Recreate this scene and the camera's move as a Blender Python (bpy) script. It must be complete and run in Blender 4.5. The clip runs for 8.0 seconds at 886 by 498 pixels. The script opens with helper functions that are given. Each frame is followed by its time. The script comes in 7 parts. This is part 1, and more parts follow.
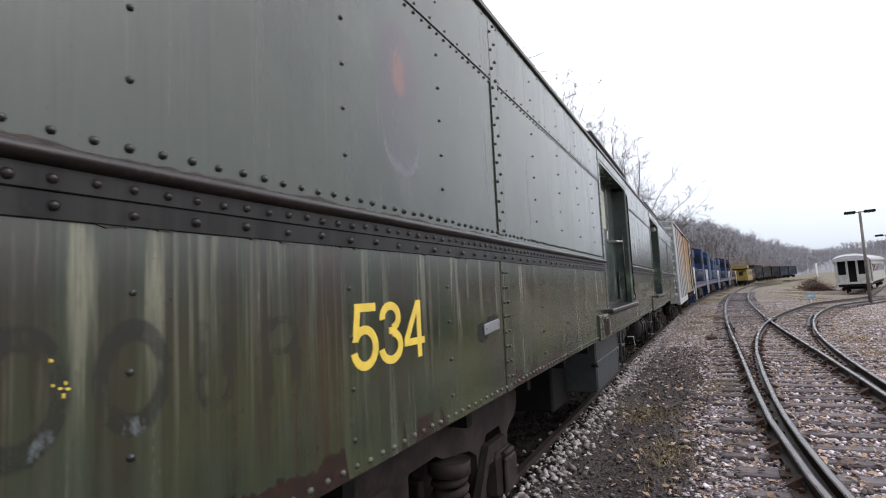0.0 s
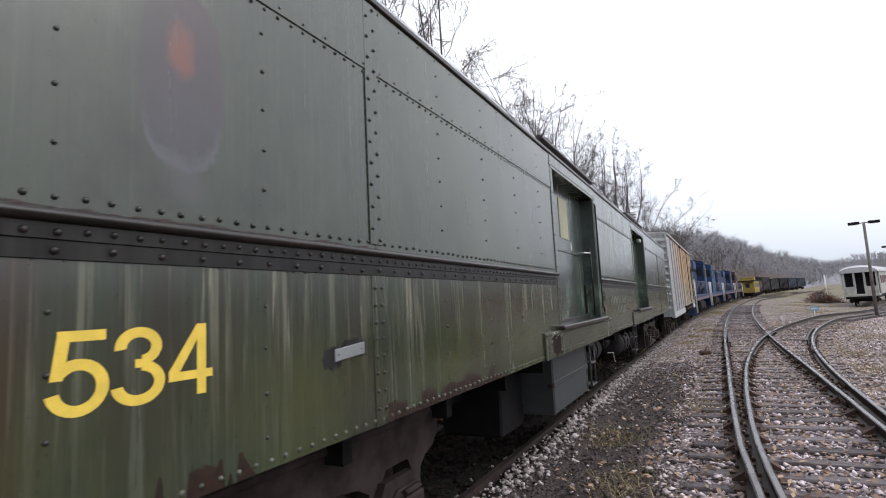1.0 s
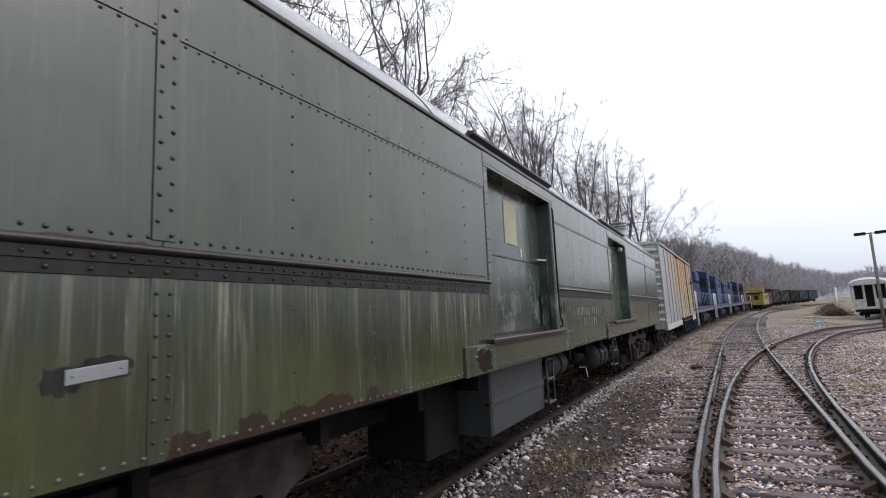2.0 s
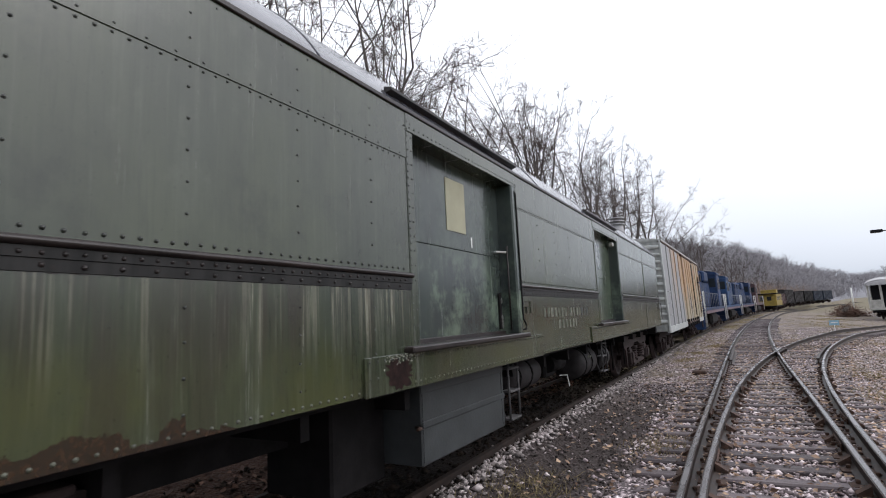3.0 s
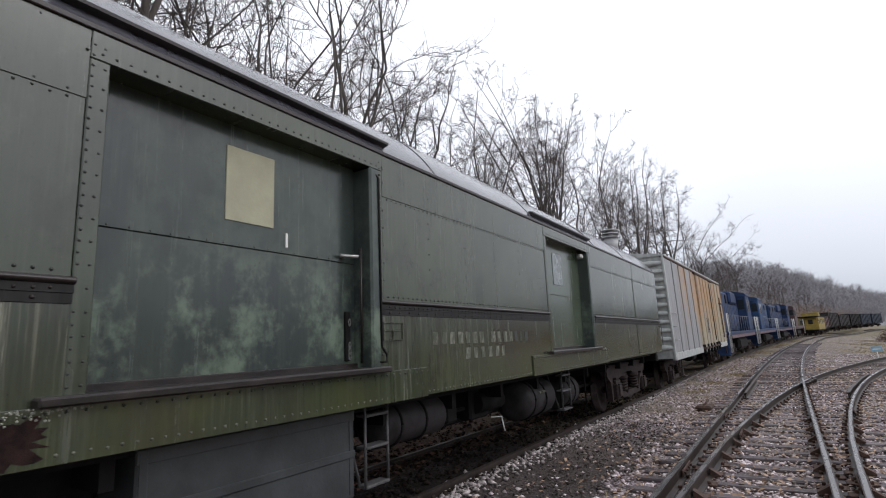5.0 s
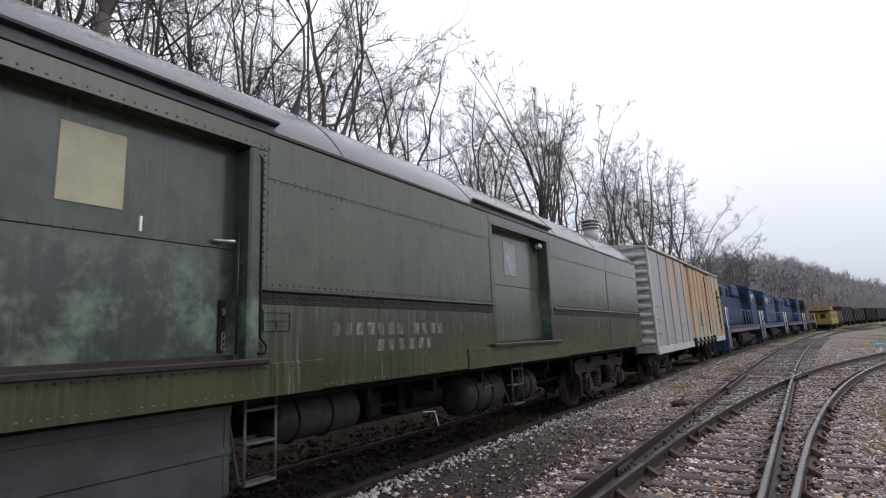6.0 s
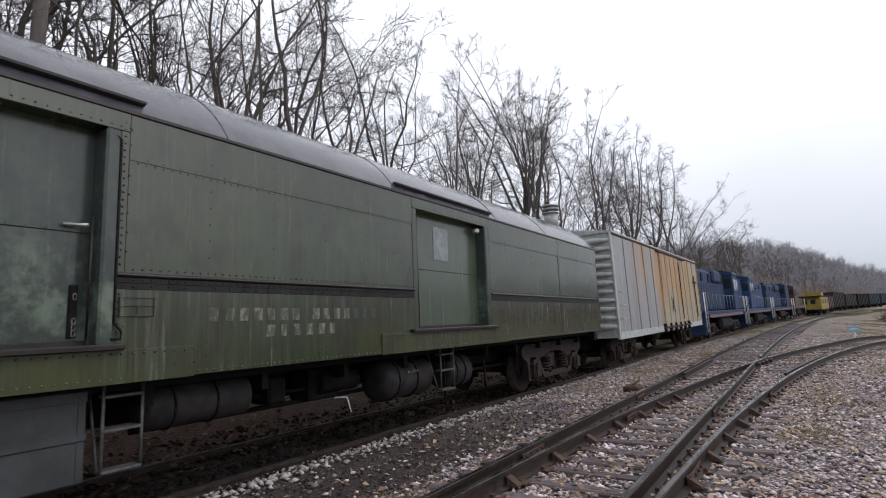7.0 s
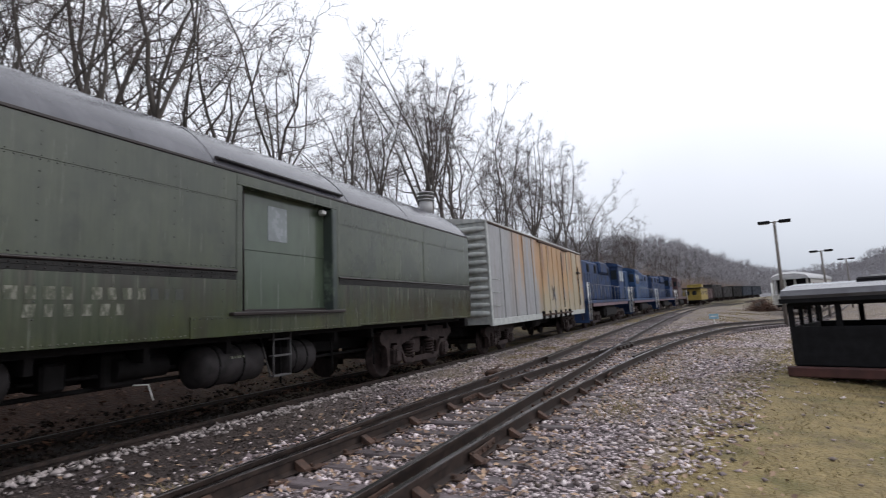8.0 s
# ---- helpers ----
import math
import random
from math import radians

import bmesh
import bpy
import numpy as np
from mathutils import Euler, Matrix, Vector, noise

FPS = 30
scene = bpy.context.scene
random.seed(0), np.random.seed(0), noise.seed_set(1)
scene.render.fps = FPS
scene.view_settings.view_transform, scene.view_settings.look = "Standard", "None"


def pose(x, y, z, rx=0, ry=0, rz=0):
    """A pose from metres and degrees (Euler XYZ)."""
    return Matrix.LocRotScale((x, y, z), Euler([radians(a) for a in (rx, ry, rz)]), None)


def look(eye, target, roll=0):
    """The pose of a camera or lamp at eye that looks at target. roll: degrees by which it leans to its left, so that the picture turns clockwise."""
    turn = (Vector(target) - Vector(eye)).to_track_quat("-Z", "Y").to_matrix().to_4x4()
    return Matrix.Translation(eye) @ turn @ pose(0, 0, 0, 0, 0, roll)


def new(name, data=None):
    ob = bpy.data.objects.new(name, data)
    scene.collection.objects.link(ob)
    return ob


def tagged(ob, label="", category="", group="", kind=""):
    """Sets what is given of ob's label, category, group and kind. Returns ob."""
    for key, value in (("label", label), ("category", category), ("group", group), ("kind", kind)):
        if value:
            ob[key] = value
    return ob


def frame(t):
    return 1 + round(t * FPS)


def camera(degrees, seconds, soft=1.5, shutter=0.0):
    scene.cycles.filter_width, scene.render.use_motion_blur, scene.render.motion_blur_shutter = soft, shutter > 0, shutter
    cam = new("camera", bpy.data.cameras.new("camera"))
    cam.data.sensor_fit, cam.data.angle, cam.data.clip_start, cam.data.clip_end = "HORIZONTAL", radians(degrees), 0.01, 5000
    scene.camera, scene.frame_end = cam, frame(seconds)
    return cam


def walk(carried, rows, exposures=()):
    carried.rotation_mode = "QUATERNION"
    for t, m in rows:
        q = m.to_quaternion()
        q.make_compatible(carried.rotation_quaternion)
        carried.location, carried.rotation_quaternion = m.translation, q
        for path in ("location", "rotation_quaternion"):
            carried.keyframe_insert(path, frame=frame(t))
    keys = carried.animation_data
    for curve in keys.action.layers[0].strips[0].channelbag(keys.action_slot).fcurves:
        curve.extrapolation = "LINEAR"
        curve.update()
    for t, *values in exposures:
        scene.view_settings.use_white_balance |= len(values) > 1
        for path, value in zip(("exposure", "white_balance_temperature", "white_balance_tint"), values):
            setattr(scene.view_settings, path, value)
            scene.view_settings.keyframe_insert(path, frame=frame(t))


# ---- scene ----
cam = camera(79.9, 8.0, 1.05, 0.2)
PATH = [
    (0, (-0.008, -0.064, 1.833), (-0.896, 1.72, 2.004), -3.8),
    (0.5, (0.205, 0.236, 1.754), (-0.693, 2.013, 1.94), -3.9),
    (1, (0.443, 0.592, 1.816), (-0.462, 2.361, 2.036), -3.9),
    (1.5, (0.766, 0.954, 1.749), (-0.144, 2.716, 2.008), -4.0),
    (1.7, (0.866, 1.11, 1.774), (-0.052, 2.868, 2.037), -3.9),
    (2.8, (1.103, 2.443, 1.701), (0.152, 4.182, 1.966), -3.5),
    (3, (1.142, 2.695, 1.715), (0.181, 4.428, 1.988), -3.8),
    (3.5, (1.21, 3.325, 1.697), (0.216, 5.036, 1.985), -3.6),
    (4, (1.371, 3.914, 1.675), (0.361, 5.613, 1.979), -3.6),
    (4.5, (1.551, 4.457, 1.681), (0.51, 6.131, 2.017), -3.4),
    (4.7, (1.631, 4.683, 1.676), (0.589, 6.353, 2.032), -3.3),
    (5.8, (2.332, 5.562, 1.62), (1.254, 7.208, 1.98), -3.7),
    (6, (2.471, 5.764, 1.588), (1.382, 7.407, 1.93), -3.3),
    (6.5, (2.847, 6.155, 1.6), (1.743, 7.794, 1.909), -3.4),
    (7, (3.301, 6.446, 1.53), (2.21, 8.097, 1.818), -3.3),
    (7.5, (3.72, 6.827, 1.458), (2.679, 8.516, 1.707), -3.4),
    (8, (4.244, 7.164, 1.36), (3.419, 8.971, 1.595), -3.4),
]
walk(cam, [(t, look(eye, target, roll)) for t, eye, target, roll in PATH],
     [(0, 0.36, 6300, 12.5), (1.5, 0.26, 6300, 12.5), (3.5, 0.14, 6300, 12.5), (4.5, 0.03, 6300, 12.5), (6, -0.05, 6300, 12.5), (8, -0.1, 6300, 12.5)])

# ---- light ----
world = bpy.data.worlds.new("overcast_sky")
scene.world = world
world.use_nodes = True
wt = world.node_tree
wt.nodes.clear()
w_out = wt.nodes.new("ShaderNodeOutputWorld")
w_bg = wt.nodes.new("ShaderNodeBackground")
w_sky = wt.nodes.new("ShaderNodeTexSky")
w_sky.sky_type = "NISHITA"
w_sky.sun_disc = False
SUN_EL, SUN_ROT = radians(42), radians(70)
w_sky.sun_elevation, w_sky.sun_rotation = SUN_EL, SUN_ROT
w_sky.dust_density, w_sky.air_density = 4.0, 1.0
w_hsv = wt.nodes.new("ShaderNodeHueSaturation")
w_hsv.inputs["Saturation"].default_value = 0.15
w_hsv.inputs["Value"].default_value = 0.06
w_tc = wt.nodes.new("ShaderNodeTexCoord")
w_sep = wt.nodes.new("ShaderNodeSeparateXYZ")
w_ramp = wt.nodes.new("ShaderNodeValToRGB")
w_ramp.color_ramp.elements[0].position = 0.0
w_ramp.color_ramp.elements[0].color = (0.47, 0.52, 0.58, 1)
w_ramp.color_ramp.elements[1].position = 0.85
w_ramp.color_ramp.elements[1].color = (1.12, 1.145, 1.19, 1)
e = w_ramp.color_ramp.elements.new(0.14)
e.color = (0.62, 0.655, 0.71, 1)
e = w_ramp.color_ramp.elements.new(0.30)
e.color = (0.88, 0.91, 0.96, 1)
e = w_ramp.color_ramp.elements.new(0.48)
e.color = (1.08, 1.105, 1.15, 1)
w_noise = wt.nodes.new("ShaderNodeTexNoise")
w_noise.inputs["Scale"].default_value = 2.2
w_noise.inputs["Detail"].default_value = 3
w_mul = wt.nodes.new("ShaderNodeMath")
w_mul.operation = "MULTIPLY_ADD"
w_mul.inputs[1].default_value = 0.16
w_add = wt.nodes.new("ShaderNodeMath")
w_add.operation = "SUBTRACT"
w_add.inputs[1].default_value = 0.08
w_mix = wt.nodes.new("ShaderNodeMix")
w_mix.data_type, w_mix.blend_type = "RGBA", "ADD"
w_mix.inputs[0].default_value = 1.0
wl = wt.links.new
wl(w_tc.outputs["Generated"], w_sep.inputs[0])
wl(w_tc.outputs["Generated"], w_noise.inputs["Vector"])
wl(w_noise.outputs["Fac"], w_mul.inputs[0])
wl(w_sep.outputs["Z"], w_mul.inputs[2])
wl(w_mul.outputs[0], w_add.inputs[0])
wl(w_add.outputs[0], w_ramp.inputs["Fac"])
wl(w_sky.outputs[0], w_hsv.inputs["Color"])
wl(w_ramp.outputs["Color"], w_mix.inputs[6])
wl(w_hsv.outputs["Color"], w_mix.inputs[7])
wl(w_mix.outputs[2], w_bg.inputs["Color"])
w_bg.inputs["Strength"].default_value = 1.0
wl(w_bg.outputs[0], w_out.inputs["Surface"])
sun_data = bpy.data.lights.new("sun", "SUN")
sun_data.energy, sun_data.angle, sun_data.color = 0.5, radians(30), (1.0, 0.97, 0.93)
sun = new("sun", sun_data)
sun.matrix_world = look((40, 20, 40), (0, 5, 0))


# ---- materials ----
class Nodes:
    """A principled material and short calls for its nodes."""

    def __init__(self, name, rough=0.7, metal=0.0, coat=0.0):
        self.m = bpy.data.materials.new(name)
        self.m.use_nodes = True
        self.t = self.m.node_tree
        self.b = self.t.nodes["Principled BSDF"]
        self.b.inputs["Roughness"].default_value = rough
        self.b.inputs["Metallic"].default_value = metal
        self.b.inputs["Coat Weight"].default_value = coat
        self.b.inputs["Coat Roughness"].default_value = 0.15
        tc = self.t.nodes.new("ShaderNodeTexCoord")
        self.co = tc.outputs["Object"]

    def n(self, kind):
        return self.t.nodes.new("ShaderNode" + kind)

    def put(self, sock, v):
        if isinstance(v, bpy.types.NodeSocket):
            self.t.links.new(v, sock)
        elif isinstance(v, (tuple, list)) and len(v) == 3 and sock.type == "RGBA":
            sock.default_value = (*v, 1)
        else:
            sock.default_value = v

    def mapped(self, s=(1, 1, 1), o=(0, 0, 0), co=None):
        n = self.n("Mapping")
        self.put(n.inputs["Vector"], co or self.co)
        n.inputs["Scale"].default_value = s
        n.inputs["Location"].default_value = o
        return n.outputs[0]

    def noise(self, scale, co=None, detail=4, rough=0.55, dist=0.0):
        n = self.n("TexNoise")
        self.put(n.inputs["Vector"], co or self.co)
        n.inputs["Scale"].default_value = scale
        n.inputs["Detail"].default_value = detail
        n.inputs["Roughness"].default_value = rough
        n.inputs["Distortion"].default_value = dist
        return n.outputs["Fac"]

    def vor(self, scale, co=None, feature="F1", out="Distance"):
        n = self.n("TexVoronoi")
        n.feature = feature
        self.put(n.inputs["Vector"], co or self.co)
        n.inputs["Scale"].default_value = scale
        return n.outputs[out]

    def step(self, v, lo, hi):
        n = self.n("MapRange")
        n.interpolation_type = "SMOOTHSTEP"
        self.put(n.inputs["Value"], v)
        n.inputs["From Min"].default_value = lo
        n.inputs["From Max"].default_value = hi
        return n.outputs["Result"]

    def math(self, op, a, b=0.0):
        n = self.n("Math")
        n.operation = op
        self.put(n.inputs[0], a)
        self.put(n.inputs[1], b)
        return n.outputs[0]

    def mix(self, f, a, b, blend="MIX"):
        n = self.n("Mix")
        n.data_type, n.blend_type = "RGBA", blend
        self.put(n.inputs[0], f)
        self.put(n.inputs[6], a)
        self.put(n.inputs[7], b)
        return n.outputs[2]

    def xyz(self, co=None):
        n = self.n("SeparateXYZ")
        self.put(n.inputs[0], co or self.co)
        return n.outputs

    def chance(self):
        return self.n("ObjectInfo").outputs["Random"]

    def island(self):
        return self.n("NewGeometry").outputs["Random Per Island"]

    def place(self):
        return self.n("NewGeometry").outputs["Position"]

    def done(self, colour, rough=None, bump=None, depth=0.01, strength=0.5):
        self.put(self.b.inputs["Base Color"], colour)
        if rough is not None:
            self.put(self.b.inputs["Roughness"], rough)
        if bump is not None:
            n = self.n("Bump")
            n.inputs["Strength"].default_value = strength
            n.inputs["Distance"].default_value = depth
            self.put(n.inputs["Height"], bump)
            self.t.links.new(n.outputs[0], self.b.inputs["Normal"])
        return self.m


def simple(name, c, rough=0.7, metal=0.0, vary=0.35, scale=6.0, depth=0.004, coat=0.0, spec=None):
    """Plain worn surface: two scales of variation and a fine grain."""
    k = Nodes(name, rough, metal, coat)
    k.b.inputs["Specular IOR Level"].default_value = spec if spec is not None else 0.45 if max(c) > 0.04 else 0.12
    a = k.noise(scale, detail=6)
    b = k.noise(scale * 9, detail=3)
    dark = tuple(v * (1 - vary) for v in c)
    light = tuple(min(1, v * (1 + vary * 0.8)) for v in c)
    col = k.mix(k.step(a, 0.3, 0.7), dark, light)
    col = k.mix(k.math("MULTIPLY", b, 0.35), col, dark)
    r = k.math("ADD", k.math("MULTIPLY", a, 0.25), rough - 0.12)
    return k.done(col, r, b, depth, 0.4)


def car_paint(name, base, olive, pale, brown, streaky, stain=False, cloud=0.0, sill=False):
    """Old green coach paint, streaked by rain and rust."""
    k = Nodes(name, 0.4)
    out = k.xyz()
    big = k.noise(0.9, k.mapped((1, 1, 0.6)), 5)
    mid = k.noise(5.0, k.mapped((1, 1, 0.5)), 6)
    s1 = k.noise(1.0, k.mapped((1, 16, 0.7)), 6, 0.65)
    s2 = k.noise(1.0, k.mapped((1, 38, 1.6), (3, 7, 1)), 6, 0.68)
    s3 = k.noise(1.0, k.mapped((1, 8, 0.35), (9, 2, 5)), 5, 0.65)
    speck = k.noise(55, k.mapped((1, 1, 0.7)), 5, 0.7)
    col = k.mix(k.step(big, 0.35, 0.68), base, olive)
    col = k.mix(k.math("MULTIPLY", k.step(mid, 0.42, 0.8), 0.5), col, tuple(v * 0.5 for v in base))
    col = k.mix(k.math("MULTIPLY", k.step(s1, 0.50, 0.72), k.math("MULTIPLY", k.math("ADD", k.math("MULTIPLY", k.step(out["Y"], 0.6, 1.5), 0.6), 0.4), 0.55 * streaky)), col, pale)
    calm = k.math("ADD", k.math("MULTIPLY", k.step(out["Y"], 8.6, 6.4), 0.7), 0.3) if sill else 1.0
    col = k.mix(k.math("MULTIPLY", k.math("MULTIPLY", k.step(s2, 0.54, 0.74), 0.45 * streaky), calm), col, pale)
    col = k.mix(k.math("MULTIPLY", k.step(s2, 0.48, 0.30), 0.6 * streaky), col, tuple(v * 0.4 for v in base))
    if sill:
        run = k.math("MULTIPLY", k.step(s3, 0.44, 0.62), k.step(k.math("ADD", out["Z"], k.math("MULTIPLY", s2, 0.5)), 1.62, 2.1))
        col = k.mix(k.math("MULTIPLY", run, 0.6), col, brown)
        run2 = k.math("MULTIPLY", k.step(s1, 0.56, 0.66), k.step(k.math("ADD", out["Z"], k.math("MULTIPLY", s2, 0.4)), 1.75, 2.12))
        near = k.math("ADD", k.math("MULTIPLY", k.step(out["Y"], 8.4, 6.2), 0.75), 0.25)
        col = k.mix(k.math("MULTIPLY", k.math("MULTIPLY", run2, near), 0.75), col, (0.17, 0.165, 0.115))
        run3 = k.math("MULTIPLY", k.step(k.noise(1.0, k.mapped((1, 30, 0.45), (8, 3, 6)), 6, 0.7), 0.53, 0.63), k.step(k.math("ADD", out["Z"], k.math("MULTIPLY", s3, 0.7)), 1.75, 2.2))
        col = k.mix(k.math("MULTIPLY", k.math("MULTIPLY", run3, near), 0.6), col, (0.14, 0.135, 0.10))
        alg = k.math("MULTIPLY", k.step(k.noise(1.4, k.mapped((1, 1, 0.8), (4, 8, 1)), 6, 0.65), 0.42, 0.66), k.step(out["Z"], 1.85, 1.5))
        col = k.mix(k.math("MULTIPLY", alg, 0.6), col, (0.046, 0.052, 0.017))
        dk = k.step(k.noise(1.7, k.mapped((1, 1.6, 0.5), (14, 8, 1)), 6, 0.65), 0.48, 0.68)
        col = k.mix(k.math("MULTIPLY", dk, 0.65), col, (0.026, 0.024, 0.018))
        # brown wash and the ghosts of older lettering at the car's end
        fine = k.noise(1.0, k.mapped((1, 24, 0.5), (2, 9, 4)), 6, 0.7)
        end = k.math("MULTIPLY", k.step(k.math("ADD", out["Y"], k.math("MULTIPLY", s1, 0.5)), 1.72, 1.3), k.step(k.math("ADD", out["Z"], k.math("MULTIPLY", fine, 0.6)), 1.62, 1.95))
        col = k.mix(k.math("MULTIPLY", k.math("MULTIPLY", end, k.step(fine, 0.42, 0.62)), 0.6), col, (0.021, 0.0155, 0.0115))
        rust = k.math("MULTIPLY", k.step(k.math("ABSOLUTE", k.math("SUBTRACT", out["Y"], 1.14)), 0.20, 0.02), k.step(fine, 0.42, 0.58))
        col = k.mix(k.math("MULTIPLY", rust, 0.55), col, (0.040, 0.019, 0.012))
        wear = k.noise(13, k.mapped((1, 1, 0.6), (1, 5, 2)), 8, 0.7)
        ghost = None
        for cy, cz, ry, rz, lo, hi in ((0.602, 1.692, 0.078, 0.112, 1.40, 1.9), (0.402, 1.688, 0.083, 0.118, 1.40, 1.9), (0.795, 1.66, 0.052, 0.085, 1.40, 1.69), (1.01, 1.735, 0.062, 0.052, 1.68, 1.9)):
            dy = k.math("DIVIDE", k.math("SUBTRACT", out["Y"], cy), ry)
            dz = k.math("DIVIDE", k.math("SUBTRACT", out["Z"], cz), rz)
            d = k.math("SQRT", k.math("ADD", k.math("MULTIPLY", dy, dy), k.math("MULTIPLY", dz, dz)))
            band = k.math("MULTIPLY", k.step(d, 1.06, 0.96), k.step(d, 0.56, 0.68))
            band = k.math("MULTIPLY", band, k.math("MULTIPLY", k.step(out["Z"], lo - 0.02, lo + 0.02), k.step(out["Z"], hi + 0.02, hi - 0.02)))
            ghost = band if ghost is None else k.math("MAXIMUM", ghost, band)
        for y0, y1, z0, z1 in ((0.745, 0.775, 1.66, 1.79), (0.815, 0.845, 1.66, 1.79), (0.945, 0.975, 1.585, 1.785), (1.04, 1.075, 1.585, 1.69)):
            bar = k.math("MULTIPLY", k.math("MULTIPLY", k.step(out["Y"], y0 - 0.008, y0 + 0.006), k.step(out["Y"], y1 + 0.008, y1 - 0.006)), k.math("MULTIPLY", k.step(out["Z"], z0 - 0.01, z0 + 0.01), k.step(out["Z"], z1 + 0.01, z1 - 0.01)))
            ghost = k.math("MAXIMUM", ghost, k.math("MULTIPLY", bar, 0.75))
        col = k.mix(k.math("MULTIPLY", k.math("MULTIPLY", ghost, k.step(wear, 0.34, 0.54)), 0.75), col, (0.0105, 0.0125, 0.0145))
        chalk = k.math("MULTIPLY", k.math("MULTIPLY", ghost, k.step(out["Y"], 0.73, 0.70)), k.math("MULTIPLY", k.step(out["Z"], 1.64, 1.60), k.step(wear, 0.54, 0.64)))
        col = k.mix(k.math("MULTIPLY", chalk, 0.8), col, (0.12, 0.135, 0.15))
        rag = k.math("MULTIPLY", k.noise(1.0, k.mapped((1, 5, 3.5), (5, 3, 2)), 6, 0.7), 0.20)
        blot = k.step(k.noise(1.0, k.mapped((1, 3.2, 0.3), (2, 6, 3)), 3, 0.6), 0.46, 0.5)
        win = k.math("ADD", k.math("MULTIPLY", k.step(out["Y"], 2.0, 1.9), k.math("MAXIMUM", blot, k.step(out["Y"], 1.28, 1.2))), k.math("MULTIPLY", k.step(out["Y"], 2.78, 2.82), k.math("MULTIPLY", k.step(out["Y"], 4.6, 4.2), k.math("MAXIMUM", blot, 0.5))))
        top = k.math("MULTIPLY", win, rag)
        edge = k.math("SUBTRACT", k.math("ADD", top, 1.262), out["Z"])
        col = k.mix(k.math("MULTIPLY", k.step(edge, -0.004, 0.006), 0.95), col, k.mix(k.step(speck, 0.4, 0.65), (0.011, 0.007, 0.007), (0.036, 0.017, 0.011)))
    else:
        col = k.mix(k.math("MULTIPLY", k.step(s3, 0.54, 0.72), 0.75 * streaky), col, brown)
    if stain:
        sm = k.noise(2.3, k.mapped((1, 1, 0.8), (21, 4, 7)), 7, 0.66)
        col = k.mix(k.math("MULTIPLY", k.step(sm, 0.50, 0.74), 0.7), col, tuple(v * 0.42 for v in base))
        col = k.mix(k.math("MULTIPLY", k.step(sm, 0.46, 0.26), 0.35), col, pale)
    if cloud:
        cl = k.noise(3.2, k.mapped((1, 1, 0.9), (2, 2, 2)), 7, 0.68)
        low = k.math("ADD", k.math("MULTIPLY", k.step(out["Z"], 2.5, 2.1), 0.8), 0.2)
        col = k.mix(k.math("MULTIPLY", k.math("MULTIPLY", k.step(cl, 0.43, 0.64), low), cloud), col, pale)
    if stain:
        wob = k.math("MULTIPLY", k.math("SUBTRACT", k.noise(11.0, detail=9, rough=0.65), 0.5), 1.5)
        dy = k.math("DIVIDE", k.math("SUBTRACT", out["Y"], 1.69), 0.15)
        dz = k.math("DIVIDE", k.math("SUBTRACT", out["Z"], 2.60), 0.30)
        d = k.math("ADD", k.math("POWER", k.math("ABSOLUTE", dy), 3.5), k.math("POWER", k.math("ABSOLUTE", dz), 2.6))
        d = k.math("ADD", d, k.math("MULTIPLY", wob, 0.7))
        patch = k.mix(k.step(k.math("ADD", out["Z"], k.math("MULTIPLY", wob, 0.15)), 2.42, 2.72), (0.036, 0.034, 0.041), (0.040, 0.024, 0.029))
        patch = k.mix(k.math("MULTIPLY", k.step(mid, 0.45, 0.7), 0.5), patch, (0.022, 0.019, 0.023))
        rim = k.math("MULTIPLY", k.step(d, 0.55, 0.95), k.step(out["Z"], 2.5, 2.36))
        patch = k.mix(k.math("MULTIPLY", rim, 0.5), patch, (0.085, 0.092, 0.10))
        col = k.mix(k.math("MULTIPLY", k.step(d, 1.12, 0.92), 0.95), col, patch)
        drip = k.math("MULTIPLY", k.step(k.math("ABSOLUTE", k.math("SUBTRACT", out["Y"], 1.70)), 0.085, 0.02), k.math("MULTIPLY", k.step(out["Z"], 2.36, 2.28), k.step(out["Z"], 2.14, 2.24)))
        col = k.mix(k.math("MULTIPLY", drip, 0.45), col, (0.060, 0.056, 0.068))
        dz2 = k.math("DIVIDE", k.math("SUBTRACT", out["Z"], 2.70), 0.12)
        dy2 = k.math("DIVIDE", k.math("SUBTRACT", out["Y"], 1.68), 0.06)
        d2 = k.math("ADD", k.math("ADD", k.math("MULTIPLY", dy2, dy2), k.math("MULTIPLY", dz2, dz2)), wob)
        col = k.mix(k.math("MULTIPLY", k.step(d2, 1.1, 0.1), 0.7), col, (0.15, 0.040, 0.022))
    col = k.mix(k.math("MULTIPLY", k.step(speck, 0.60, 0.72), 0.5), col, tuple(v * 0.3 for v in base))
    r = k.math("ADD", k.math("MULTIPLY", mid, 0.22), 0.06)
    r = k.math("ADD", r, k.math("MULTIPLY", k.step(s1, 0.5, 0.7), 0.12))
    h = k.math("ADD", k.math("MULTIPLY", big, 1.0), k.math("MULTIPLY", speck, 0.05))
    k.b.inputs["Specular IOR Level"].default_value = 0.65 if sill else 0.4 if cloud else 0.58
    return k.done(col, r, h, 0.03, 0.22)


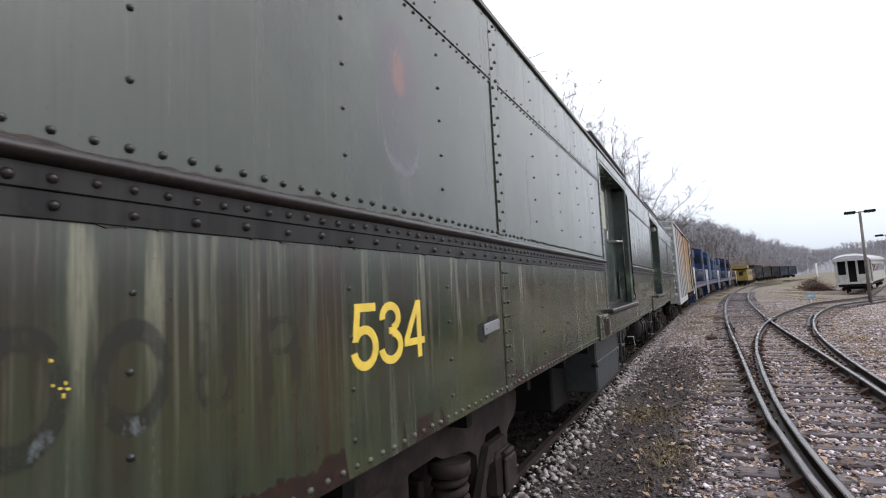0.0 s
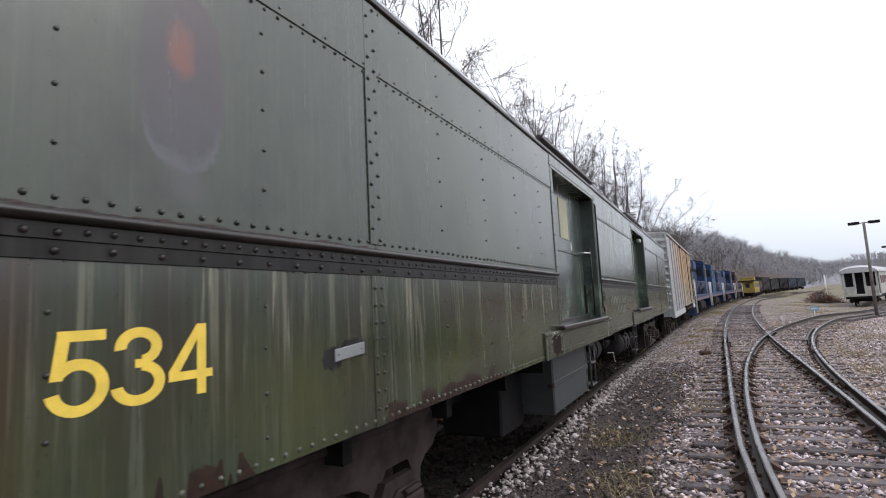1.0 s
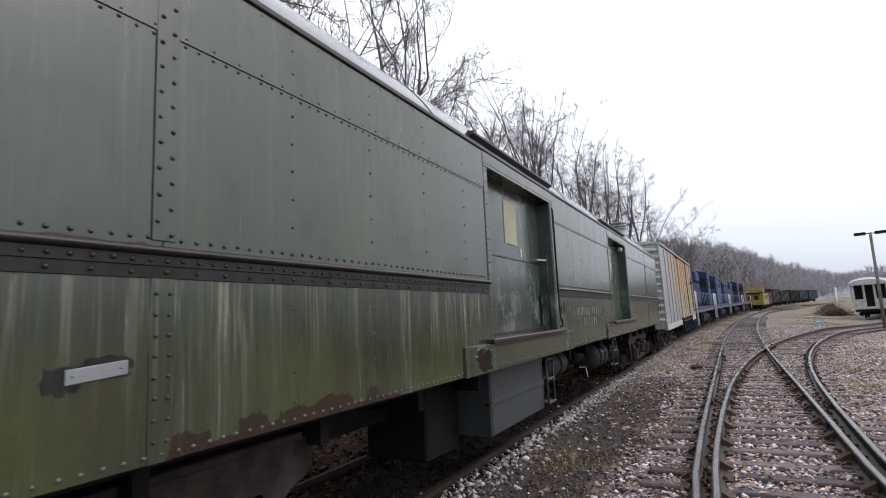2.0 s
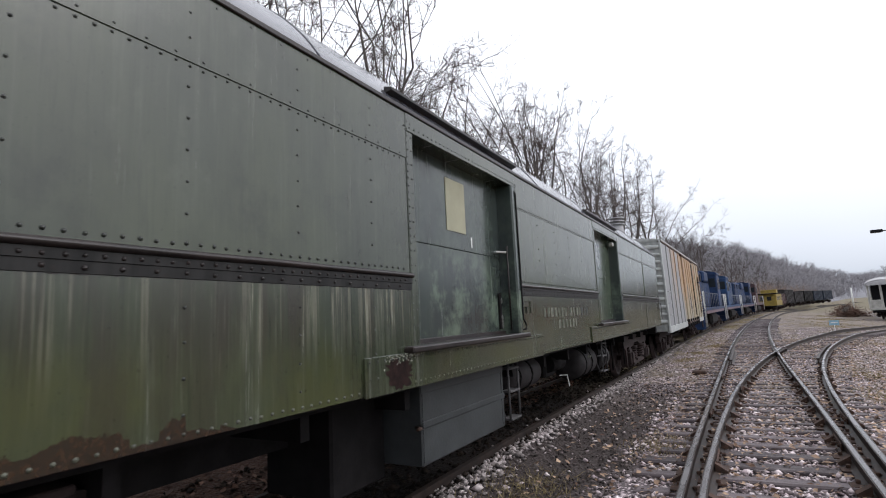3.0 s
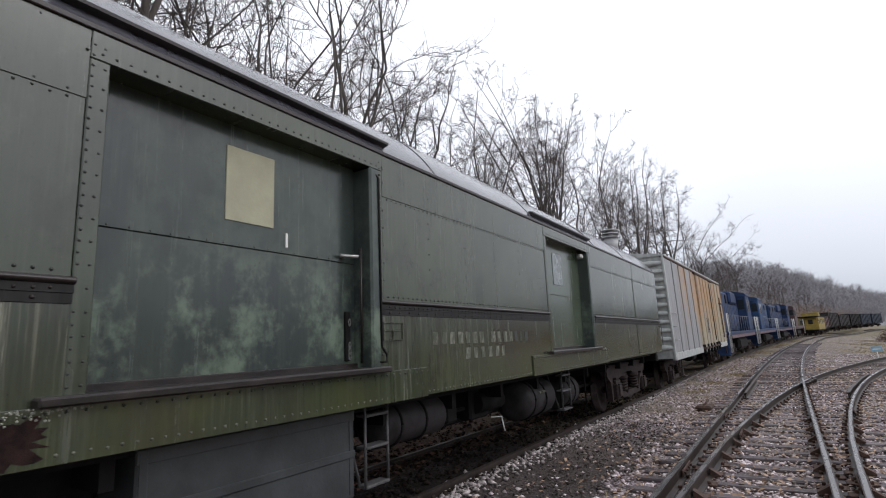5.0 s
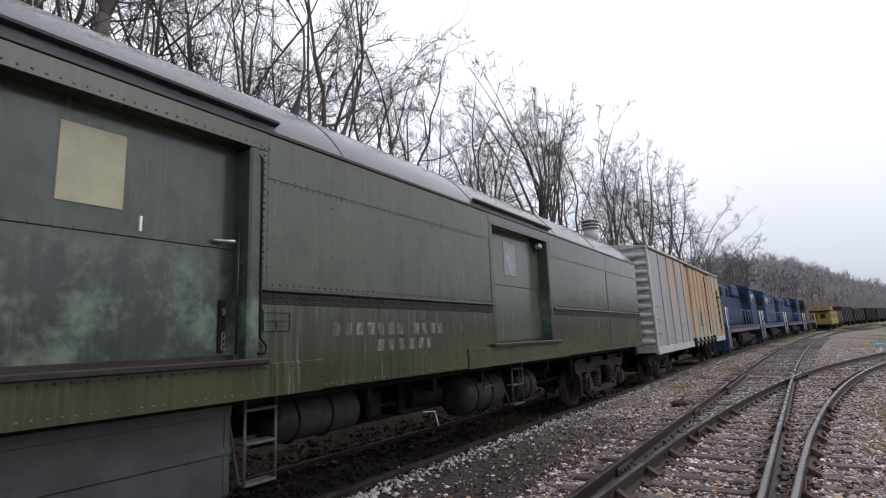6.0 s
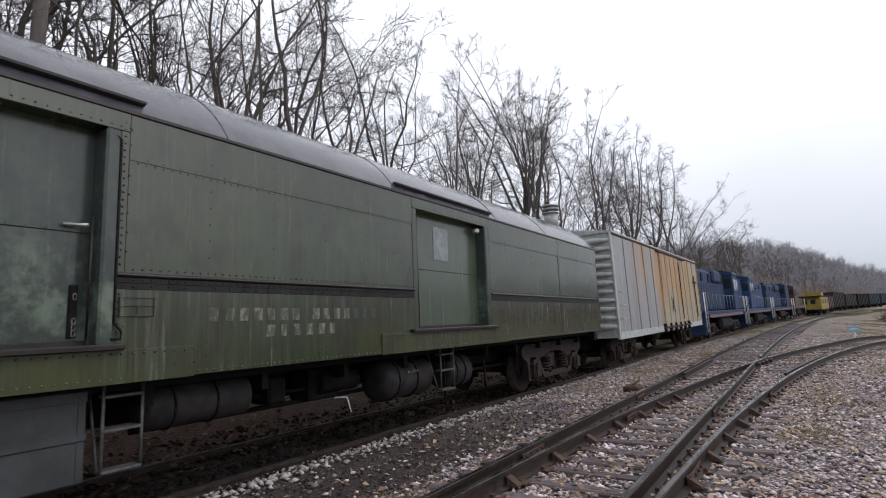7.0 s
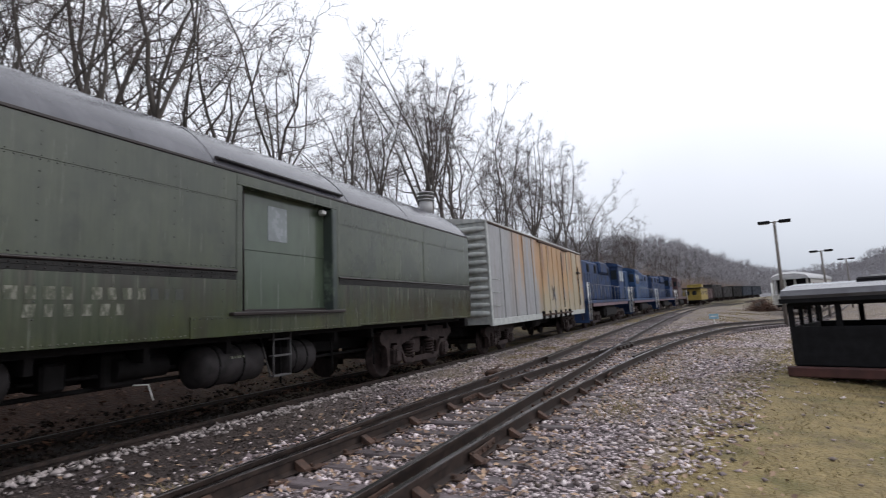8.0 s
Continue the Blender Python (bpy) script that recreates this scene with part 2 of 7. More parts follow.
M_UPPER = car_paint("upper_green", (0.032, 0.040, 0.027), (0.044, 0.053, 0.030), (0.082, 0.092, 0.068), (0.030, 0.036, 0.024), 0.52, True)
M_LOWER = car_paint("lower_olive", (0.028, 0.036, 0.023), (0.039, 0.049, 0.027), (0.100, 0.109, 0.083), (0.024, 0.017, 0.013), 1.0, sill=True)
M_DOOR = car_paint("door_green", (0.030, 0.037, 0.038), (0.037, 0.049, 0.042), (0.112, 0.145, 0.11), (0.024, 0.03, 0.026), 0.2, cloud=0.95)
M_DOOR2 = car_paint("door_green_light", (0.052, 0.072, 0.052), (0.062, 0.080, 0.055), (0.10, 0.115, 0.095), (0.05, 0.058, 0.042), 0.3)
M_RIVET = simple("rivet_paint", (0.018, 0.020, 0.016), 0.3, 0, 0.5, 20, 0.002, 0.0, 0.45)
M_SILLRIVET = simple("sill_rivet_paint", (0.075, 0.078, 0.055), 0.35, 0, 0.6, 30, 0.002, 0.0, 0.5)
k = Nodes("belt_paint", 0.35)
k.b.inputs["Specular IOR Level"].default_value = 0.34
_o = k.xyz()
_a = k.noise(1.0, k.mapped((6, 3.2, 14), (1, 2, 3)), 6, 0.65)
_b = k.noise(60, detail=4)
_c = k.mix(k.step(_a, 0.35, 0.65), (0.010, 0.008, 0.008), (0.024, 0.017, 0.016))
_c = k.mix(k.math("MULTIPLY", k.step(_b, 0.52, 0.7), 0.5), _c, (0.038, 0.032, 0.031))
M_BELT = k.done(_c, k.math("ADD", k.math("MULTIPLY", _a, 0.35), 0.17), _b, 0.0015, 0.4)
k = Nodes("belt_strip_paint", 0.4)
k.b.inputs["Specular IOR Level"].default_value = 0.2
_a = k.noise(1.0, k.mapped((1, 14, 1.2)), 6, 0.65)
_b = k.noise(30, detail=5)
_c = k.mix(k.step(_a, 0.35, 0.65), (0.007, 0.007, 0.007), (0.020, 0.0195, 0.019))
_c = k.mix(k.math("MULTIPLY", k.step(_b, 0.55, 0.7), 0.5), _c, (0.022, 0.016, 0.014))
M_STRIP = k.done(_c, 0.42, _b, 0.0015, 0.4)
M_REDEDGE = simple("red_brown_scale", (0.028, 0.013, 0.011), 0.5, 0, 0.6, 18, 0.003, 0.0, 0.4)
M_RUST = simple("rusted_steel", (0.055, 0.028, 0.018), 0.85, 0, 0.55, 14, 0.006)
M_DARKRUST = simple("dark_red_rust", (0.019, 0.010, 0.009), 0.85, 0, 0.6, 16, 0.006)
M_LICHEN = simple("lichen", (0.27, 0.27, 0.23), 0.95, 0, 0.3, 40)
M_UNDER = simple("underframe_black", (0.010, 0.009, 0.0095), 0.7, 0, 0.5, 5)
M_TRUCK = simple("truck_iron", (0.036, 0.026, 0.025), 0.7, 0, 0.5, 7)
M_BOX = simple("battery_box_grey", (0.036, 0.040, 0.042), 0.5, 0, 0.35, 4)
M_TANK = simple("tank_grey", (0.030, 0.027, 0.028), 0.6, 0, 0.4, 6)
M_STEP = simple("worn_step_paint", (0.075, 0.072, 0.074), 0.6, 0, 0.4, 12)
M_YELLOW = simple("yellow_number_paint", (0.66, 0.47, 0.06), 0.55, 0, 0.12, 20)
k = Nodes("faded_letter_dark", 0.5)
_a = k.noise(14, k.mapped((1, 1, 0.5)), 7, 0.72)
M_GHOST = k.done(k.mix(k.step(_a, 0.40, 0.58), (0.034, 0.038, 0.024), (0.016, 0.020, 0.022)), 0.5)
k = Nodes("worn_lettering", 0.7)
_a = k.noise(17, k.mapped((1, 1, 0.5)), 6, 0.7)
M_LETTER = k.done(k.mix(k.step(_a, 0.46, 0.60), (0.040, 0.046, 0.028), (0.16, 0.16, 0.13)), 0.7)
M_PLATE = simple("aluminium_plate", (0.20, 0.21, 0.22), 0.45, 0.3, 0.15, 12)
M_BEIGE = simple("beige_board", (0.30, 0.29, 0.205), 0.7, 0, 0.12, 5)
M_GREYPANE = simple("painted_pane", (0.17, 0.19, 0.20), 0.25, 0, 0.2, 6)
M_BRIGHT = simple("worn_steel", (0.45, 0.45, 0.43), 0.35, 0.6, 0.3, 25)
M_CHAIN = simple("dull_chain_steel", (0.16, 0.16, 0.15), 0.5, 0.4, 0.4, 30)
M_DARK = simple("car_interior_dark", (0.012, 0.013, 0.012), 0.8)
M_WHITE = simple("white_paint", (0.62, 0.62, 0.60), 0.5, 0, 0.2, 8)
M_BLACK = simple("black_paint", (0.011, 0.011, 0.013), 0.75, 0, 0.4, 6)

k = Nodes("wet_roof_paint", 0.3)
_a = k.noise(2.0, k.mapped((1, 1, 1)), 6)
_b = k.noise(26, detail=4)
_s = k.noise(1.0, k.mapped((0.8, 12, 0.8)), 5)
_c = k.mix(k.step(_a, 0.3, 0.7), (0.040, 0.040, 0.050), (0.080, 0.079, 0.092))
_c = k.mix(k.math("MULTIPLY", k.step(_s, 0.5, 0.75), 0.4), _c, (0.03, 0.03, 0.036))
M_ROOF = k.done(_c, k.math("ADD", k.math("MULTIPLY", _a, 0.2), 0.1), _a, 0.006, 0.25)

k = Nodes("silver_boxcar_paint", 0.5)
_o = k.xyz()
_rnd = k.chance()
_f = k.noise(7, k.mapped((1, 1, 0.6)), 5)
_wide = k.noise(1.0, k.mapped((1, 1.6, 0.22), (2, 4, 0)), 5, 0.65)
_fine = k.noise(1.0, k.mapped((1, 7, 0.5), (4, 1, 0)), 7, 0.7)
_blotch = k.noise(1.5, k.mapped((1, 1, 0.7), (6, 2, 1)), 7, 0.7)
_c = k.mix(_f, (0.17, 0.172, 0.18), (0.30, 0.302, 0.31))
_c = k.mix(k.math("MULTIPLY", k.step(_fine, 0.50, 0.66), 0.55), _c, (0.13, 0.125, 0.13))
_zone = k.math("MULTIPLY", k.step(_o["Y"], 1.7, 3.4), k.step(_o["Z"], 1.0, 2.3))
_tan = k.math("MULTIPLY", k.step(_o["Y"], 4.8, 6.0), k.step(k.math("ADD", _blotch, k.math("MULTIPLY", _wide, 0.5)), 0.5, 0.75))
_c = k.mix(k.math("MULTIPLY", _tan, 0.8), _c, (0.30, 0.245, 0.14))
_c = k.mix(k.math("MULTIPLY", k.step(_wide, 0.50, 0.66), 0.6), _c, (0.16, 0.14, 0.125))
_run = k.math("ADD", k.math("MULTIPLY", _wide, 0.45), k.math("ADD", k.math("MULTIPLY", _fine, 0.35), k.math("MULTIPLY", _rnd, 0.16)))
_run = k.math("ADD", _run, k.math("MULTIPLY", k.step(_o["Z"], 1.2, 3.4), 0.10))
_or = k.math("MULTIPLY", k.step(_run, 0.49, 0.60), _zone)
_c = k.mix(k.math("MULTIPLY", _or, 0.75), _c, (0.34, 0.175, 0.055))
_c = k.mix(k.math("MULTIPLY", k.math("MULTIPLY", k.step(_run, 0.60, 0.68), _zone), 0.8), _c, (0.15, 0.075, 0.04))
_c = k.mix(k.math("MULTIPLY", k.step(_blotch, 0.62, 0.72), 0.6), _c, (0.36, 0.36, 0.35))
_c = k.mix(k.math("MULTIPLY", k.step(_blotch, 0.36, 0.28), 0.6), _c, (0.11, 0.095, 0.085))
M_SILVER = k.done(_c, 0.5, _f, 0.004, 0.3)

k = Nodes("boxcar_end_paint", 0.5)
_f = k.noise(6, k.mapped((1, 1, 0.7)), 6)
_c = k.mix(k.step(_f, 0.3, 0.7), (0.27, 0.285, 0.28), (0.40, 0.41, 0.40))
M_BOXEND = k.done(_c, 0.5, _f, 0.004, 0.3)

M_BLUE = simple("locomotive_blue", (0.013, 0.031, 0.086), 0.65, 0, 0.6, 1.2, spec=0.25)
M_BLUE2 = simple("faded_blue", (0.018, 0.046, 0.115), 0.65, 0, 0.55, 1.2, spec=0.25)
M_DULLBLUE = simple("chalky_blue", (0.10, 0.125, 0.17), 0.7, 0, 0.4, 3)
M_RAILGREY = simple("dull_grey_railing", (0.15, 0.155, 0.17), 0.7, 0, 0.3, 5)
M_DULLDARK = simple("slate_blue_paint", (0.022, 0.028, 0.042), 0.75, 0, 0.4, 1.5, spec=0.2)
M_MAROON = simple("dark_maroon", (0.06, 0.028, 0.03), 0.6, 0, 0.4, 2)
M_PINK = simple("faded_red_stripe", (0.13, 0.085, 0.10), 0.7, 0, 0.4, 3)
M_CABOOSE = simple("caboose_yellow", (0.23, 0.165, 0.025), 0.6, 0, 0.3, 3)
M_CREAM = simple("cream_coach_paint", (0.36, 0.355, 0.33), 0.55, 0, 0.25, 3)
M_SKIRT = simple("grey_coach_roof", (0.36, 0.36, 0.37), 0.5, 0, 0.2, 4)
M_BRICKRED = simple("red_building_paint", (0.26, 0.06, 0.05), 0.8, 0, 0.25, 2)
k = Nodes("window_glass", 0.05)
M_GLASS = k.done((0.02, 0.024, 0.028), 0.06)
k = Nodes("lamp_lens", 0.3)
M_LENS = k.done((0.5, 0.5, 0.5), 0.3)
M_REDBEAM = simple("red_brown_beam", (0.065, 0.025, 0.022), 0.8, 0, 0.4, 6)
M_SIGNBLUE = simple("sign_blue", (0.22, 0.38, 0.48), 0.5, 0, 0.15, 8)
M_POST = simple("weathered_post", (0.14, 0.125, 0.115), 0.8, 0, 0.3, 6)

k = Nodes("rail_steel", 0.5, 0.1)
_a = k.noise(9, detail=6)
k.b.inputs["Specular IOR Level"].default_value = 0.25
_c = k.mix(k.step(_a, 0.3, 0.7), (0.014, 0.010, 0.009), (0.040, 0.027, 0.022))
M_RAIL = k.done(_c, k.math("ADD", k.math("MULTIPLY", _a, 0.3), 0.42), _a, 0.004, 0.5)
k = Nodes("worn_rail_head", 0.25, 0.9)
_a = k.noise(12, k.mapped((1, 0.15, 1)), 5)
_c = k.mix(k.step(_a, 0.35, 0.7), (0.042, 0.035, 0.034), (0.15, 0.137, 0.138))
M_HEAD = k.done(_c, k.math("ADD", k.math("MULTIPLY", _a, 0.3), 0.12))

k = Nodes("weathered_tie", 0.8)
k.b.inputs["Specular IOR Level"].default_value = 0.2
_rnd = k.chance()
_g = k.noise(1.0, k.mapped((3, 45, 30)), 6, 0.6)
_b2 = k.noise(3.5, detail=5)
_c = k.mix(_rnd, (0.055, 0.044, 0.047), (0.15, 0.124, 0.130))
_c = k.mix(k.math("MULTIPLY", k.step(_g, 0.4, 0.7), 0.55), _c, (0.03, 0.024, 0.021))
_c = k.mix(k.math("MULTIPLY", k.step(_b2, 0.5, 0.7), 0.5), _c, (0.165, 0.142, 0.142))
M_TIE = k.done(_c, k.math("ADD", k.math("MULTIPLY", _b2, 0.4), 0.4), _g, 0.012, 0.8)

k = Nodes("ballast_stone", 0.75)
k.b.inputs["Specular IOR Level"].default_value = 0.2
_i = k.island()
_n = k.n("ValToRGB")
_cr = _n.color_ramp
_cr.elements[0].color, _cr.elements[1].color = (0.035, 0.027, 0.028, 1), (0.86, 0.765, 0.775, 1)
for _p, _col in ((0.22, (0.16, 0.127, 0.135)), (0.5, (0.43, 0.352, 0.367)), (0.8, (0.70, 0.60, 0.61))):
    _cr.elements.new(_p).color = (*_col, 1)
k.put(_n.inputs[0], _i)
_f = k.noise(40, detail=4)
_c = k.mix(k.math("MULTIPLY", _f, 0.4), _n.outputs[0], (0.14, 0.115, 0.108))
_w = k.place()
_moss = k.math("MULTIPLY", k.step(k.noise(0.7, _w, 6, 0.65), 0.42, 0.62), k.step(k.xyz(_w)["Y"], 7.0, 20.0))
_c = k.mix(k.math("MULTIPLY", _moss, 0.6), _c, (0.20, 0.165, 0.085))
M_STONE = k.done(_c, 0.6, _f, 0.004, 0.5)
k = Nodes("sooty_stone", 0.85)
k.b.inputs["Specular IOR Level"].default_value = 0.2
_c = k.mix(k.island(), (0.014, 0.011, 0.010), (0.13, 0.105, 0.098))
M_SOOTSTONE = k.done(_c)
# Wet stones under the car, with its shade put into the colour
k = Nodes("wet_shaded_stone", 0.85)
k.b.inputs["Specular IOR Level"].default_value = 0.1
M_WETSHADESTONE = k.done(k.mix(k.island(), (0.008, 0.006, 0.0055), (0.035, 0.026, 0.021)))
k = Nodes("pale_stone", 0.75)
k.b.inputs["Specular IOR Level"].default_value = 0.2
_i = k.island()
_f = k.noise(40, detail=4)
_c = k.mix(_i, (0.08, 0.066, 0.064), (0.58, 0.51, 0.50))
_c = k.mix(k.math("MULTIPLY", _f, 0.4), _c, (0.2, 0.18, 0.16))
M_PALESTONE = k.done(_c, 0.6, _f, 0.004, 0.5)
k = Nodes("fallen_leaf", 0.7)
k.b.inputs["Specular IOR Level"].default_value = 0.2
_i = k.island()
_c = k.mix(_i, (0.10, 0.055, 0.038), (0.40, 0.28, 0.19))
M_LEAF = k.done(_c, 0.6)
k = Nodes("dark_leaf_litter", 0.8)
M_LITTER = k.done(k.mix(k.island(), (0.025, 0.011, 0.008), (0.14, 0.066, 0.038)), 0.8)
k = Nodes("dry_grass_blade", 0.8)
k.b.inputs["Specular IOR Level"].default_value = 0.2
_i = k.island()
_c = k.mix(_i, (0.14, 0.11, 0.055), (0.33, 0.265, 0.145))
M_BLADE = k.done(_c, 0.8)
k = Nodes("bark", 0.9)
k.b.inputs["Specular IOR Level"].default_value = 0.2
_a = k.noise(3, k.mapped((4, 4, 0.8)), 5)
_c = k.mix(_a, (0.045, 0.038, 0.035), (0.125, 0.113, 0.104))
M_BARK = k.done(_c, 0.9, _a, 0.03, 0.6)
k = Nodes("twigs", 0.9)
k.b.inputs["Specular IOR Level"].default_value = 0.2
_c = k.mix(k.chance(), (0.046, 0.037, 0.035), (0.095, 0.074, 0.068))
M_TWIG = k.done(_c)
# Far twigs paled to grey: distance haze is put into their colour
k = Nodes("hazed_far_twigs", 0.95)
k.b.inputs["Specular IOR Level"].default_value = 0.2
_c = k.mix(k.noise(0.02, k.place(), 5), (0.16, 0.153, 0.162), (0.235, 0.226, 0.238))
M_HAZETWIG = k.done(_c)
k = Nodes("brush_twigs", 0.9)
k.b.inputs["Specular IOR Level"].default_value = 0.2
_c = k.mix(k.chance(), (0.12, 0.075, 0.055), (0.19, 0.14, 0.11))
M_BRUSH = k.done(_c)

k = Nodes("heap_branches", 0.9)
k.b.inputs["Specular IOR Level"].default_value = 0.15
M_HEAP = k.done(k.mix(k.island(), (0.045, 0.024, 0.018), (0.14, 0.085, 0.065)))

# Ground: ballast, cinders beside the train, dry grass, leaf litter
k = Nodes("yard_ground", 0.85)
_pos = k.place()
_o = k.xyz(_pos)
_wob = k.math("SUBTRACT", k.noise(0.9, _pos, 5, 0.6), 0.5)
_st1 = k.vor(26, _pos, "F1", "Color")
_st2 = k.vor(26, _pos)
_bw = k.n("RGBToBW")
k.put(_bw.inputs[0], _st1)
_big = k.noise(0.5, _pos, 5)
_grav = k.mix(_bw.outputs[0], (0.13, 0.102, 0.108), (0.80, 0.68, 0.70))
# Shade in the gaps between stones, painted along the cell edges
_grav = k.mix(k.math("MULTIPLY", k.step(_st2, 0.27, 0.56), 0.85), _grav, (0.024, 0.018, 0.018))
_grav = k.mix(k.math("MULTIPLY", k.step(_big, 0.4, 0.7), 0.45), _grav, (0.135, 0.110, 0.102))
_cind = k.mix(k.noise(22, _pos, 5), (0.014, 0.011, 0.010), (0.068, 0.052, 0.047))
_xs = k.math("ADD", _o["X"], k.math("MULTIPLY", _wob, 1.1))
_f1 = k.math("MULTIPLY", k.step(_xs, -1.75, -1.45), k.step(_xs, -0.05, -0.6))
_f1 = k.math("MULTIPLY", _f1, k.step(_o["Y"], 19.0, 12.0))
_col = k.mix(k.math("MULTIPLY", _f1, 0.95), _grav, _cind)
# Leaf litter, then a near-black band: shade under the car painted in
_littershade = k.mix(k.noise(9, _pos, 6), (0.010, 0.006, 0.005), (0.075, 0.036, 0.022))
_littershade = k.mix(k.step(_xs, -3.2, -2.7), _littershade, k.mix(k.noise(30, _pos, 4), (0.006, 0.005, 0.0045), (0.020, 0.014, 0.012)))
_col = k.mix(k.step(_xs, -1.45, -1.75), _col, _littershade)
_gr = k.mix(k.noise(5, _pos, 7, 0.65), (0.12, 0.092, 0.04), (0.33, 0.255, 0.12))
_gr = k.mix(k.math("MULTIPLY", k.step(k.noise(1.3, _pos, 5), 0.45, 0.65), 0.6), _gr, (0.085, 0.085, 0.03))
_gr = k.mix(k.math("MULTIPLY", k.step(k.noise(2.6, k.mapped((1, 1, 1), (7, 3, 0), _pos), 6, 0.7), 0.5, 0.68), 0.6), _gr, (0.11, 0.08, 0.055))
_edge = k.math("SUBTRACT", _xs, k.math("MULTIPLY", k.math("MAXIMUM", k.math("SUBTRACT", _o["Y"], 11.0), 0.0), 0.19))
_fg = k.math("MULTIPLY", k.step(_edge, 3.15, 3.8), k.step(_o["Y"], 60, 30))
_col = k.mix(_fg, _col, _gr)
_far = k.math("MULTIPLY", k.step(_o["Y"], 11, 26), k.step(k.noise(0.35, _pos, 6), 0.36, 0.52))
_col = k.mix(k.math("MULTIPLY", _far, 0.5), _col, _gr)
_dap = k.math("MULTIPLY", k.step(k.noise(2.3, _pos, 9, 0.8), 0.45, 0.66), k.step(_o["Y"], 9, 18))
_col = k.mix(k.math("MULTIPLY", _dap, 0.6), _col, (0.06, 0.047, 0.045))
_wild = k.step(_o["Y"], 80, 140)
_col = k.mix(_wild, _col, k.mix(k.noise(0.3, _pos, 6), (0.10, 0.085, 0.05), (0.20, 0.165, 0.10)))
_mot = k.math("MULTIPLY", k.step(_o["Y"], 20, 34), k.step(k.noise(0.8, _pos, 7, 0.7), 0.42, 0.62))
_col = k.mix(k.math("MULTIPLY", _mot, 0.6), _col, (0.065, 0.052, 0.045))
k.b.inputs["Specular IOR Level"].default_value = 0.2
_h = k.math("ADD", k.math("MULTIPLY", _st2, -1.0), k.math("MULTIPLY", k.noise(60, _pos, 3), 0.3))
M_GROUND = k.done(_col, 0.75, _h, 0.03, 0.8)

# Hill slopes, painted paler and bluer to stand in for haze
k = Nodes("hazed_winter_woods", 0.95)
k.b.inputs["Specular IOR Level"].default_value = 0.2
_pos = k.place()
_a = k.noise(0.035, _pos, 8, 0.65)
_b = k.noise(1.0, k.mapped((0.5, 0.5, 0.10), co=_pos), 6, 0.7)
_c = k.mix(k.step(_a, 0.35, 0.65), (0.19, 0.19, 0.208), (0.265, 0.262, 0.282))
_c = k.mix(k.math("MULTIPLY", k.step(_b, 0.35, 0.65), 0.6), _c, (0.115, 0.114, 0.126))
M_HAZEWOODS = k.done(_c, 0.95, _b, 2.0, 0.6)


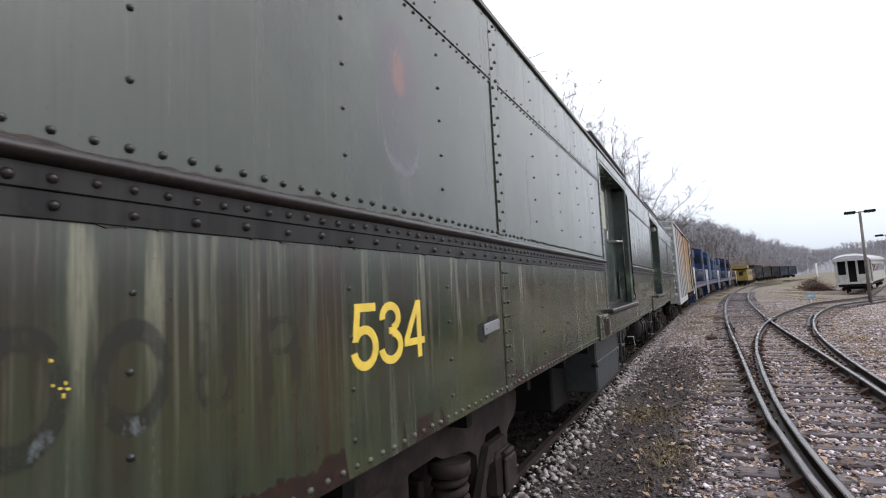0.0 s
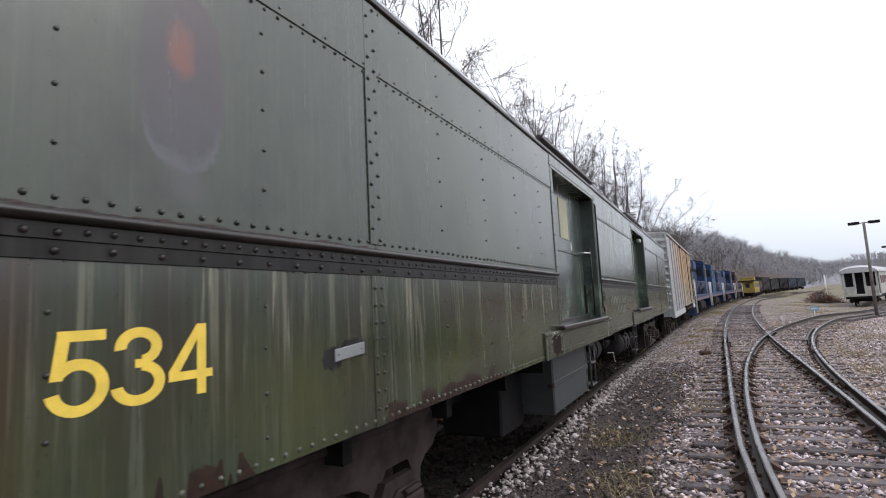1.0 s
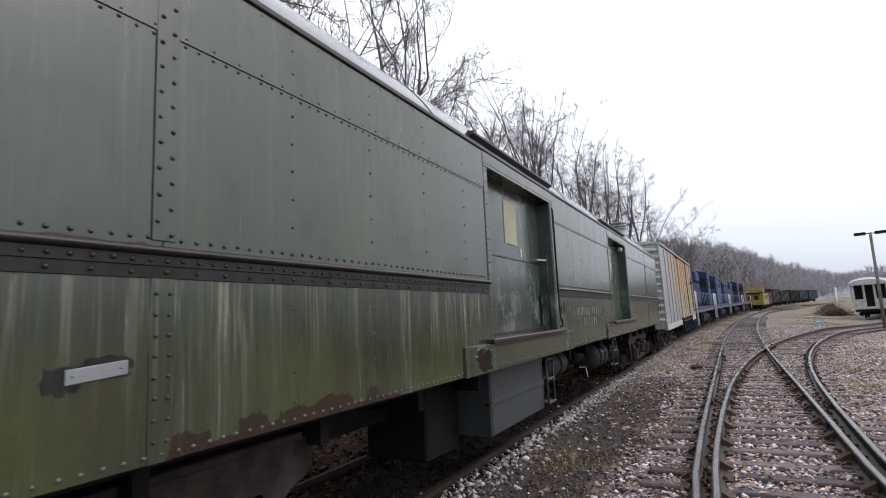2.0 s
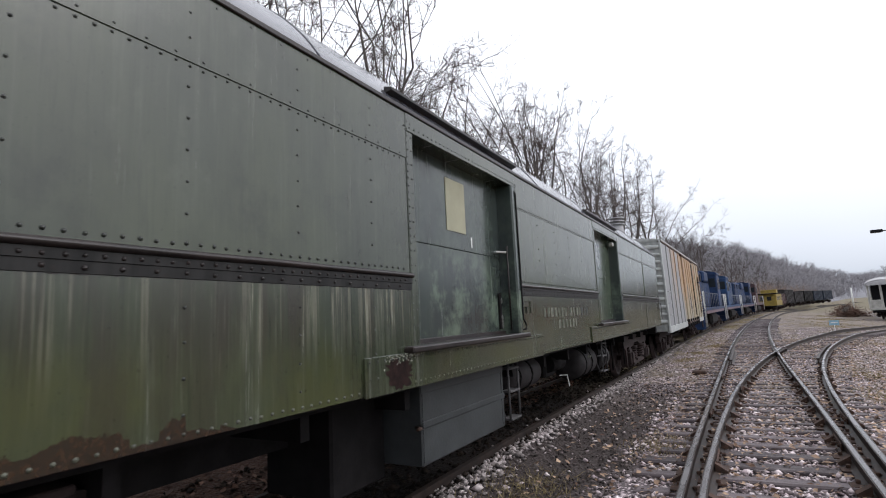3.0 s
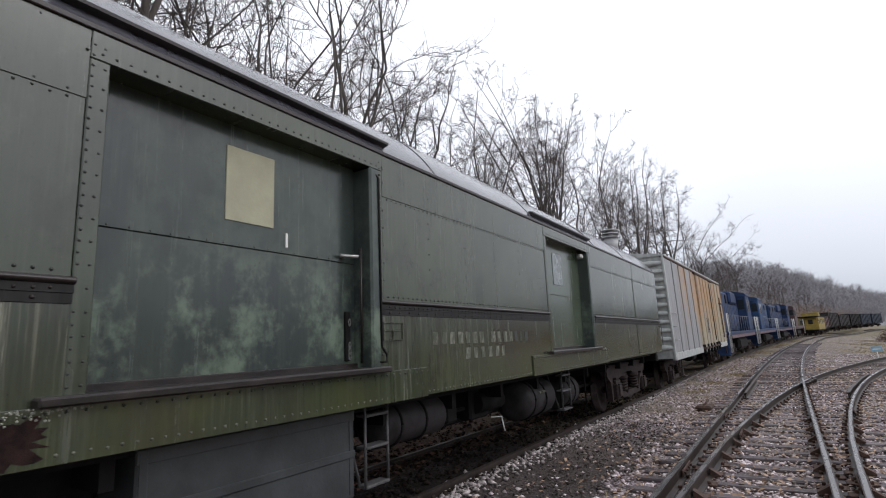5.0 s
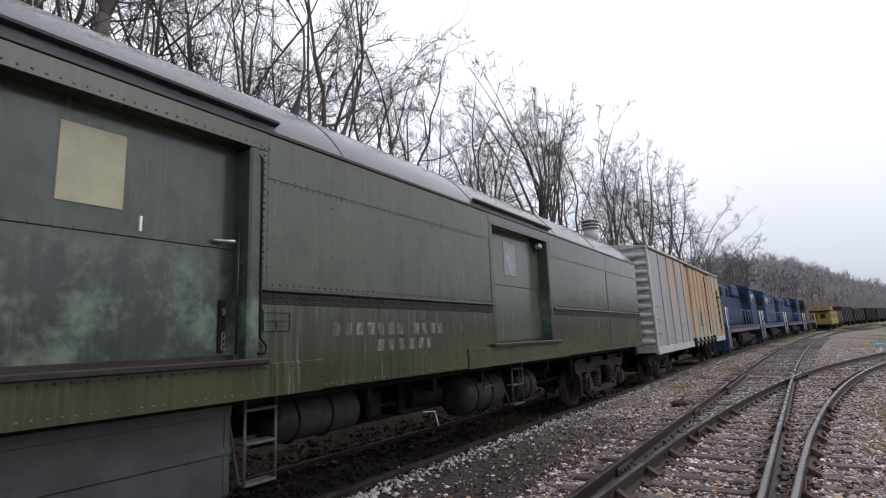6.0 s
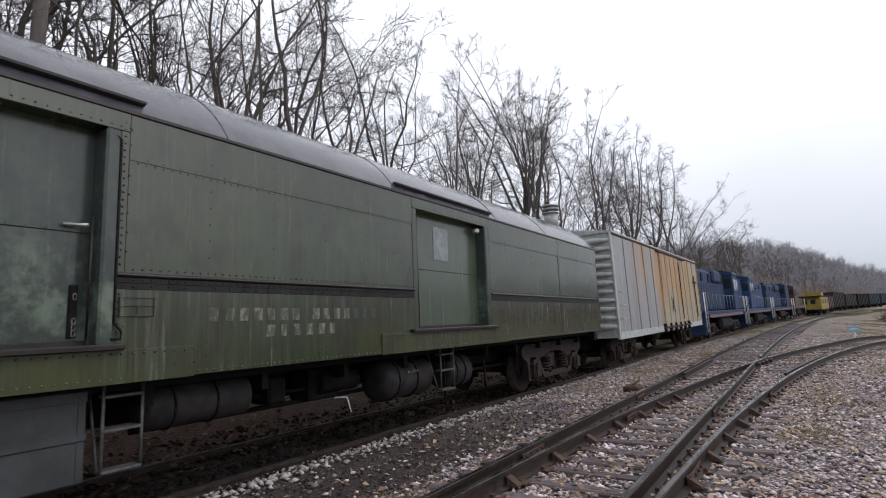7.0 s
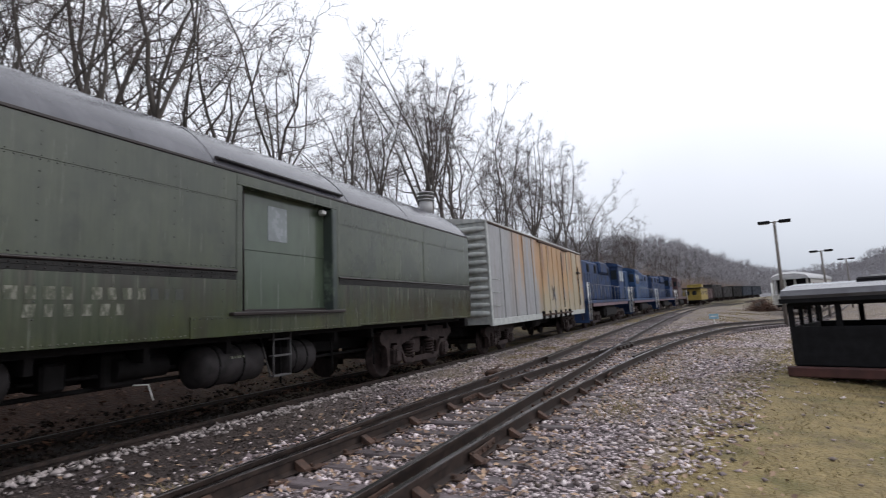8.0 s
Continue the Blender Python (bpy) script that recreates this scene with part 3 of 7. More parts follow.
# ---- geometry helpers ----
class Geo:
    """Collects vertices and faces of one mesh."""

    def __init__(self):
        self.v, self.f, self.s = [], [], []

    def add(self, vs, fs, smooth=False):
        o = len(self.v)
        self.v.extend(vs)
        self.f.extend([tuple(i + o for i in q) for q in fs])
        self.s.extend([smooth] * len(fs))
        return self

    def box(self, x0, x1, y0, y1, z0, z1, b=0.0):
        if b <= 0:
            vs = [(x, y, z) for x in (x0, x1) for y in (y0, y1) for z in (z0, z1)]
            return self.add(vs, [(0, 1, 3, 2), (4, 6, 7, 5), (0, 4, 5, 1), (2, 3, 7, 6), (0, 2, 6, 4), (1, 5, 7, 3)])
        c = Vector(((x0 + x1) / 2, (y0 + y1) / 2, (z0 + z1) / 2))
        h = ((x1 - x0) / 2, (y1 - y0) / 2, (z1 - z0) / 2)
        b = min(b, min(h) * 0.9)
        vs, idx = [], {}
        for sx in (-1, 1):
            for sy in (-1, 1):
                for sz in (-1, 1):
                    for a in range(3):
                        s = (sx, sy, sz)
                        idx[s, a] = len(vs)
                        vs.append(tuple(c[i] + s[i] * (h[i] if i == a else h[i] - b) for i in range(3)))
        fs = []
        for a in range(3):
            u, w = (a + 1) % 3, (a + 2) % 3
            for sa in (-1, 1):
                q = []
                for su, sw in ((-1, -1), (1, -1), (1, 1), (-1, 1)):
                    s = [0, 0, 0]
                    s[a], s[u], s[w] = sa, su, sw
                    q.append(idx[tuple(s), a])
                fs.append(q)
            for su in (-1, 1):
                for sw in (-1, 1):
                    s0, s1 = [0, 0, 0], [0, 0, 0]
                    s0[a], s1[a] = -1, 1
                    s0[u] = s1[u] = su
                    s0[w] = s1[w] = sw
                    fs.append([idx[tuple(s0), u], idx[tuple(s1), u], idx[tuple(s1), w], idx[tuple(s0), w]])
        for sx in (-1, 1):
            for sy in (-1, 1):
                for sz in (-1, 1):
                    s = (sx, sy, sz)
                    fs.append([idx[s, 0], idx[s, 1], idx[s, 2]])
        good = []
        for q in fs:
            p = [Vector(vs[i]) for i in q]
            nrm = (p[1] - p[0]).cross(p[2] - p[0])
            good.append(q if nrm.dot(p[0] + p[1] + p[2] - 3 * c) > 0 else q[::-1])
        return self.add(vs, good)

    def tube(self, pts, r, seg=6, caps=True, smooth=True):
        pts = [Vector(p) for p in pts]
        rs = r if isinstance(r, (list, tuple)) else [r] * len(pts)
        vs, fs = [], []
        for i, p in enumerate(pts):
            d = (pts[min(i + 1, len(pts) - 1)] - pts[max(i - 1, 0)]).normalized()
            ref = Vector((0, 0, 1)) if abs(d.z) < 0.9 else Vector((1, 0, 0))
            a = d.cross(ref).normalized()
            c = a.cross(d)
            for j in range(seg):
                t = 2 * math.pi * j / seg
                vs.append(tuple(p + (a * math.cos(t) + c * math.sin(t)) * rs[i]))
        for i in range(len(pts) - 1):
            for j in range(seg):
                n = (j + 1) % seg
                fs.append((i * seg + j, i * seg + n, (i + 1) * seg + n, (i + 1) * seg + j))
        self.add(vs, fs, smooth)
        if caps:
            e = (len(pts) - 1) * seg
            o = len(self.v) - len(vs)
            self.f.append(tuple(o + j for j in range(seg))[::-1])
            self.f.append(tuple(o + e + j for j in range(seg)))
            self.s.extend([False, False])
        return self

    def sweep(self, prof, path, closed=True):
        """prof: (across, up) points; path: (x, y, z) points, in a mostly level line."""
        n, vs, fs = len(prof), [], []
        for i, p in enumerate(path):
            a, b = path[max(i - 1, 0)], path[min(i + 1, len(path) - 1)]
            dx, dy = b[0] - a[0], b[1] - a[1]
            L = math.hypot(dx, dy) or 1
            rx, ry = dy / L, -dx / L
            vs.extend((p[0] + rx * u, p[1] + ry * u, p[2] + w) for u, w in prof)
        m = n if closed else n - 1
        for i in range(len(path) - 1):
            for j in range(m):
                k2 = (j + 1) % n
                fs.append((i * n + j, (i + 1) * n + j, (i + 1) * n + k2, i * n + k2))
        self.add(vs, fs)
        if closed:
            o = len(self.v) - len(vs)
            self.f.append(tuple(o + j for j in range(n)))
            self.f.append(tuple(o + (len(path) - 1) * n + j for j in range(n))[::-1])
            self.s.extend([False, False])
        return self

    def prism(self, poly, x0, x1):
        """A polygon of (y, z) points, drawn out along x."""
        n = len(poly)
        vs = [(x0, y, z) for y, z in poly] + [(x1, y, z) for y, z in poly]
        fs = [tuple(range(n))[::-1], tuple(range(n, 2 * n))]
        fs += [(i, (i + 1) % n, n + (i + 1) % n, n + i) for i in range(n)]
        return self.add(vs, fs)

    def rivet(self, x, y, z, r=0.012, h=None, seg=7):
        """A domed head that stands out along +x."""
        h = h or r * 0.95
        vs, fs = [], []
        for q, (rr, hh) in enumerate(((1.0, 0.0), (0.8, 0.62), (0.35, 0.95))):
            for j in range(seg):
                t = 2 * math.pi * j / seg
                vs.append((x + h * hh, y + r * rr * math.cos(t), z + r * rr * math.sin(t)))
        for q in range(2):
            for j in range(seg):
                n = (j + 1) % seg
                fs.append((q * seg + j, q * seg + n, (q + 1) * seg + n, (q + 1) * seg + j))
        fs.append(tuple(range(2 * seg, 3 * seg)))
        return self.add(vs, fs, True)

    def mesh(self, name, material):
        me = bpy.data.meshes.new(name)
        me.from_pydata(self.v, [], self.f)
        me.polygons.foreach_set("use_smooth", self.s)
        me.materials.append(material)
        me.update()
        return me


def thing(name, m, label, category, group="", kind=""):
    ob = new(name)
    ob.matrix_world = m
    ob.empty_display_size = 0.3
    return tagged(ob, label, category, group, kind)


def part(name, geo, material, parent, label="", kind=""):
    ob = new(name, geo if isinstance(geo, bpy.types.Mesh) else geo.mesh(name, material))
    ob.parent = parent
    return tagged(ob, label, kind=kind)


def solo(name, geo, material, label, category, group="", kind=""):
    ob = new(name, geo.mesh(name, material))
    return tagged(ob, label, category, group, kind)


def bulk(name, verts, faces, material, label, category, parent=None):
    """A large joined mesh of many small pieces, from arrays."""
    me = bpy.data.meshes.new(name)
    n, s = faces.shape
    me.vertices.add(len(verts))
    me.vertices.foreach_set("co", verts.astype(np.float32).ravel())
    me.loops.add(n * s)
    me.loops.foreach_set("vertex_index", faces.astype(np.int32).ravel())
    me.polygons.add(n)
    me.polygons.foreach_set("loop_start", np.arange(0, n * s, s, dtype=np.int32))
    me.update(calc_edges=True)
    me.materials.append(material)
    ob = new(name, me)
    if parent:
        ob.parent = parent
        return tagged(ob, label, kind="stuff")
    return tagged(ob, label, category, kind="stuff")


# ---- plan ----
TRAIN_X = -2.58
HALF = 0.753


def bend(y):
    """How far the tracks have curved to the east at y."""
    return 0.00078 * max(0.0, y - 20) ** 2


def heading(y):
    return -math.degrees(math.atan(2 * 0.00078 * max(0.0, y - 20)))


def rail_z(y):
    return float(np.interp(y, [10, 14, 20, 24, 40], [0.11, 0.075, -0.01, -0.04, -0.09]))


def apart_by(y):
    """Distance of the diverging route from the straight one."""
    return float(np.interp(y, [-8, 4, 8, 11, 14, 17, 20, 23, 26, 29, 32, 36, 40, 44, 50, 56, 63, 75, 100],
                           [0, 0.15, 0.18, 0.23, 0.34, 0.54, 0.82, 1.2, 1.68, 2.3, 3.05, 4.2, 5.5, 6.9, 8.9, 10.7, 12.6, 15.6, 21]))


def near_bend(y):
    """The tracks swing east again south of the turnout."""
    return 0.011 * max(0.0, 9 - max(y, 3.0)) ** 2 + 0.13 * max(0.0, 3.0 - y)


LO_X = 0.44


def dip(x):
    """The lot east of the tracks lies lower."""
    return min(0.7, 0.10 * max(0.0, x - 5.5))


def ground_z(x, y):
    z = rail_z(y) - 0.205 - dip(x)
    z += 0.10 * min(1.0, max(0.0, (-1.3 - x) / 0.25))
    if x < -3.9 + bend(y):
        z += min(0.75, 0.33 * (-3.9 + bend(y) - x))
    return z


# ---- ground ----
def spaced(lo, hi, step, far, growth=1.35):
    mid = list(np.arange(lo, hi + 1e-6, step))
    out, d = [], step
    p = lo
    while p > -far:
        d *= growth
        p -= d
        out.append(p)
    up, d, p = [], step, hi
    while p < far:
        d *= growth
        p += d
        up.append(p)
    return out[::-1] + mid + up


gx, gy = spaced(-3.2, 9.0, 0.2, 1800), spaced(-1.0, 34.0, 0.25, 1800)
g = Geo()
for yy in gy:
    for xx in gx:
        fade = 1.0 if abs(xx) < 60 and -30 < yy < 120 else 0.0
        nz = 0.018 * noise.noise((xx * 1.3, yy * 1.3, 0)) + 0.012 * noise.noise((xx * 4, yy * 4, 3))
        g.v.append((xx, yy, ground_z(xx, yy) + nz * fade))
nx = len(gx)
for j in range(len(gy) - 1):
    for i in range(nx - 1):
        g.f.append((j * nx + i, j * nx + i + 1, (j + 1) * nx + i + 1, (j + 1) * nx + i))
        g.s.append(True)
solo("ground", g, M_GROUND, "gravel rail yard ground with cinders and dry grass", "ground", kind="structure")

# ---- tracks ----
RAIL = [(-0.07, -0.16), (0.07, -0.16), (0.07, -0.15), (0.012, -0.13), (0.010, -0.05), (0.034, -0.04), (0.034, -0.004),
        (-0.034, -0.004), (-0.034, -0.04), (-0.010, -0.05), (-0.012, -0.13), (-0.07, -0.15)]
HEAD = [(-0.024, -0.0035), (0.024, -0.0035), (0.022, 0.0), (-0.022, 0.0)]


def stretch(fx, y0, y1, step=1.0):
    ys = np.linspace(y0, y1, max(2, int((y1 - y0) / step)))
    return [(fx(float(y)), float(y), rail_z(float(y)) - dip(fx(float(y)))) for y in ys]


def add_rail(parent, path, worn=True):
    r = part("rail", Geo().sweep(RAIL, path), M_RAIL, parent)
    if worn:
        part("rail_head", Geo().sweep(HEAD, path), M_HEAD, r, "rail head worn to bare steel")
    return r


turnout = thing("railway_turnout", pose(0, 0, 0), "rusty steel turnout on weathered timber ties in gravel", "railway track", kind="structure")
straight_l = lambda y: LO_X + bend(y) + near_bend(y)
straight_r = lambda y: LO_X + 2 * HALF + bend(y) + near_bend(y)
div_l = lambda y: LO_X + apart_by(y) + bend(y) * 0.4 + near_bend(y)
div_r = lambda y: LO_X + 2 * HALF + apart_by(y) + bend(y) * 0.4 + near_bend(y)
add_rail(turnout, stretch(straight_l, -25, 230, 2))
add_rail(turnout, stretch(straight_r, -25, 26.6, 1))
add_rail(turnout, stretch(straight_r, 26.9, 230, 2))
add_rail(turnout, stretch(div_l, -8, 26.2, 1))
add_rail(turnout, stretch(div_l, 26.5, 95, 1.5))
add_rail(turnout, stretch(div_r, -25, 95, 1.5))
guard = lambda y: straight_l(y) + 0.15
add_rail(turnout, stretch(guard, 21.5, 26.5, 0.5), False)
guard2 = lambda y: div_r(y) - 0.15
add_rail(turnout, stretch(guard2, 21.5, 27.5, 0.5), False)
# frog casting, joint bars and the rail clips
fz = rail_z(24.5)
g = Geo()
for q in range(4):
    yq = 25.2 + q * 0.45
    xm = (straight_r(yq) + div_l(yq)) / 2
    wq = abs(straight_r(yq) - div_l(yq)) / 2 + 0.10
    g.box(xm - wq, xm + wq, yq - 0.24, yq + 0.24, fz - 0.14, fz - 0.05, 0.01)
part("frog", g, M_RAIL, turnout, "cast steel crossing frog")
for yj, fx in ((7.6, straight_l), (12.4, straight_l), (17.5, straight_l), (9.5, div_l), (15.2, div_l), (10.6, straight_r), (16.0, straight_r), (12.2, div_r), (18.3, div_r), (23.0, straight_l)):
    z = rail_z(yj)
    g = Geo()
    for side in (-1, 1):
        xx = fx(yj) + side * 0.03
        g.box(min(xx, xx + side * 0.02), max(xx, xx + side * 0.02), yj - 0.3, yj + 0.3, z - 0.125, z - 0.05, 0.006)
        for q in range(4):
            g.tube([(xx + side * 0.02, yj - 0.22 + q * 0.147, z - 0.088), (xx + side * 0.042, yj - 0.22 + q * 0.147, z - 0.088)], 0.016, 6)
    part("joint_bar", g, M_RUST, turnout)

for fx, y0, y1 in ((straight_l, -1.0, 26), (div_l, 3.0, 25), (straight_r, -1.0, 25), (div_r, 3.0, 26)):
    g = Geo()
    for yq in np.arange(y0, y1, 0.53):
        yq = float(yq)
        x, z = fx(yq), rail_z(yq)
        g.box(x - 0.15, x + 0.15, yq - 0.085, yq + 0.085, z - 0.168, z - 0.150, 0.004)
        for sx in (-1, 1):
            g.box(x + sx * 0.075 - 0.02, x + sx * 0.075 + 0.02, yq - 0.05 * sx - 0.018, yq - 0.05 * sx + 0.018, z - 0.152, z - 0.115, 0.006)
    part("tie_plates", g, M_RUST, turnout, "rusty tie plates with spikes", "stuff")
for fx, sgn, y0, y1 in ((straight_l, -1, 4.5, 18), (div_l, 1, 6.0, 18), (straight_r, -1, 4.5, 18), (div_r, 1, 4.5, 18)):
    for yq in np.arange(y0, y1, 1.06):
        yq = float(yq)
        x, z = fx(yq) + sgn * 0.03, rail_z(yq)
        g = Geo()
        g.add([(x + sgn * u, yq + v, z + w) for v in (-0.05, 0.05) for u, w in ((0.0, -0.15), (0.12, -0.15), (0.12, -0.13), (0.0, -0.055))],
              [(0, 1, 2, 3), (7, 6, 5, 4), (0, 4, 5, 1), (1, 5, 6, 2), (2, 6, 7, 3), (3, 7, 4, 0)])
        part("rail_brace", g, M_RUST, turnout)

train_track = thing("railway_track", pose(0, 0, 0), "rusty track sunk in dark cinders under standing cars", "railway track", kind="structure")
for sgn in (-1, 1):
    add_rail(train_track, stretch(lambda y, s=sgn: TRAIN_X + s * HALF + bend(y), -25, 230, 2), False)


# ---- rolling stock ----
def helix(g, x, y, z0, z1, r, wire, turns):
    pts = [(x + r * math.cos(a), y + r * math.sin(a), z0 + (z1 - z0) * i / (turns * 10)) for i in range(turns * 10 + 1) for a in [2 * math.pi * i / 10]]
    g.tube(pts, wire, 6)


def wheel_profile(g, x, y, z, r, outward):
    """A solid wheel with flange, tread and dished plate; axis along x."""
    prof = [(0.0, 0.05), (0.0, r * 0.32), (0.035, r * 0.36), (0.035, r * 0.80), (0.0, r * 0.86), (0.0, r), (-0.09, r + 0.005), (-0.10, r + 0.028), (-0.13, r + 0.028), (-0.13, r * 0.8), (-0.08, r * 0.5), (-0.11, 0.05)]
    seg, vs, fs = 20, [], []
    for a in range(seg):
        t = 2 * math.pi * a / seg
        for dx, rr in prof:
            vs.append((x + outward * (dx if dx <= 0 else -dx), y + rr * math.cos(t), z + rr * math.sin(t)))
    n = len(prof)
    for a in range(seg):
        b = (a + 1) % seg
        for j in range(n - 1):
            q = (a * n + j, a * n + j + 1, b * n + j + 1, b * n + j)
            fs.append(q if outward > 0 else q[::-1])
    g.add(vs, fs, True)


def add_truck(parent, yc, base=0.11, wb=1.22, r=0.46, heavy=True, fx=1.02, material=None, rise=0.0):
    """A four-wheel truck with cast side frames, journal boxes, equalisers and coil springs."""
    material = material or M_TRUCK
    tr = part("truck", Geo().box(-1.0, 1.0, yc - 0.2, yc + 0.2, base + 0.42, base + 0.78, 0.03), material, parent, "black cast iron truck with coil springs")
    for s in (-1, 1):
        g = Geo()
        xa, xb = (fx - 0.07, fx + 0.07) if s > 0 else (-fx - 0.07, -fx + 0.07)
        zt = base + 0.86 + rise
        lo = zt - 0.62 - rise
        e = wb + 0.55
        half = [(0.34, zt - 0.20), (0.42, zt - 0.24), (wb - 0.42, zt - 0.30), (wb - 0.31, zt - 0.36), (wb - 0.26, lo), (wb - 0.17, lo), (wb - 0.165, zt - 0.32), (wb - 0.13, zt - 0.27), (wb + 0.13, zt - 0.27), (wb + 0.165, zt - 0.32), (wb + 0.17, lo), (wb + 0.26, lo),
                (wb + 0.30, zt - 0.36), (wb + 0.36, zt - 0.31), (e - 0.06, zt - 0.26), (e, zt - 0.19), (e + 0.01, zt - 0.10), (e - 0.05, zt - 0.03), (e - 0.16, zt)]
        outer = half + [(-a, b) for a, b in reversed(half)]
        g.prism([(yc + a, b) for a, b in outer], xa, xb)
        g.box(xa - 0.02, xb + 0.02, yc - e + 0.1, yc + e - 0.1, zt - 0.035, zt + 0.012, 0.008)
        sf = part("side_frame", g, material, tr)
        g = Geo()
        eq = [(yc - wb - 0.1, base + 0.60), (yc - wb + 0.22, base + 0.60), (yc - wb + 0.42, base + 0.30), (yc + wb - 0.42, base + 0.30), (yc + wb - 0.22, base + 0.60), (yc + wb + 0.1, base + 0.60)]
        for (a0, z0), (a1, z1) in zip(eq, eq[1:]):
            g.prism([(a0, z0 - 0.05), (a1, z1 - 0.05), (a1, z1 + 0.07), (a0, z0 + 0.07)], s * fx + s * 0.075, s * fx + s * 0.125)
        part("equaliser", g, material, tr)
        for q in (-1, 1):
            if heavy:
                g = Geo()
                helix(g, s * (fx + 0.06), yc + q * 0.52, base + 0.36, base + 0.68, 0.095, 0.026, 5)
                g.tube([(s * (fx + 0.06), yc + q * 0.52, base + 0.64), (s * (fx + 0.06), yc + q * 0.52, base + 0.72)], 0.13, 12)
                part("coil_spring", g, material, tr)
            g = Geo()
            y = yc + q * wb
            x0, x1 = sorted((s * (fx - 0.1), s * (fx + 0.17)))
            g.box(x0, x1, y - 0.145, y + 0.145, base + r - 0.17, base + r + 0.14, 0.03)
            xl = s * (fx + 0.175)
            g.box(min(xl, xl + s * 0.03), max(xl, xl + s * 0.03), y - 0.11, y + 0.11, base + r - 0.13, base + r + 0.10, 0.012)
            g.tube([(xl, y - 0.09, base + r + 0.12), (xl, y + 0.09, base + r + 0.12)], 0.022, 6)
            part("journal_box", g, material, tr)
            g = Geo()
            wheel_profile(g, s * 0.80, y, base + r, r, s)
            part("wheel", g, material, tr, "rust-stained steel wheel")
        for q in (-1, 1):
            y = yc + q * (wb - r - 0.09)
            g = Geo().box(min(s * 0.62, s * 0.80), max(s * 0.62, s * 0.80), y - 0.04, y + 0.04, base + r - 0.25, base + r + 0.05, 0.01)
            part("brake_shoe", g, material, tr)
    for q in (-1, 1):
        part("axle", Geo().tube([(-1.1, yc + q * wb, base + r), (1.1, yc + q * wb, base + r)], 0.075, 10), material, tr)
    return tr


# Green baggage car. Local axes: x to the east from the track's centre, y and z as the world's
CY0, CY1 = -0.45, 20.55
SX = 1.53
SILL, BELT, LETTER, EAVE = 1.27, 2.06, 3.035, 3.44
D1, D2 = (6.22, 8.33), (12.37, 14.51)
DTOP, DBOT = 3.265, 1.565
# the car leans a little and stands on a falling grade
STANCE = pose(-1.05, 4, 2, -0.35, 1.0, 0.35) @ pose(TRAIN_X + 1.05, -4, -2)
car = thing("baggage_car", STANCE, "old olive-green riveted steel baggage car with sliding doors", "railway car")
part("body_core", Geo().box(-SX, SX - 0.30, CY0, CY1, SILL - 0.02, EAVE - 0.02), M_DARK, car, "dark interior of the car body")
SECTIONS = [(CY0, 2.76), (2.76, 6.12), (8.50, 12.31), (14.57, 17.86), (17.86, CY1)]
for a, b in SECTIONS:
    part("upper_panel", Geo().box(SX - 0.24, SX, a + 0.002, b - 0.002, BELT, LETTER + 0.02, 0.004), M_UPPER, car, "grey-green riveted upper side sheet")
LOWERS = [(CY0, 2.76), (2.76, 6.14), (6.14, 8.48), (8.48, 12.33), (12.33, 14.55), (14.55, 17.86), (17.86, CY1)]
for a, b in LOWERS:
    top = DBOT - 0.04 if (a, b) in ((6.14, 8.48), (12.33, 14.55)) else BELT
    part("lower_panel", Geo().box(SX - 0.24, SX + 0.002, a + 0.002, b - 0.002, SILL, top, 0.004), M_LOWER, car, "olive lower side sheet streaked by rain and rust")
for a, b in ((CY0, 2.76), (2.76, 6.12), (8.50, 12.31), (14.57, 17.86), (17.86, CY1)):
    part("letterboard", Geo().box(SX - 0.2, SX + 0.006, a + 0.001, b - 0.001, LETTER, EAVE, 0.003), M_UPPER, car, "grey-green letterboard sheet under the eave")
for a, b in ((6.12, 8.50), (12.31, 14.57)):
    part("door_header", Geo().box(SX - 0.26, SX + 0.010, a, b, DTOP, EAVE, 0.004), M_UPPER, car)
    part("door_post", Geo().box(SX - 0.22, SX + 0.008, a, a + 0.10, DBOT - 0.04, DTOP, 0.006), M_UPPER, car)
    part("door_post", Geo().box(SX - 0.22, SX + 0.004, b - 0.064, b - 0.001, DBOT - 0.02, DTOP, 0.002), M_UPPER, car)
    part("door_post", Geo().box(SX - 0.22, SX + 0.026, b - 0.18, b - 0.065, DBOT - 0.02, DTOP, 0.018), M_DOOR, car)

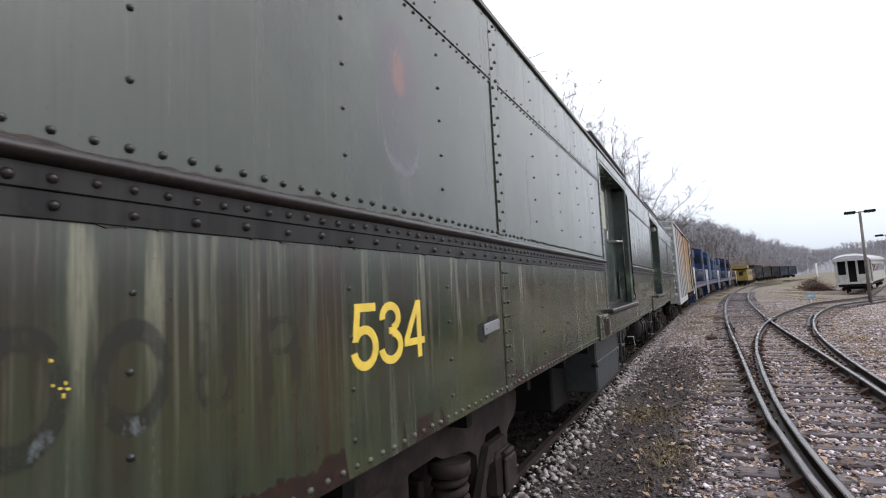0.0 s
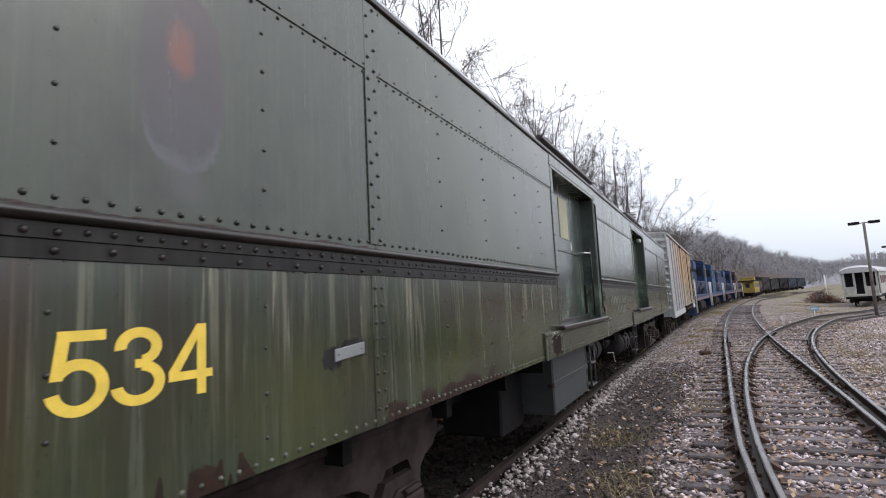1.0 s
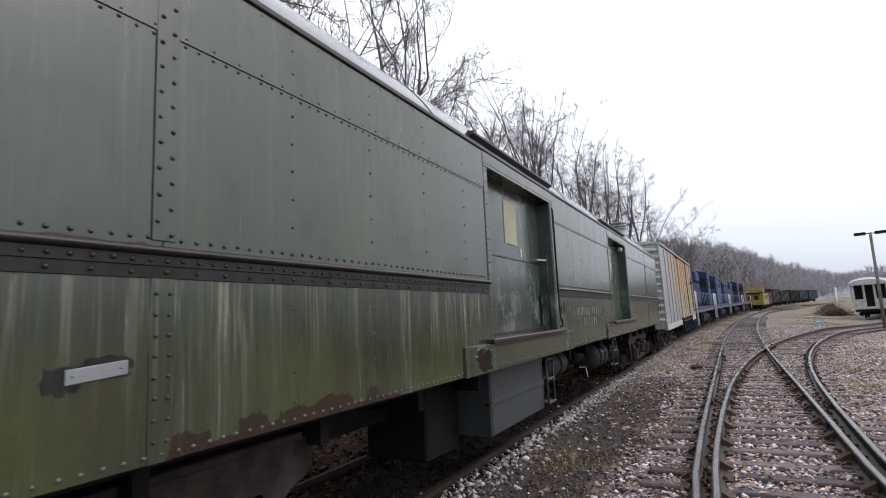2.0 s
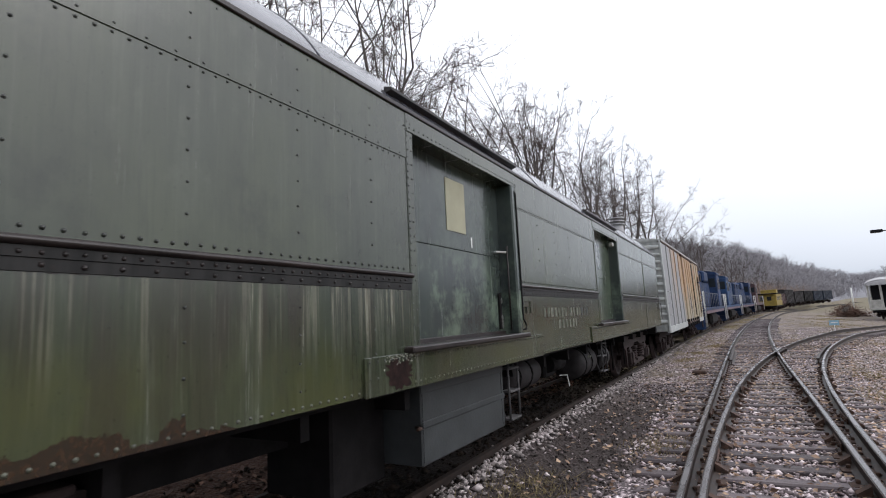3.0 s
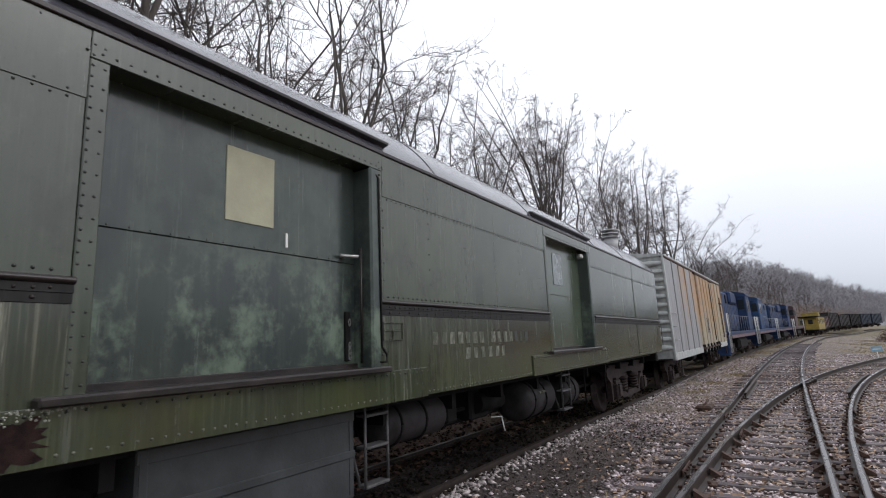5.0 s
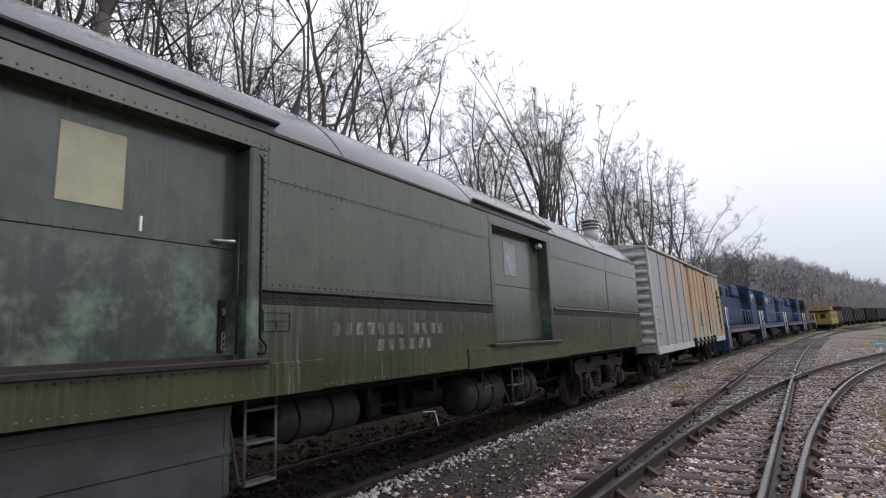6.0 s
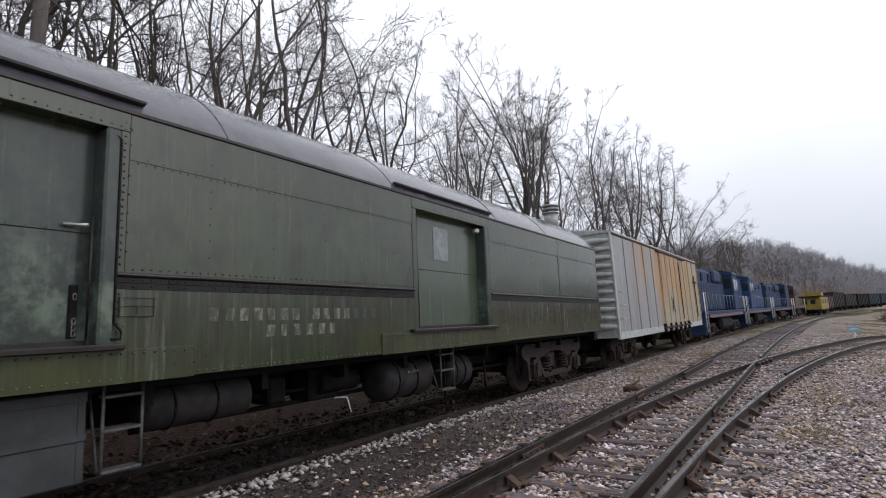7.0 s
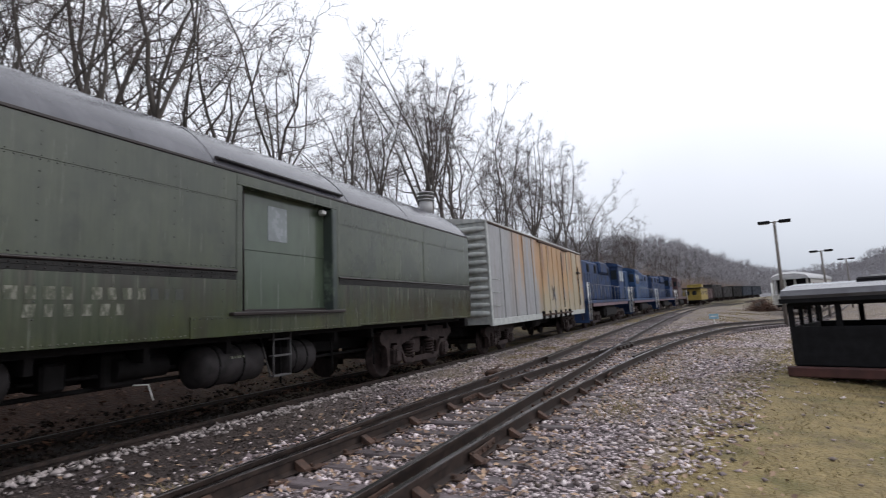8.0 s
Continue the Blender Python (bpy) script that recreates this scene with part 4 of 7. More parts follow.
# belt rail: moulding above a riveted double strip
for a, b in ((CY0, 6.13), (8.44, 12.31), (14.57, CY1)):
    g = Geo()
    arc = [(SX, 2.078)] + [(SX + 0.036 * math.sin(t), 2.098 - 0.021 * math.cos(t)) for t in np.linspace(0.15, 2.9, 9)] + [(SX, 2.12)]
    n = len(arc)
    ys = list(np.arange(a, b, 0.4)) + [b]
    vs = [(x + 0.002 * noise.noise((y * 3, 0, 0)), y, z + 0.003 * noise.noise((y * 2, 5, 0))) for y in ys for x, z in arc]
    fs = [(i * n + j, (i + 1) * n + j, (i + 1) * n + j + 1, i * n + j + 1) for i in range(len(ys) - 1) for j in range(n - 1)]
    g.add(vs, fs, True)
    g.add([(x, a, z) for x, z in arc] + [(x, b, z) for x, z in arc], [tuple(range(n)), tuple(range(n, 2 * n))[::-1]])
    bm_ob = part("belt_rail", g, M_BELT, car, "dark rounded belt moulding, worn and wet")
    g = Geo().box(SX - 0.01, SX + 0.013, a, b, 2.036, 2.082, 0.002).box(SX - 0.01, SX + 0.008, a, b, 1.986, 2.037, 0.002)
    part("belt_strip", g, M_STRIP, car, "riveted splice strip below the belt moulding")

# scale hanging from the belt's lower edge
rag = random.Random(77)
g = Geo()
for q in range(150):
    yy = rag.uniform(CY0, 12.2)
    if 6.1 < yy < 8.5:
        continue
    w, d = rag.uniform(0.01, 0.07), rag.uniform(0.003, 0.010)
    g.prism([(yy, 1.99), (yy + w, 1.99), (yy + w * rag.uniform(0.6, 1.0), 1.99 - d * 0.7), (yy + w * rag.uniform(0.2, 0.6), 1.99 - d)], SX + 0.001, SX + 0.006)
part("belt_scale", g, M_BELT, car, "ragged scale along the belt's lower edge", "stuff")
for a, b in ((CY0, 2.7),):
    g, yy = Geo(), a
    tops = [2.124 + 0.012 * noise.noise((q * 0.13, 3, 1)) + 0.007 * noise.noise((q * 0.61, 9, 4)) for q in range(int((b - a) / 0.02) + 2)]
    for q in range(int((b - a) / 0.02)):
        y0 = a + q * 0.02
        g.prism([(y0, 2.108), (y0 + 0.02, 2.108), (y0 + 0.02, tops[q + 1]), (y0, tops[q])], SX - 0.001, SX + 0.0035)
    part("paint_edge", g, M_REDEDGE, car, "ragged red-brown edge of scale above the belt", "stuff")

# cover strips at the sheet seams
for ys in (2.76, 17.86):
    g = Geo().box(SX, SX + 0.008, ys - 0.052, ys + 0.052, BELT + 0.08, EAVE, 0.002)
    part("seam_strip", g, M_UPPER, car)
    part("seam_strip", Geo().box(SX, SX + 0.0075, ys - 0.052, ys + 0.052, SILL, 1.988, 0.002), M_LOWER, car)

# rivets
rng = random.Random(4)
gs, gl, gb = Geo(), Geo(), Geo()


def rv(y, z, r=0.009, x=SX):
    (gb if z < 1.32 else gl if r > 0.0105 else gs).rivet(x, y + rng.uniform(-.003, .003), z + rng.uniform(-.003, .003), r * rng.uniform(0.9, 1.1))


def in_gap(y):
    return 6.10 < y < 8.50 or 12.31 < y < 14.57


y = CY0 + 0.03
i = 0
while y < CY1:
    if not in_gap(y):
        rv(y, 2.148, 0.0102)
        rv(y, 2.058, 0.0108, SX + 0.012)
        if i % 2 == 0:
            rv(y, 2.011, 0.0118, SX + 0.007)
        rv(y, 3.018, 0.0082)
        if i % 2:
            rv(y, 3.058, 0.007, SX + 0.005)
    rv(y, 1.302, 0.0105, SX + (0.016 if in_gap(y) else 0.001))
    if i % 3 == 0 and not in_gap(y):
        rv(y, 3.39, 0.006, SX + 0.005)
    if in_gap(y):
        rv(y, 3.302, 0.0082, SX + 0.009)
    y += 0.0725
    i += 1
for yc in np.arange(-0.08, CY1, 0.716):
    yc = float(yc) - (0.04 if yc < 2.7 else 0.0)
    if in_gap(yc) or abs(yc - 2.76) < 0.2 or abs(yc - 17.86) < 0.2:
        continue
    for z in (2.29, 2.445, 2.60, 2.755, 2.91):
        rv(yc, z, 0.0085)
    rv(yc, 3.16, 0.0075, SX + 0.005)
    rv(yc, 3.29, 0.0075, SX + 0.005)
    for z in (1.385, 1.54, 1.70, 1.855):
        rv(yc, z, 0.009, SX + 0.001)
for ys in (2.76, 17.86):
    for q in range(38):
        z = 1.33 + q * 0.0555
        if 1.97 < z < 2.14:
            continue
        if z > 2:
            rv(ys + (0.028 if q % 2 else -0.028), z, 0.0103, SX + 0.008)
        elif q < 8:
            for dy in (-0.028, 0.028):
                rv(ys + dy, 1.35 + q * 0.082, 0.0098, SX + 0.0075)
for ys in (6.135, 6.19, 8.465, 12.335, 14.55):
    for q in range(31):
        z = 1.60 + q * 0.058
        if 1.96 < z < 2.16 and ys in (6.135, 8.465, 12.335, 14.55):
            continue
        if ys == 6.19 and q % 2:
            continue
        rv(ys, z, 0.0088, SX + 0.006)
part("rivets", gs, M_RIVET, car, "small round rivet heads under green paint", "stuff")
part("rivets", gb, M_SILLRIVET, car, "worn olive rivet heads along the sill", "stuff")
part("rivets", gl, M_BELT, car, "large round rivet heads along the belt", "stuff")

# sill plates under the doors, thresholds
for a, b, y0, y1 in ((5.50, 9.10, 6.0, 8.50), (11.60, 15.2, 12.2, 14.66)):
    part("sill_plate", Geo().box(SX, SX + 0.02, a, b, SILL - 0.01, 1.52, 0.003), M_LOWER, car, "riveted reinforcing plate below the door")
    part("threshold", Geo().box(SX - 0.26, SX + 0.085, y0, y1, 1.516, 1.563, 0.01), M_BELT, car, "worn steel door threshold")
    g = Geo()
    for yy in list(np.arange(a + 0.05, y0, 0.085)) + list(np.arange(y1, b, 0.085)):
        g.rivet(SX + 0.02, float(yy), 1.488, 0.0105)
        if (yy - a) < 0.2 or (b - yy) < 0.2:
            g.rivet(SX + 0.02, float(yy), 1.38, 0.009)
    for yy in np.arange(y0 + 0.05, y1 - 0.05, 0.085):
        g.rivet(SX + 0.02, float(yy), 1.49, 0.009)
    part("rivets", g, M_RIVET, car, "small round rivet heads under green paint", "stuff")


def blob(g, x, y0, y1, z0, z1, n=16, seed=1, rag=0.25):
    """An uneven flake of thin scale on the car's side."""
    rr = random.Random(seed)
    cy, cz, pts = (y0 + y1) / 2, (z0 + z1) / 2, []
    for q in range(n):
        t = 2 * math.pi * q / n
        m = max(abs(math.cos(t)), abs(math.sin(t)))
        s = (1 - rag * rr.random()) / m ** 0.75
        pts.append((cy + (y1 - y0) / 2 * s * math.cos(t), cz + (z1 - z0) / 2 * s * math.sin(t)))
    g.prism(pts, x, x + 0.005)


g = Geo()
blob(g, SX + 0.0168, 5.70, 6.10, 1.265, 1.515, 34, 60, 0.5)
part("rust_scale", g, M_DARKRUST, car, "dark red rust patch on the sill plate")
g = Geo()
for q in range(75):
    yy, zz = rng.gauss(5.93, 0.12), 1.515 - abs(rng.gauss(0, 0.028))
    g.rivet(SX + 0.0185, yy, zz, rng.uniform(0.003, 0.009), 0.006, 5)
for q in range(50):
    g.rivet(SX + 0.001, rng.uniform(0.3, 1.2), rng.uniform(1.55, 1.83), rng.uniform(0.0015, 0.0045), 0.001, 5)
part("lichen", g, M_LICHEN, car, "pale lichen and paint flecks", "stuff")


# doors
def car_door(d, material, pane_y, pane_mat, latch):
    a, b = d
    g = Geo().box(SX - 0.21, SX - 0.160, a + 0.02, b - 0.02, DBOT, 2.425, 0.004)
    g.box(SX - 0.21, SX - 0.152, a + 0.02, b - 0.02, 2.425, DTOP + 0.02, 0.004)
    dr = part("door", g, material, car, "closed grey-green sliding baggage door")
    part("kick_strip", Geo().box(SX - 0.19, SX - 0.13, a + 0.02, b - 0.02, DBOT - 0.02, DBOT + 0.035, 0.006), M_BELT, dr)
    g = Geo().box(SX - 0.16, SX - 0.144, pane_y[0], pane_y[1], 2.595, 3.115, 0.003)
    part("window_panel", g, pane_mat, dr, "boarded door window")
    g = Geo()
    for q in np.arange(a + 0.1, b, 0.12):
        g.rivet(SX - 0.152, float(q), 2.44, 0.006)
    part("rivets", g, M_RIVET, dr, "small round rivet heads under green paint", "stuff")
    if latch:
        g = Geo().box(SX - 0.16, SX - 0.10, 8.13, 8.17, 2.46, 2.49, 0.006)
        g.tube([(SX - 0.12, 8.10, 2.475), (SX - 0.09, 8.20, 2.475), (SX - 0.05, 8.245, 2.475)], 0.014, 6)
        part("door_handle", g, M_BRIGHT, dr, "worn bare steel latch handle")
        g = Geo().box(SX - 0.16, SX - 0.145, 7.555, 7.575, 2.47, 2.58, 0.004)
        part("bolt_plate", g, M_WHITE, dr)
        g = Geo().box(SX - 0.17, SX - 0.135, 8.18, 8.235, 1.62, 2.02, 0.006)
        dr2 = part("lock_plate", g, M_UNDER, dr)
        for z in (1.655, 1.70, 1.745, 1.93):
            g = Geo().tube([(SX - 0.125, 8.21 + 0.012 * math.cos(t), z + 0.028 * math.sin(t)) for t in np.linspace(0, 2 * math.pi, 9)], 0.0045, 5)
            part("chain_link", g, M_CHAIN, dr2, "bright steel lock links")
    dr.location = (-0.012, 0.012, 0)
    return dr


car_door(D1, M_DOOR, (7.04, 7.44), M_BEIGE, True)
car_door(D2, M_DOOR2, (13.05, 13.46), M_GREYPANE, False)
# handrail rods, gutters over the doors, hanger brackets
part("guide_rod", Geo().tube([(SX + 0.02, 8.41, 1.60), (SX + 0.04, 8.475, 1.60), (SX + 0.04, 8.48, 1.66), (SX + 0.03, 8.43, 1.72), (SX + 0.03, 8.425, 3.18), (SX + 0.01, 8.38, 3.22)], 0.011, 6), M_UNDER, car, "dark steel rod beside the door")
part("guide_rod", Geo().tube([(SX - 0.06, 8.28, 1.60), (SX - 0.06, 8.285, 2.55)], 0.010, 6), M_BELT, car)
part("guide_rod", Geo().tube([(SX - 0.06, 12.50, 1.58), (SX - 0.05, 12.48, 3.2)], 0.014, 6), M_BELT, car)
part("door_hanger", Geo().box(SX - 0.12, SX - 0.02, 14.18, 14.30, 3.13, 3.22, 0.02), M_BRIGHT, car)
ROOF_B = 0.86
ROOF_R = ((SX + 0.012) ** 2 + ROOF_B ** 2) / (2 * ROOF_B)


def roof_z(x):
    """A shallow arc from eave to eave."""
    return EAVE + ROOF_B - ROOF_R + math.sqrt(max(0.0, ROOF_R ** 2 - x * x))


g = Geo()
prof = [(SX + 0.012) * math.cos(t) for t in np.linspace(0, math.pi, 41)]
ys = [CY0 - 0.03] + list(np.arange(0.0, 20.0, 0.575)) + [20.15, 20.4, CY1 + 0.03]
n = len(prof)
for yy in ys:
    sc = 1.0 if yy < 20.1 else 1.0 - 0.10 * ((yy - 20.1) / 0.5) ** 2
    for q, xx in enumerate(prof):
        zz = EAVE + (roof_z(xx) - EAVE) * sc if 0 < q < n - 1 else EAVE - 0.012
        g.v.append((xx, yy, zz + 0.004 * noise.noise((xx * 2, yy * 1.5, 1))))
for i in range(len(ys) - 1):
    for j in range(n - 1):
        g.f.append((i * n + j, i * n + j + 1, (i + 1) * n + j + 1, (i + 1) * n + j))
        g.s.append(True)
for i in (0, len(ys) - 1):
    g.f.append(tuple(i * n + j for j in range(n)))
    g.s.append(False)
part("roof", g, M_ROOF, car, "wet pale grey arched sheet roof")
for yy in (0.55, 2.85, 5.15, 11.95, 14.9, 17.2, 9.4):
    pts = [(SX * math.cos(t), yy, roof_z(SX * math.cos(t)) + 0.002) for t in np.linspace(0.05, math.pi - 0.05, 26)]
    part("roof_seam", Geo().tube(pts, 0.007, 5), M_ROOF, car)
part("eave_strip", Geo().box(SX - 0.02, SX + 0.022, CY0, CY1, EAVE - 0.022, EAVE + 0.016, 0.006), M_BELT, car, "dark drip strip along the eave")
for a, b in ((5.95, 8.62), (12.0, 14.75)):
    pz = [(SX - 0.07, 3.53), (SX + 0.002, 3.548), (SX + 0.004, 3.568), (SX - 0.07, 3.588)]
    vs = [(x, y, z) for y in (a, b) for x, z in pz]
    part("rain_gutter", Geo().add(vs, [(0, 1, 2, 3), (7, 6, 5, 4), (0, 4, 5, 1), (1, 5, 6, 2), (2, 6, 7, 3), (3, 7, 4, 0)]), M_BELT, car, "dark rain gutter above the door")
g = Geo()
vz = roof_z(0.58)
g.tube([(0.58, 20.0, vz - 0.1), (0.58, 20.0, vz + 0.32)], 0.19, 14)
for z, r in ((0.28, 0.24), (0.38, 0.24), (0.48, 0.24)):
    g.tube([(0.58, 20.0, vz + z), (0.58, 20.0, vz + z + 0.03)], r, 14)
g.tube([(0.58, 20.0, vz + 0.3), (0.58, 20.0, vz + 0.5)], 0.09, 10)
part("roof_vent", g, M_SKIRT, car, "grey louvred roof ventilator")

# car end, buffer beam, diaphragm, coupler
for yy, s in ((CY1, 1), (CY0, -1)):
    a, b = sorted((yy, yy + s * 0.03))
    part("end_wall", Geo().box(-SX, SX, a, b, SILL, EAVE, 0.01), M_UPPER, car)
    a, b = sorted((yy + s * 0.03, yy + s * 0.42))
    g = Geo()
    for x in (-0.62, 0.52):
        g.box(x, x + 0.1, a, b, 1.15, 3.3, 0.02)
    g.box(-0.62, 0.62, a, b, 3.2, 3.32, 0.02)
    part("diaphragm", g, M_UNDER, car)
    a, b = sorted((yy - s * 0.2, yy + s * 0.75))
    g = Geo().box(-0.10, 0.10, a, b, 0.80, 1.0, 0.03)
    c0, c1 = sorted((yy + s * 0.6, yy + s * 0.92))
    g.box(-0.16, 0.16, c0, c1, 0.74, 1.06, 0.05)
    part("coupler", g, M_TRUCK, car)
    a, b = sorted((yy + s * 0.03, yy + s * 0.25))
    part("buffer_beam", Geo().box(-1.35, 1.35, a, b, 1.02, 1.26, 0.02), M_UNDER, car)
part("grab_iron", Geo().tube([(SX, 20.40, 1.95), (SX + 0.06, 20.44, 1.95), (SX + 0.06, 20.44, 1.45), (SX, 20.40, 1.45)], 0.012, 6), M_BELT, car)

# underframe
uf = part("centre_sill", Geo().box(-0.45, 0.45, CY0, CY1, 0.80, 1.24), M_UNDER, car, "black steel centre sill")
part("floor_plate", Geo().box(-SX + 0.03, SX - 0.3, CY0 + 0.1, CY1 - 0.1, 1.18, 1.27), M_UNDER, car)
for yy in np.arange(0.5, 20.2, 1.2):
    part("cross_bearer", Geo().box(-SX + 0.05, SX - 0.32, float(yy) - 0.04, float(yy) + 0.04, 1.02, 1.19), M_UNDER, uf)
add_truck(car, 2.34, rise=0.13)
add_truck(car, 18.35, rise=0.13)

bx = part("battery_box", Geo().box(0.55, 1.27, 6.62, 8.40, 0.53, 1.22, 0.012), M_BOX, car, "dark grey steel battery box under the car")
part("lid_seam", Geo().box(1.265, 1.285, 6.62, 8.40, 0.84, 0.90, 0.008), M_BOX, bx)
part("hinge_strip", Geo().box(1.262, 1.275, 6.62, 8.40, 1.13, 1.21, 0.004), M_BOX, bx)
for q in (6.66, 8.36):
    part("corner_strap", Geo().box(1.262, 1.276, q - 0.025, q + 0.025, 0.56, 1.2, 0.003), M_BOX, bx)
part("latch", Geo().tube([(1.22, 6.60, 0.86), (1.30, 6.56, 0.86), (1.30, 6.50, 0.86)], 0.015, 5), M_RUST, bx)
part("box_hanger", Geo().box(0.2, 0.9, 5.9, 6.6, 0.42, 1.22, 0.02), M_UNDER, car)


def step_ladder(y0, y1, z0):
    g = Geo()
    for yy in (y0, y1):
        g.tube([(1.30, yy, 1.24), (1.30, yy, z0)], 0.014, 5)
    for z in (z0, (z0 + 1.2) / 2, 1.15):
        g.box(1.20, 1.32, y0, y1, z - 0.012, z + 0.012, 0.004)
    g.tube([(1.05, y0, 1.2), (1.24, y0, z0)], 0.012, 5)
    return part("side_step", g, M_STEP, car, "dark steel hanging side steps")


step_ladder(8.50, 8.80, 0.58)
step_ladder(13.25, 13.62, 0.62)


def tank(y0, y1, x, z, r, mark=False):
    seg = 20
    pts = [(x, y0 - r * 0.25, z), (x, y0 - r * 0.18, z), (x, y0, z), (x, y1, z), (x, y1 + r * 0.18, z), (x, y1 + r * 0.25, z)]
    tk = part("air_tank", Geo().tube(pts, [r * 0.4, r * 0.75, r, r, r * 0.75, r * 0.4], seg), M_TANK, car, "dark grey cylindrical air tank")
    for q in (0.2, 0.62):
        yy = y0 + (y1 - y0) * q
        g = Geo().tube([(x + (r + 0.008) * math.cos(t), yy, z + (r + 0.008) * math.sin(t)) for t in np.linspace(0, 2 * math.pi, 22)], 0.014, 5)
        part("strap", g, M_UNDER, tk)
    for yy in (y0 + 0.1, y1 - 0.1):
        part("hanger", Geo().tube([(x, yy, z), (x, yy, 1.2)], 0.02, 5), M_UNDER, tk)
    if mark:
        g = Geo()
        for q in range(5):
            g.box(x + r * 0.93, x + r + 0.004, y0 + 0.38 + q * 0.05, y0 + 0.415 + q * 0.05, z + 0.085, z + 0.115)
        part("stencil_bar", g, M_LETTER, tk, "white stencilled bars")
    return tk


tank(8.95, 9.95, 1.0, 0.98, 0.20)
tank(12.15, 13.15, 0.95, 0.86, 0.27, True)
tank(13.75, 14.35, 0.95, 0.84, 0.26)
g = Geo().box(0.6, 0.95, 10.35, 10.60, 0.80, 1.1, 0.03).box(0.5, 0.9, 11.0, 11.5, 0.75, 1.15, 0.03)
g.tube([(0.9, 11.1, 0.95), (0.9, 11.75, 0.95)], 0.13, 12)
g.tube([(0.8, 10.2, 0.9), (0.8, 12.0, 0.9)], 0.025, 6).tube([(0.7, 9.0, 0.75), (0.7, 17.0, 0.75)], 0.03, 6)
for yy in (14.85, 13.55, 16.2):
    g.tube([(1.15, yy, 1.2), (1.15, yy + 0.02, 0.48)], 0.018, 5)
part("brake_rigging", g, M_UNDER, car, "dark brake cylinder, valves and pipes")
part("drain_pipe", Geo().tube([(1.05, 11.26, 0.77), (1.14, 11.38, 0.765), (1.15, 11.44, 0.58)], 0.0085, 6), M_WHITE, car, "pale bent drain pipe")

# number, plate, letters worn to bars
def bow(cu, cv, ru, rv_, a0, a1, hu=0.108, hv=0.066, n=22):
    """A band along an ellipse, as the bowl of a digit."""
    ts = [radians(a0 + (a1 - a0) * q / n) for q in range(n + 1)]
    return [(cu + (ru + hu) * math.cos(t), cv + (rv_ + hv) * math.sin(t)) for t in ts] + [(cu + (ru - hu) * math.cos(t), cv + (rv_ - hv) * math.sin(t)) for t in reversed(ts)]


def slab(u0, u1, v0, v1):
    return [(u0, v0), (u1, v0), (u1, v1), (u0, v1)]


FIVE = [slab(0.15, 0.93, 0.872, 1.0), [(0.05, 0.44), (0.25, 0.44), (0.355, 0.93), (0.16, 0.99)], bow(0.485, 0.335, 0.405, 0.269, 152, -168)]
THREE = [bow(0.475, 0.748, 0.345, 0.186, 188, -78), bow(0.475, 0.286, 0.41, 0.22, 82, -172), slab(0.40, 0.60, 0.478, 0.588)]
FOUR = [slab(0.63, 0.84, 0.0, 1.0), slab(0.0, 1.0, 0.225, 0.345), [(0.0, 0.30), (0.19, 0.30), (0.67, 0.83), (0.67, 1.0), (0.62, 1.0), (0.0, 0.36)]]
for y0, digit, mark in ((1.310, FIVE, "5"), (1.474, THREE, "3"), (1.640, FOUR, "4")):
    g = Geo()
    for q, poly in enumerate(digit):
        g.prism([(y0 + 0.154 * u, 1.586 + 0.219 * v) for u, v in poly], SX - 0.002, SX + 0.0032 + 0.0004 * q)
    part("digit", g, M_YELLOW, car, "yellow painted digit " + mark + " of the car number")
g = Geo()
blob(g, SX - 0.001, 2.33, 2.47, 1.57, 1.675, 22, 31, 0.35)
blob(g, SX - 0.0005, 2.44, 2.655, 1.612, 1.705, 26, 32, 0.3)
part("backing_patch", g, M_STRIP, car, "dark bare patch round the plate")
g = Geo().box(SX + 0.004, SX + 0.012, 2.41, 2.625, 1.606, 1.660, 0.003)
for p in range(len(g.v)):
    x, y, z = g.v[p]
    g.v[p] = (x, y, z + (y - 2.41) * 0.08)
for yy, zz in ((2.435, 1.637), (2.60, 1.650)):
    g.rivet(SX + 0.012, yy, zz, 0.006)
part("blank_plate", g, M_PLATE, car, "blank bent aluminium plate")
g = Geo().box(SX + 0.002, SX + 0.006, 8.48, 8.74, 1.778, 1.928)
for z in (1.778, 1.858, 1.923):
    g.box(SX + 0.004, SX + 0.018, 8.47, 8.75, z - 0.006, z + 0.006, 0.002)
for yy in (8.475, 8.61, 8.745):
    g.box(SX + 0.004, SX + 0.018, yy - 0.006, yy + 0.006, 1.778, 1.923 if yy != 8.61 else 1.858, 0.002)
part("card_holder", g, M_LOWER, car, "small steel waybill card holder")


def letter_bars(y0, y1, z0, z1, words, mats, seed):
    rr = random.Random(seed)
    n = sum(words) + 0.8 * (len(words) - 1)
    w = (y1 - y0) / n
    y = y0
    c = 0
    for wd in words:
        for q in range(wd):
            g = Geo()
            hz = z1 - z0
            # a worn block, split where the paint has gone
            a, b = y + w * rr.uniform(0.10, 0.20), y + w * rr.uniform(0.62, 0.78)
            lean = rr.uniform(-0.1, 0.1) * w
            g.prism([(a, z0), (b + lean, z0), (b, z1), (a - lean, z1)], SX + 0.002, SX + 0.0045)
            if g.v:
                part("lettering_bar", g, mats[min(c, len(mats) - 1)], car, "worn painted lettering bar")
            c += 1
            y += w
        y += 0.8 * w


letter_bars(9.22, 11.54, 1.722, 1.845, [7, 7], [M_LETTER] * 11 + [M_GHOST] * 3, 3)
letter_bars(9.83, 10.86, 1.562, 1.68, [6], [M_LETTER], 8)


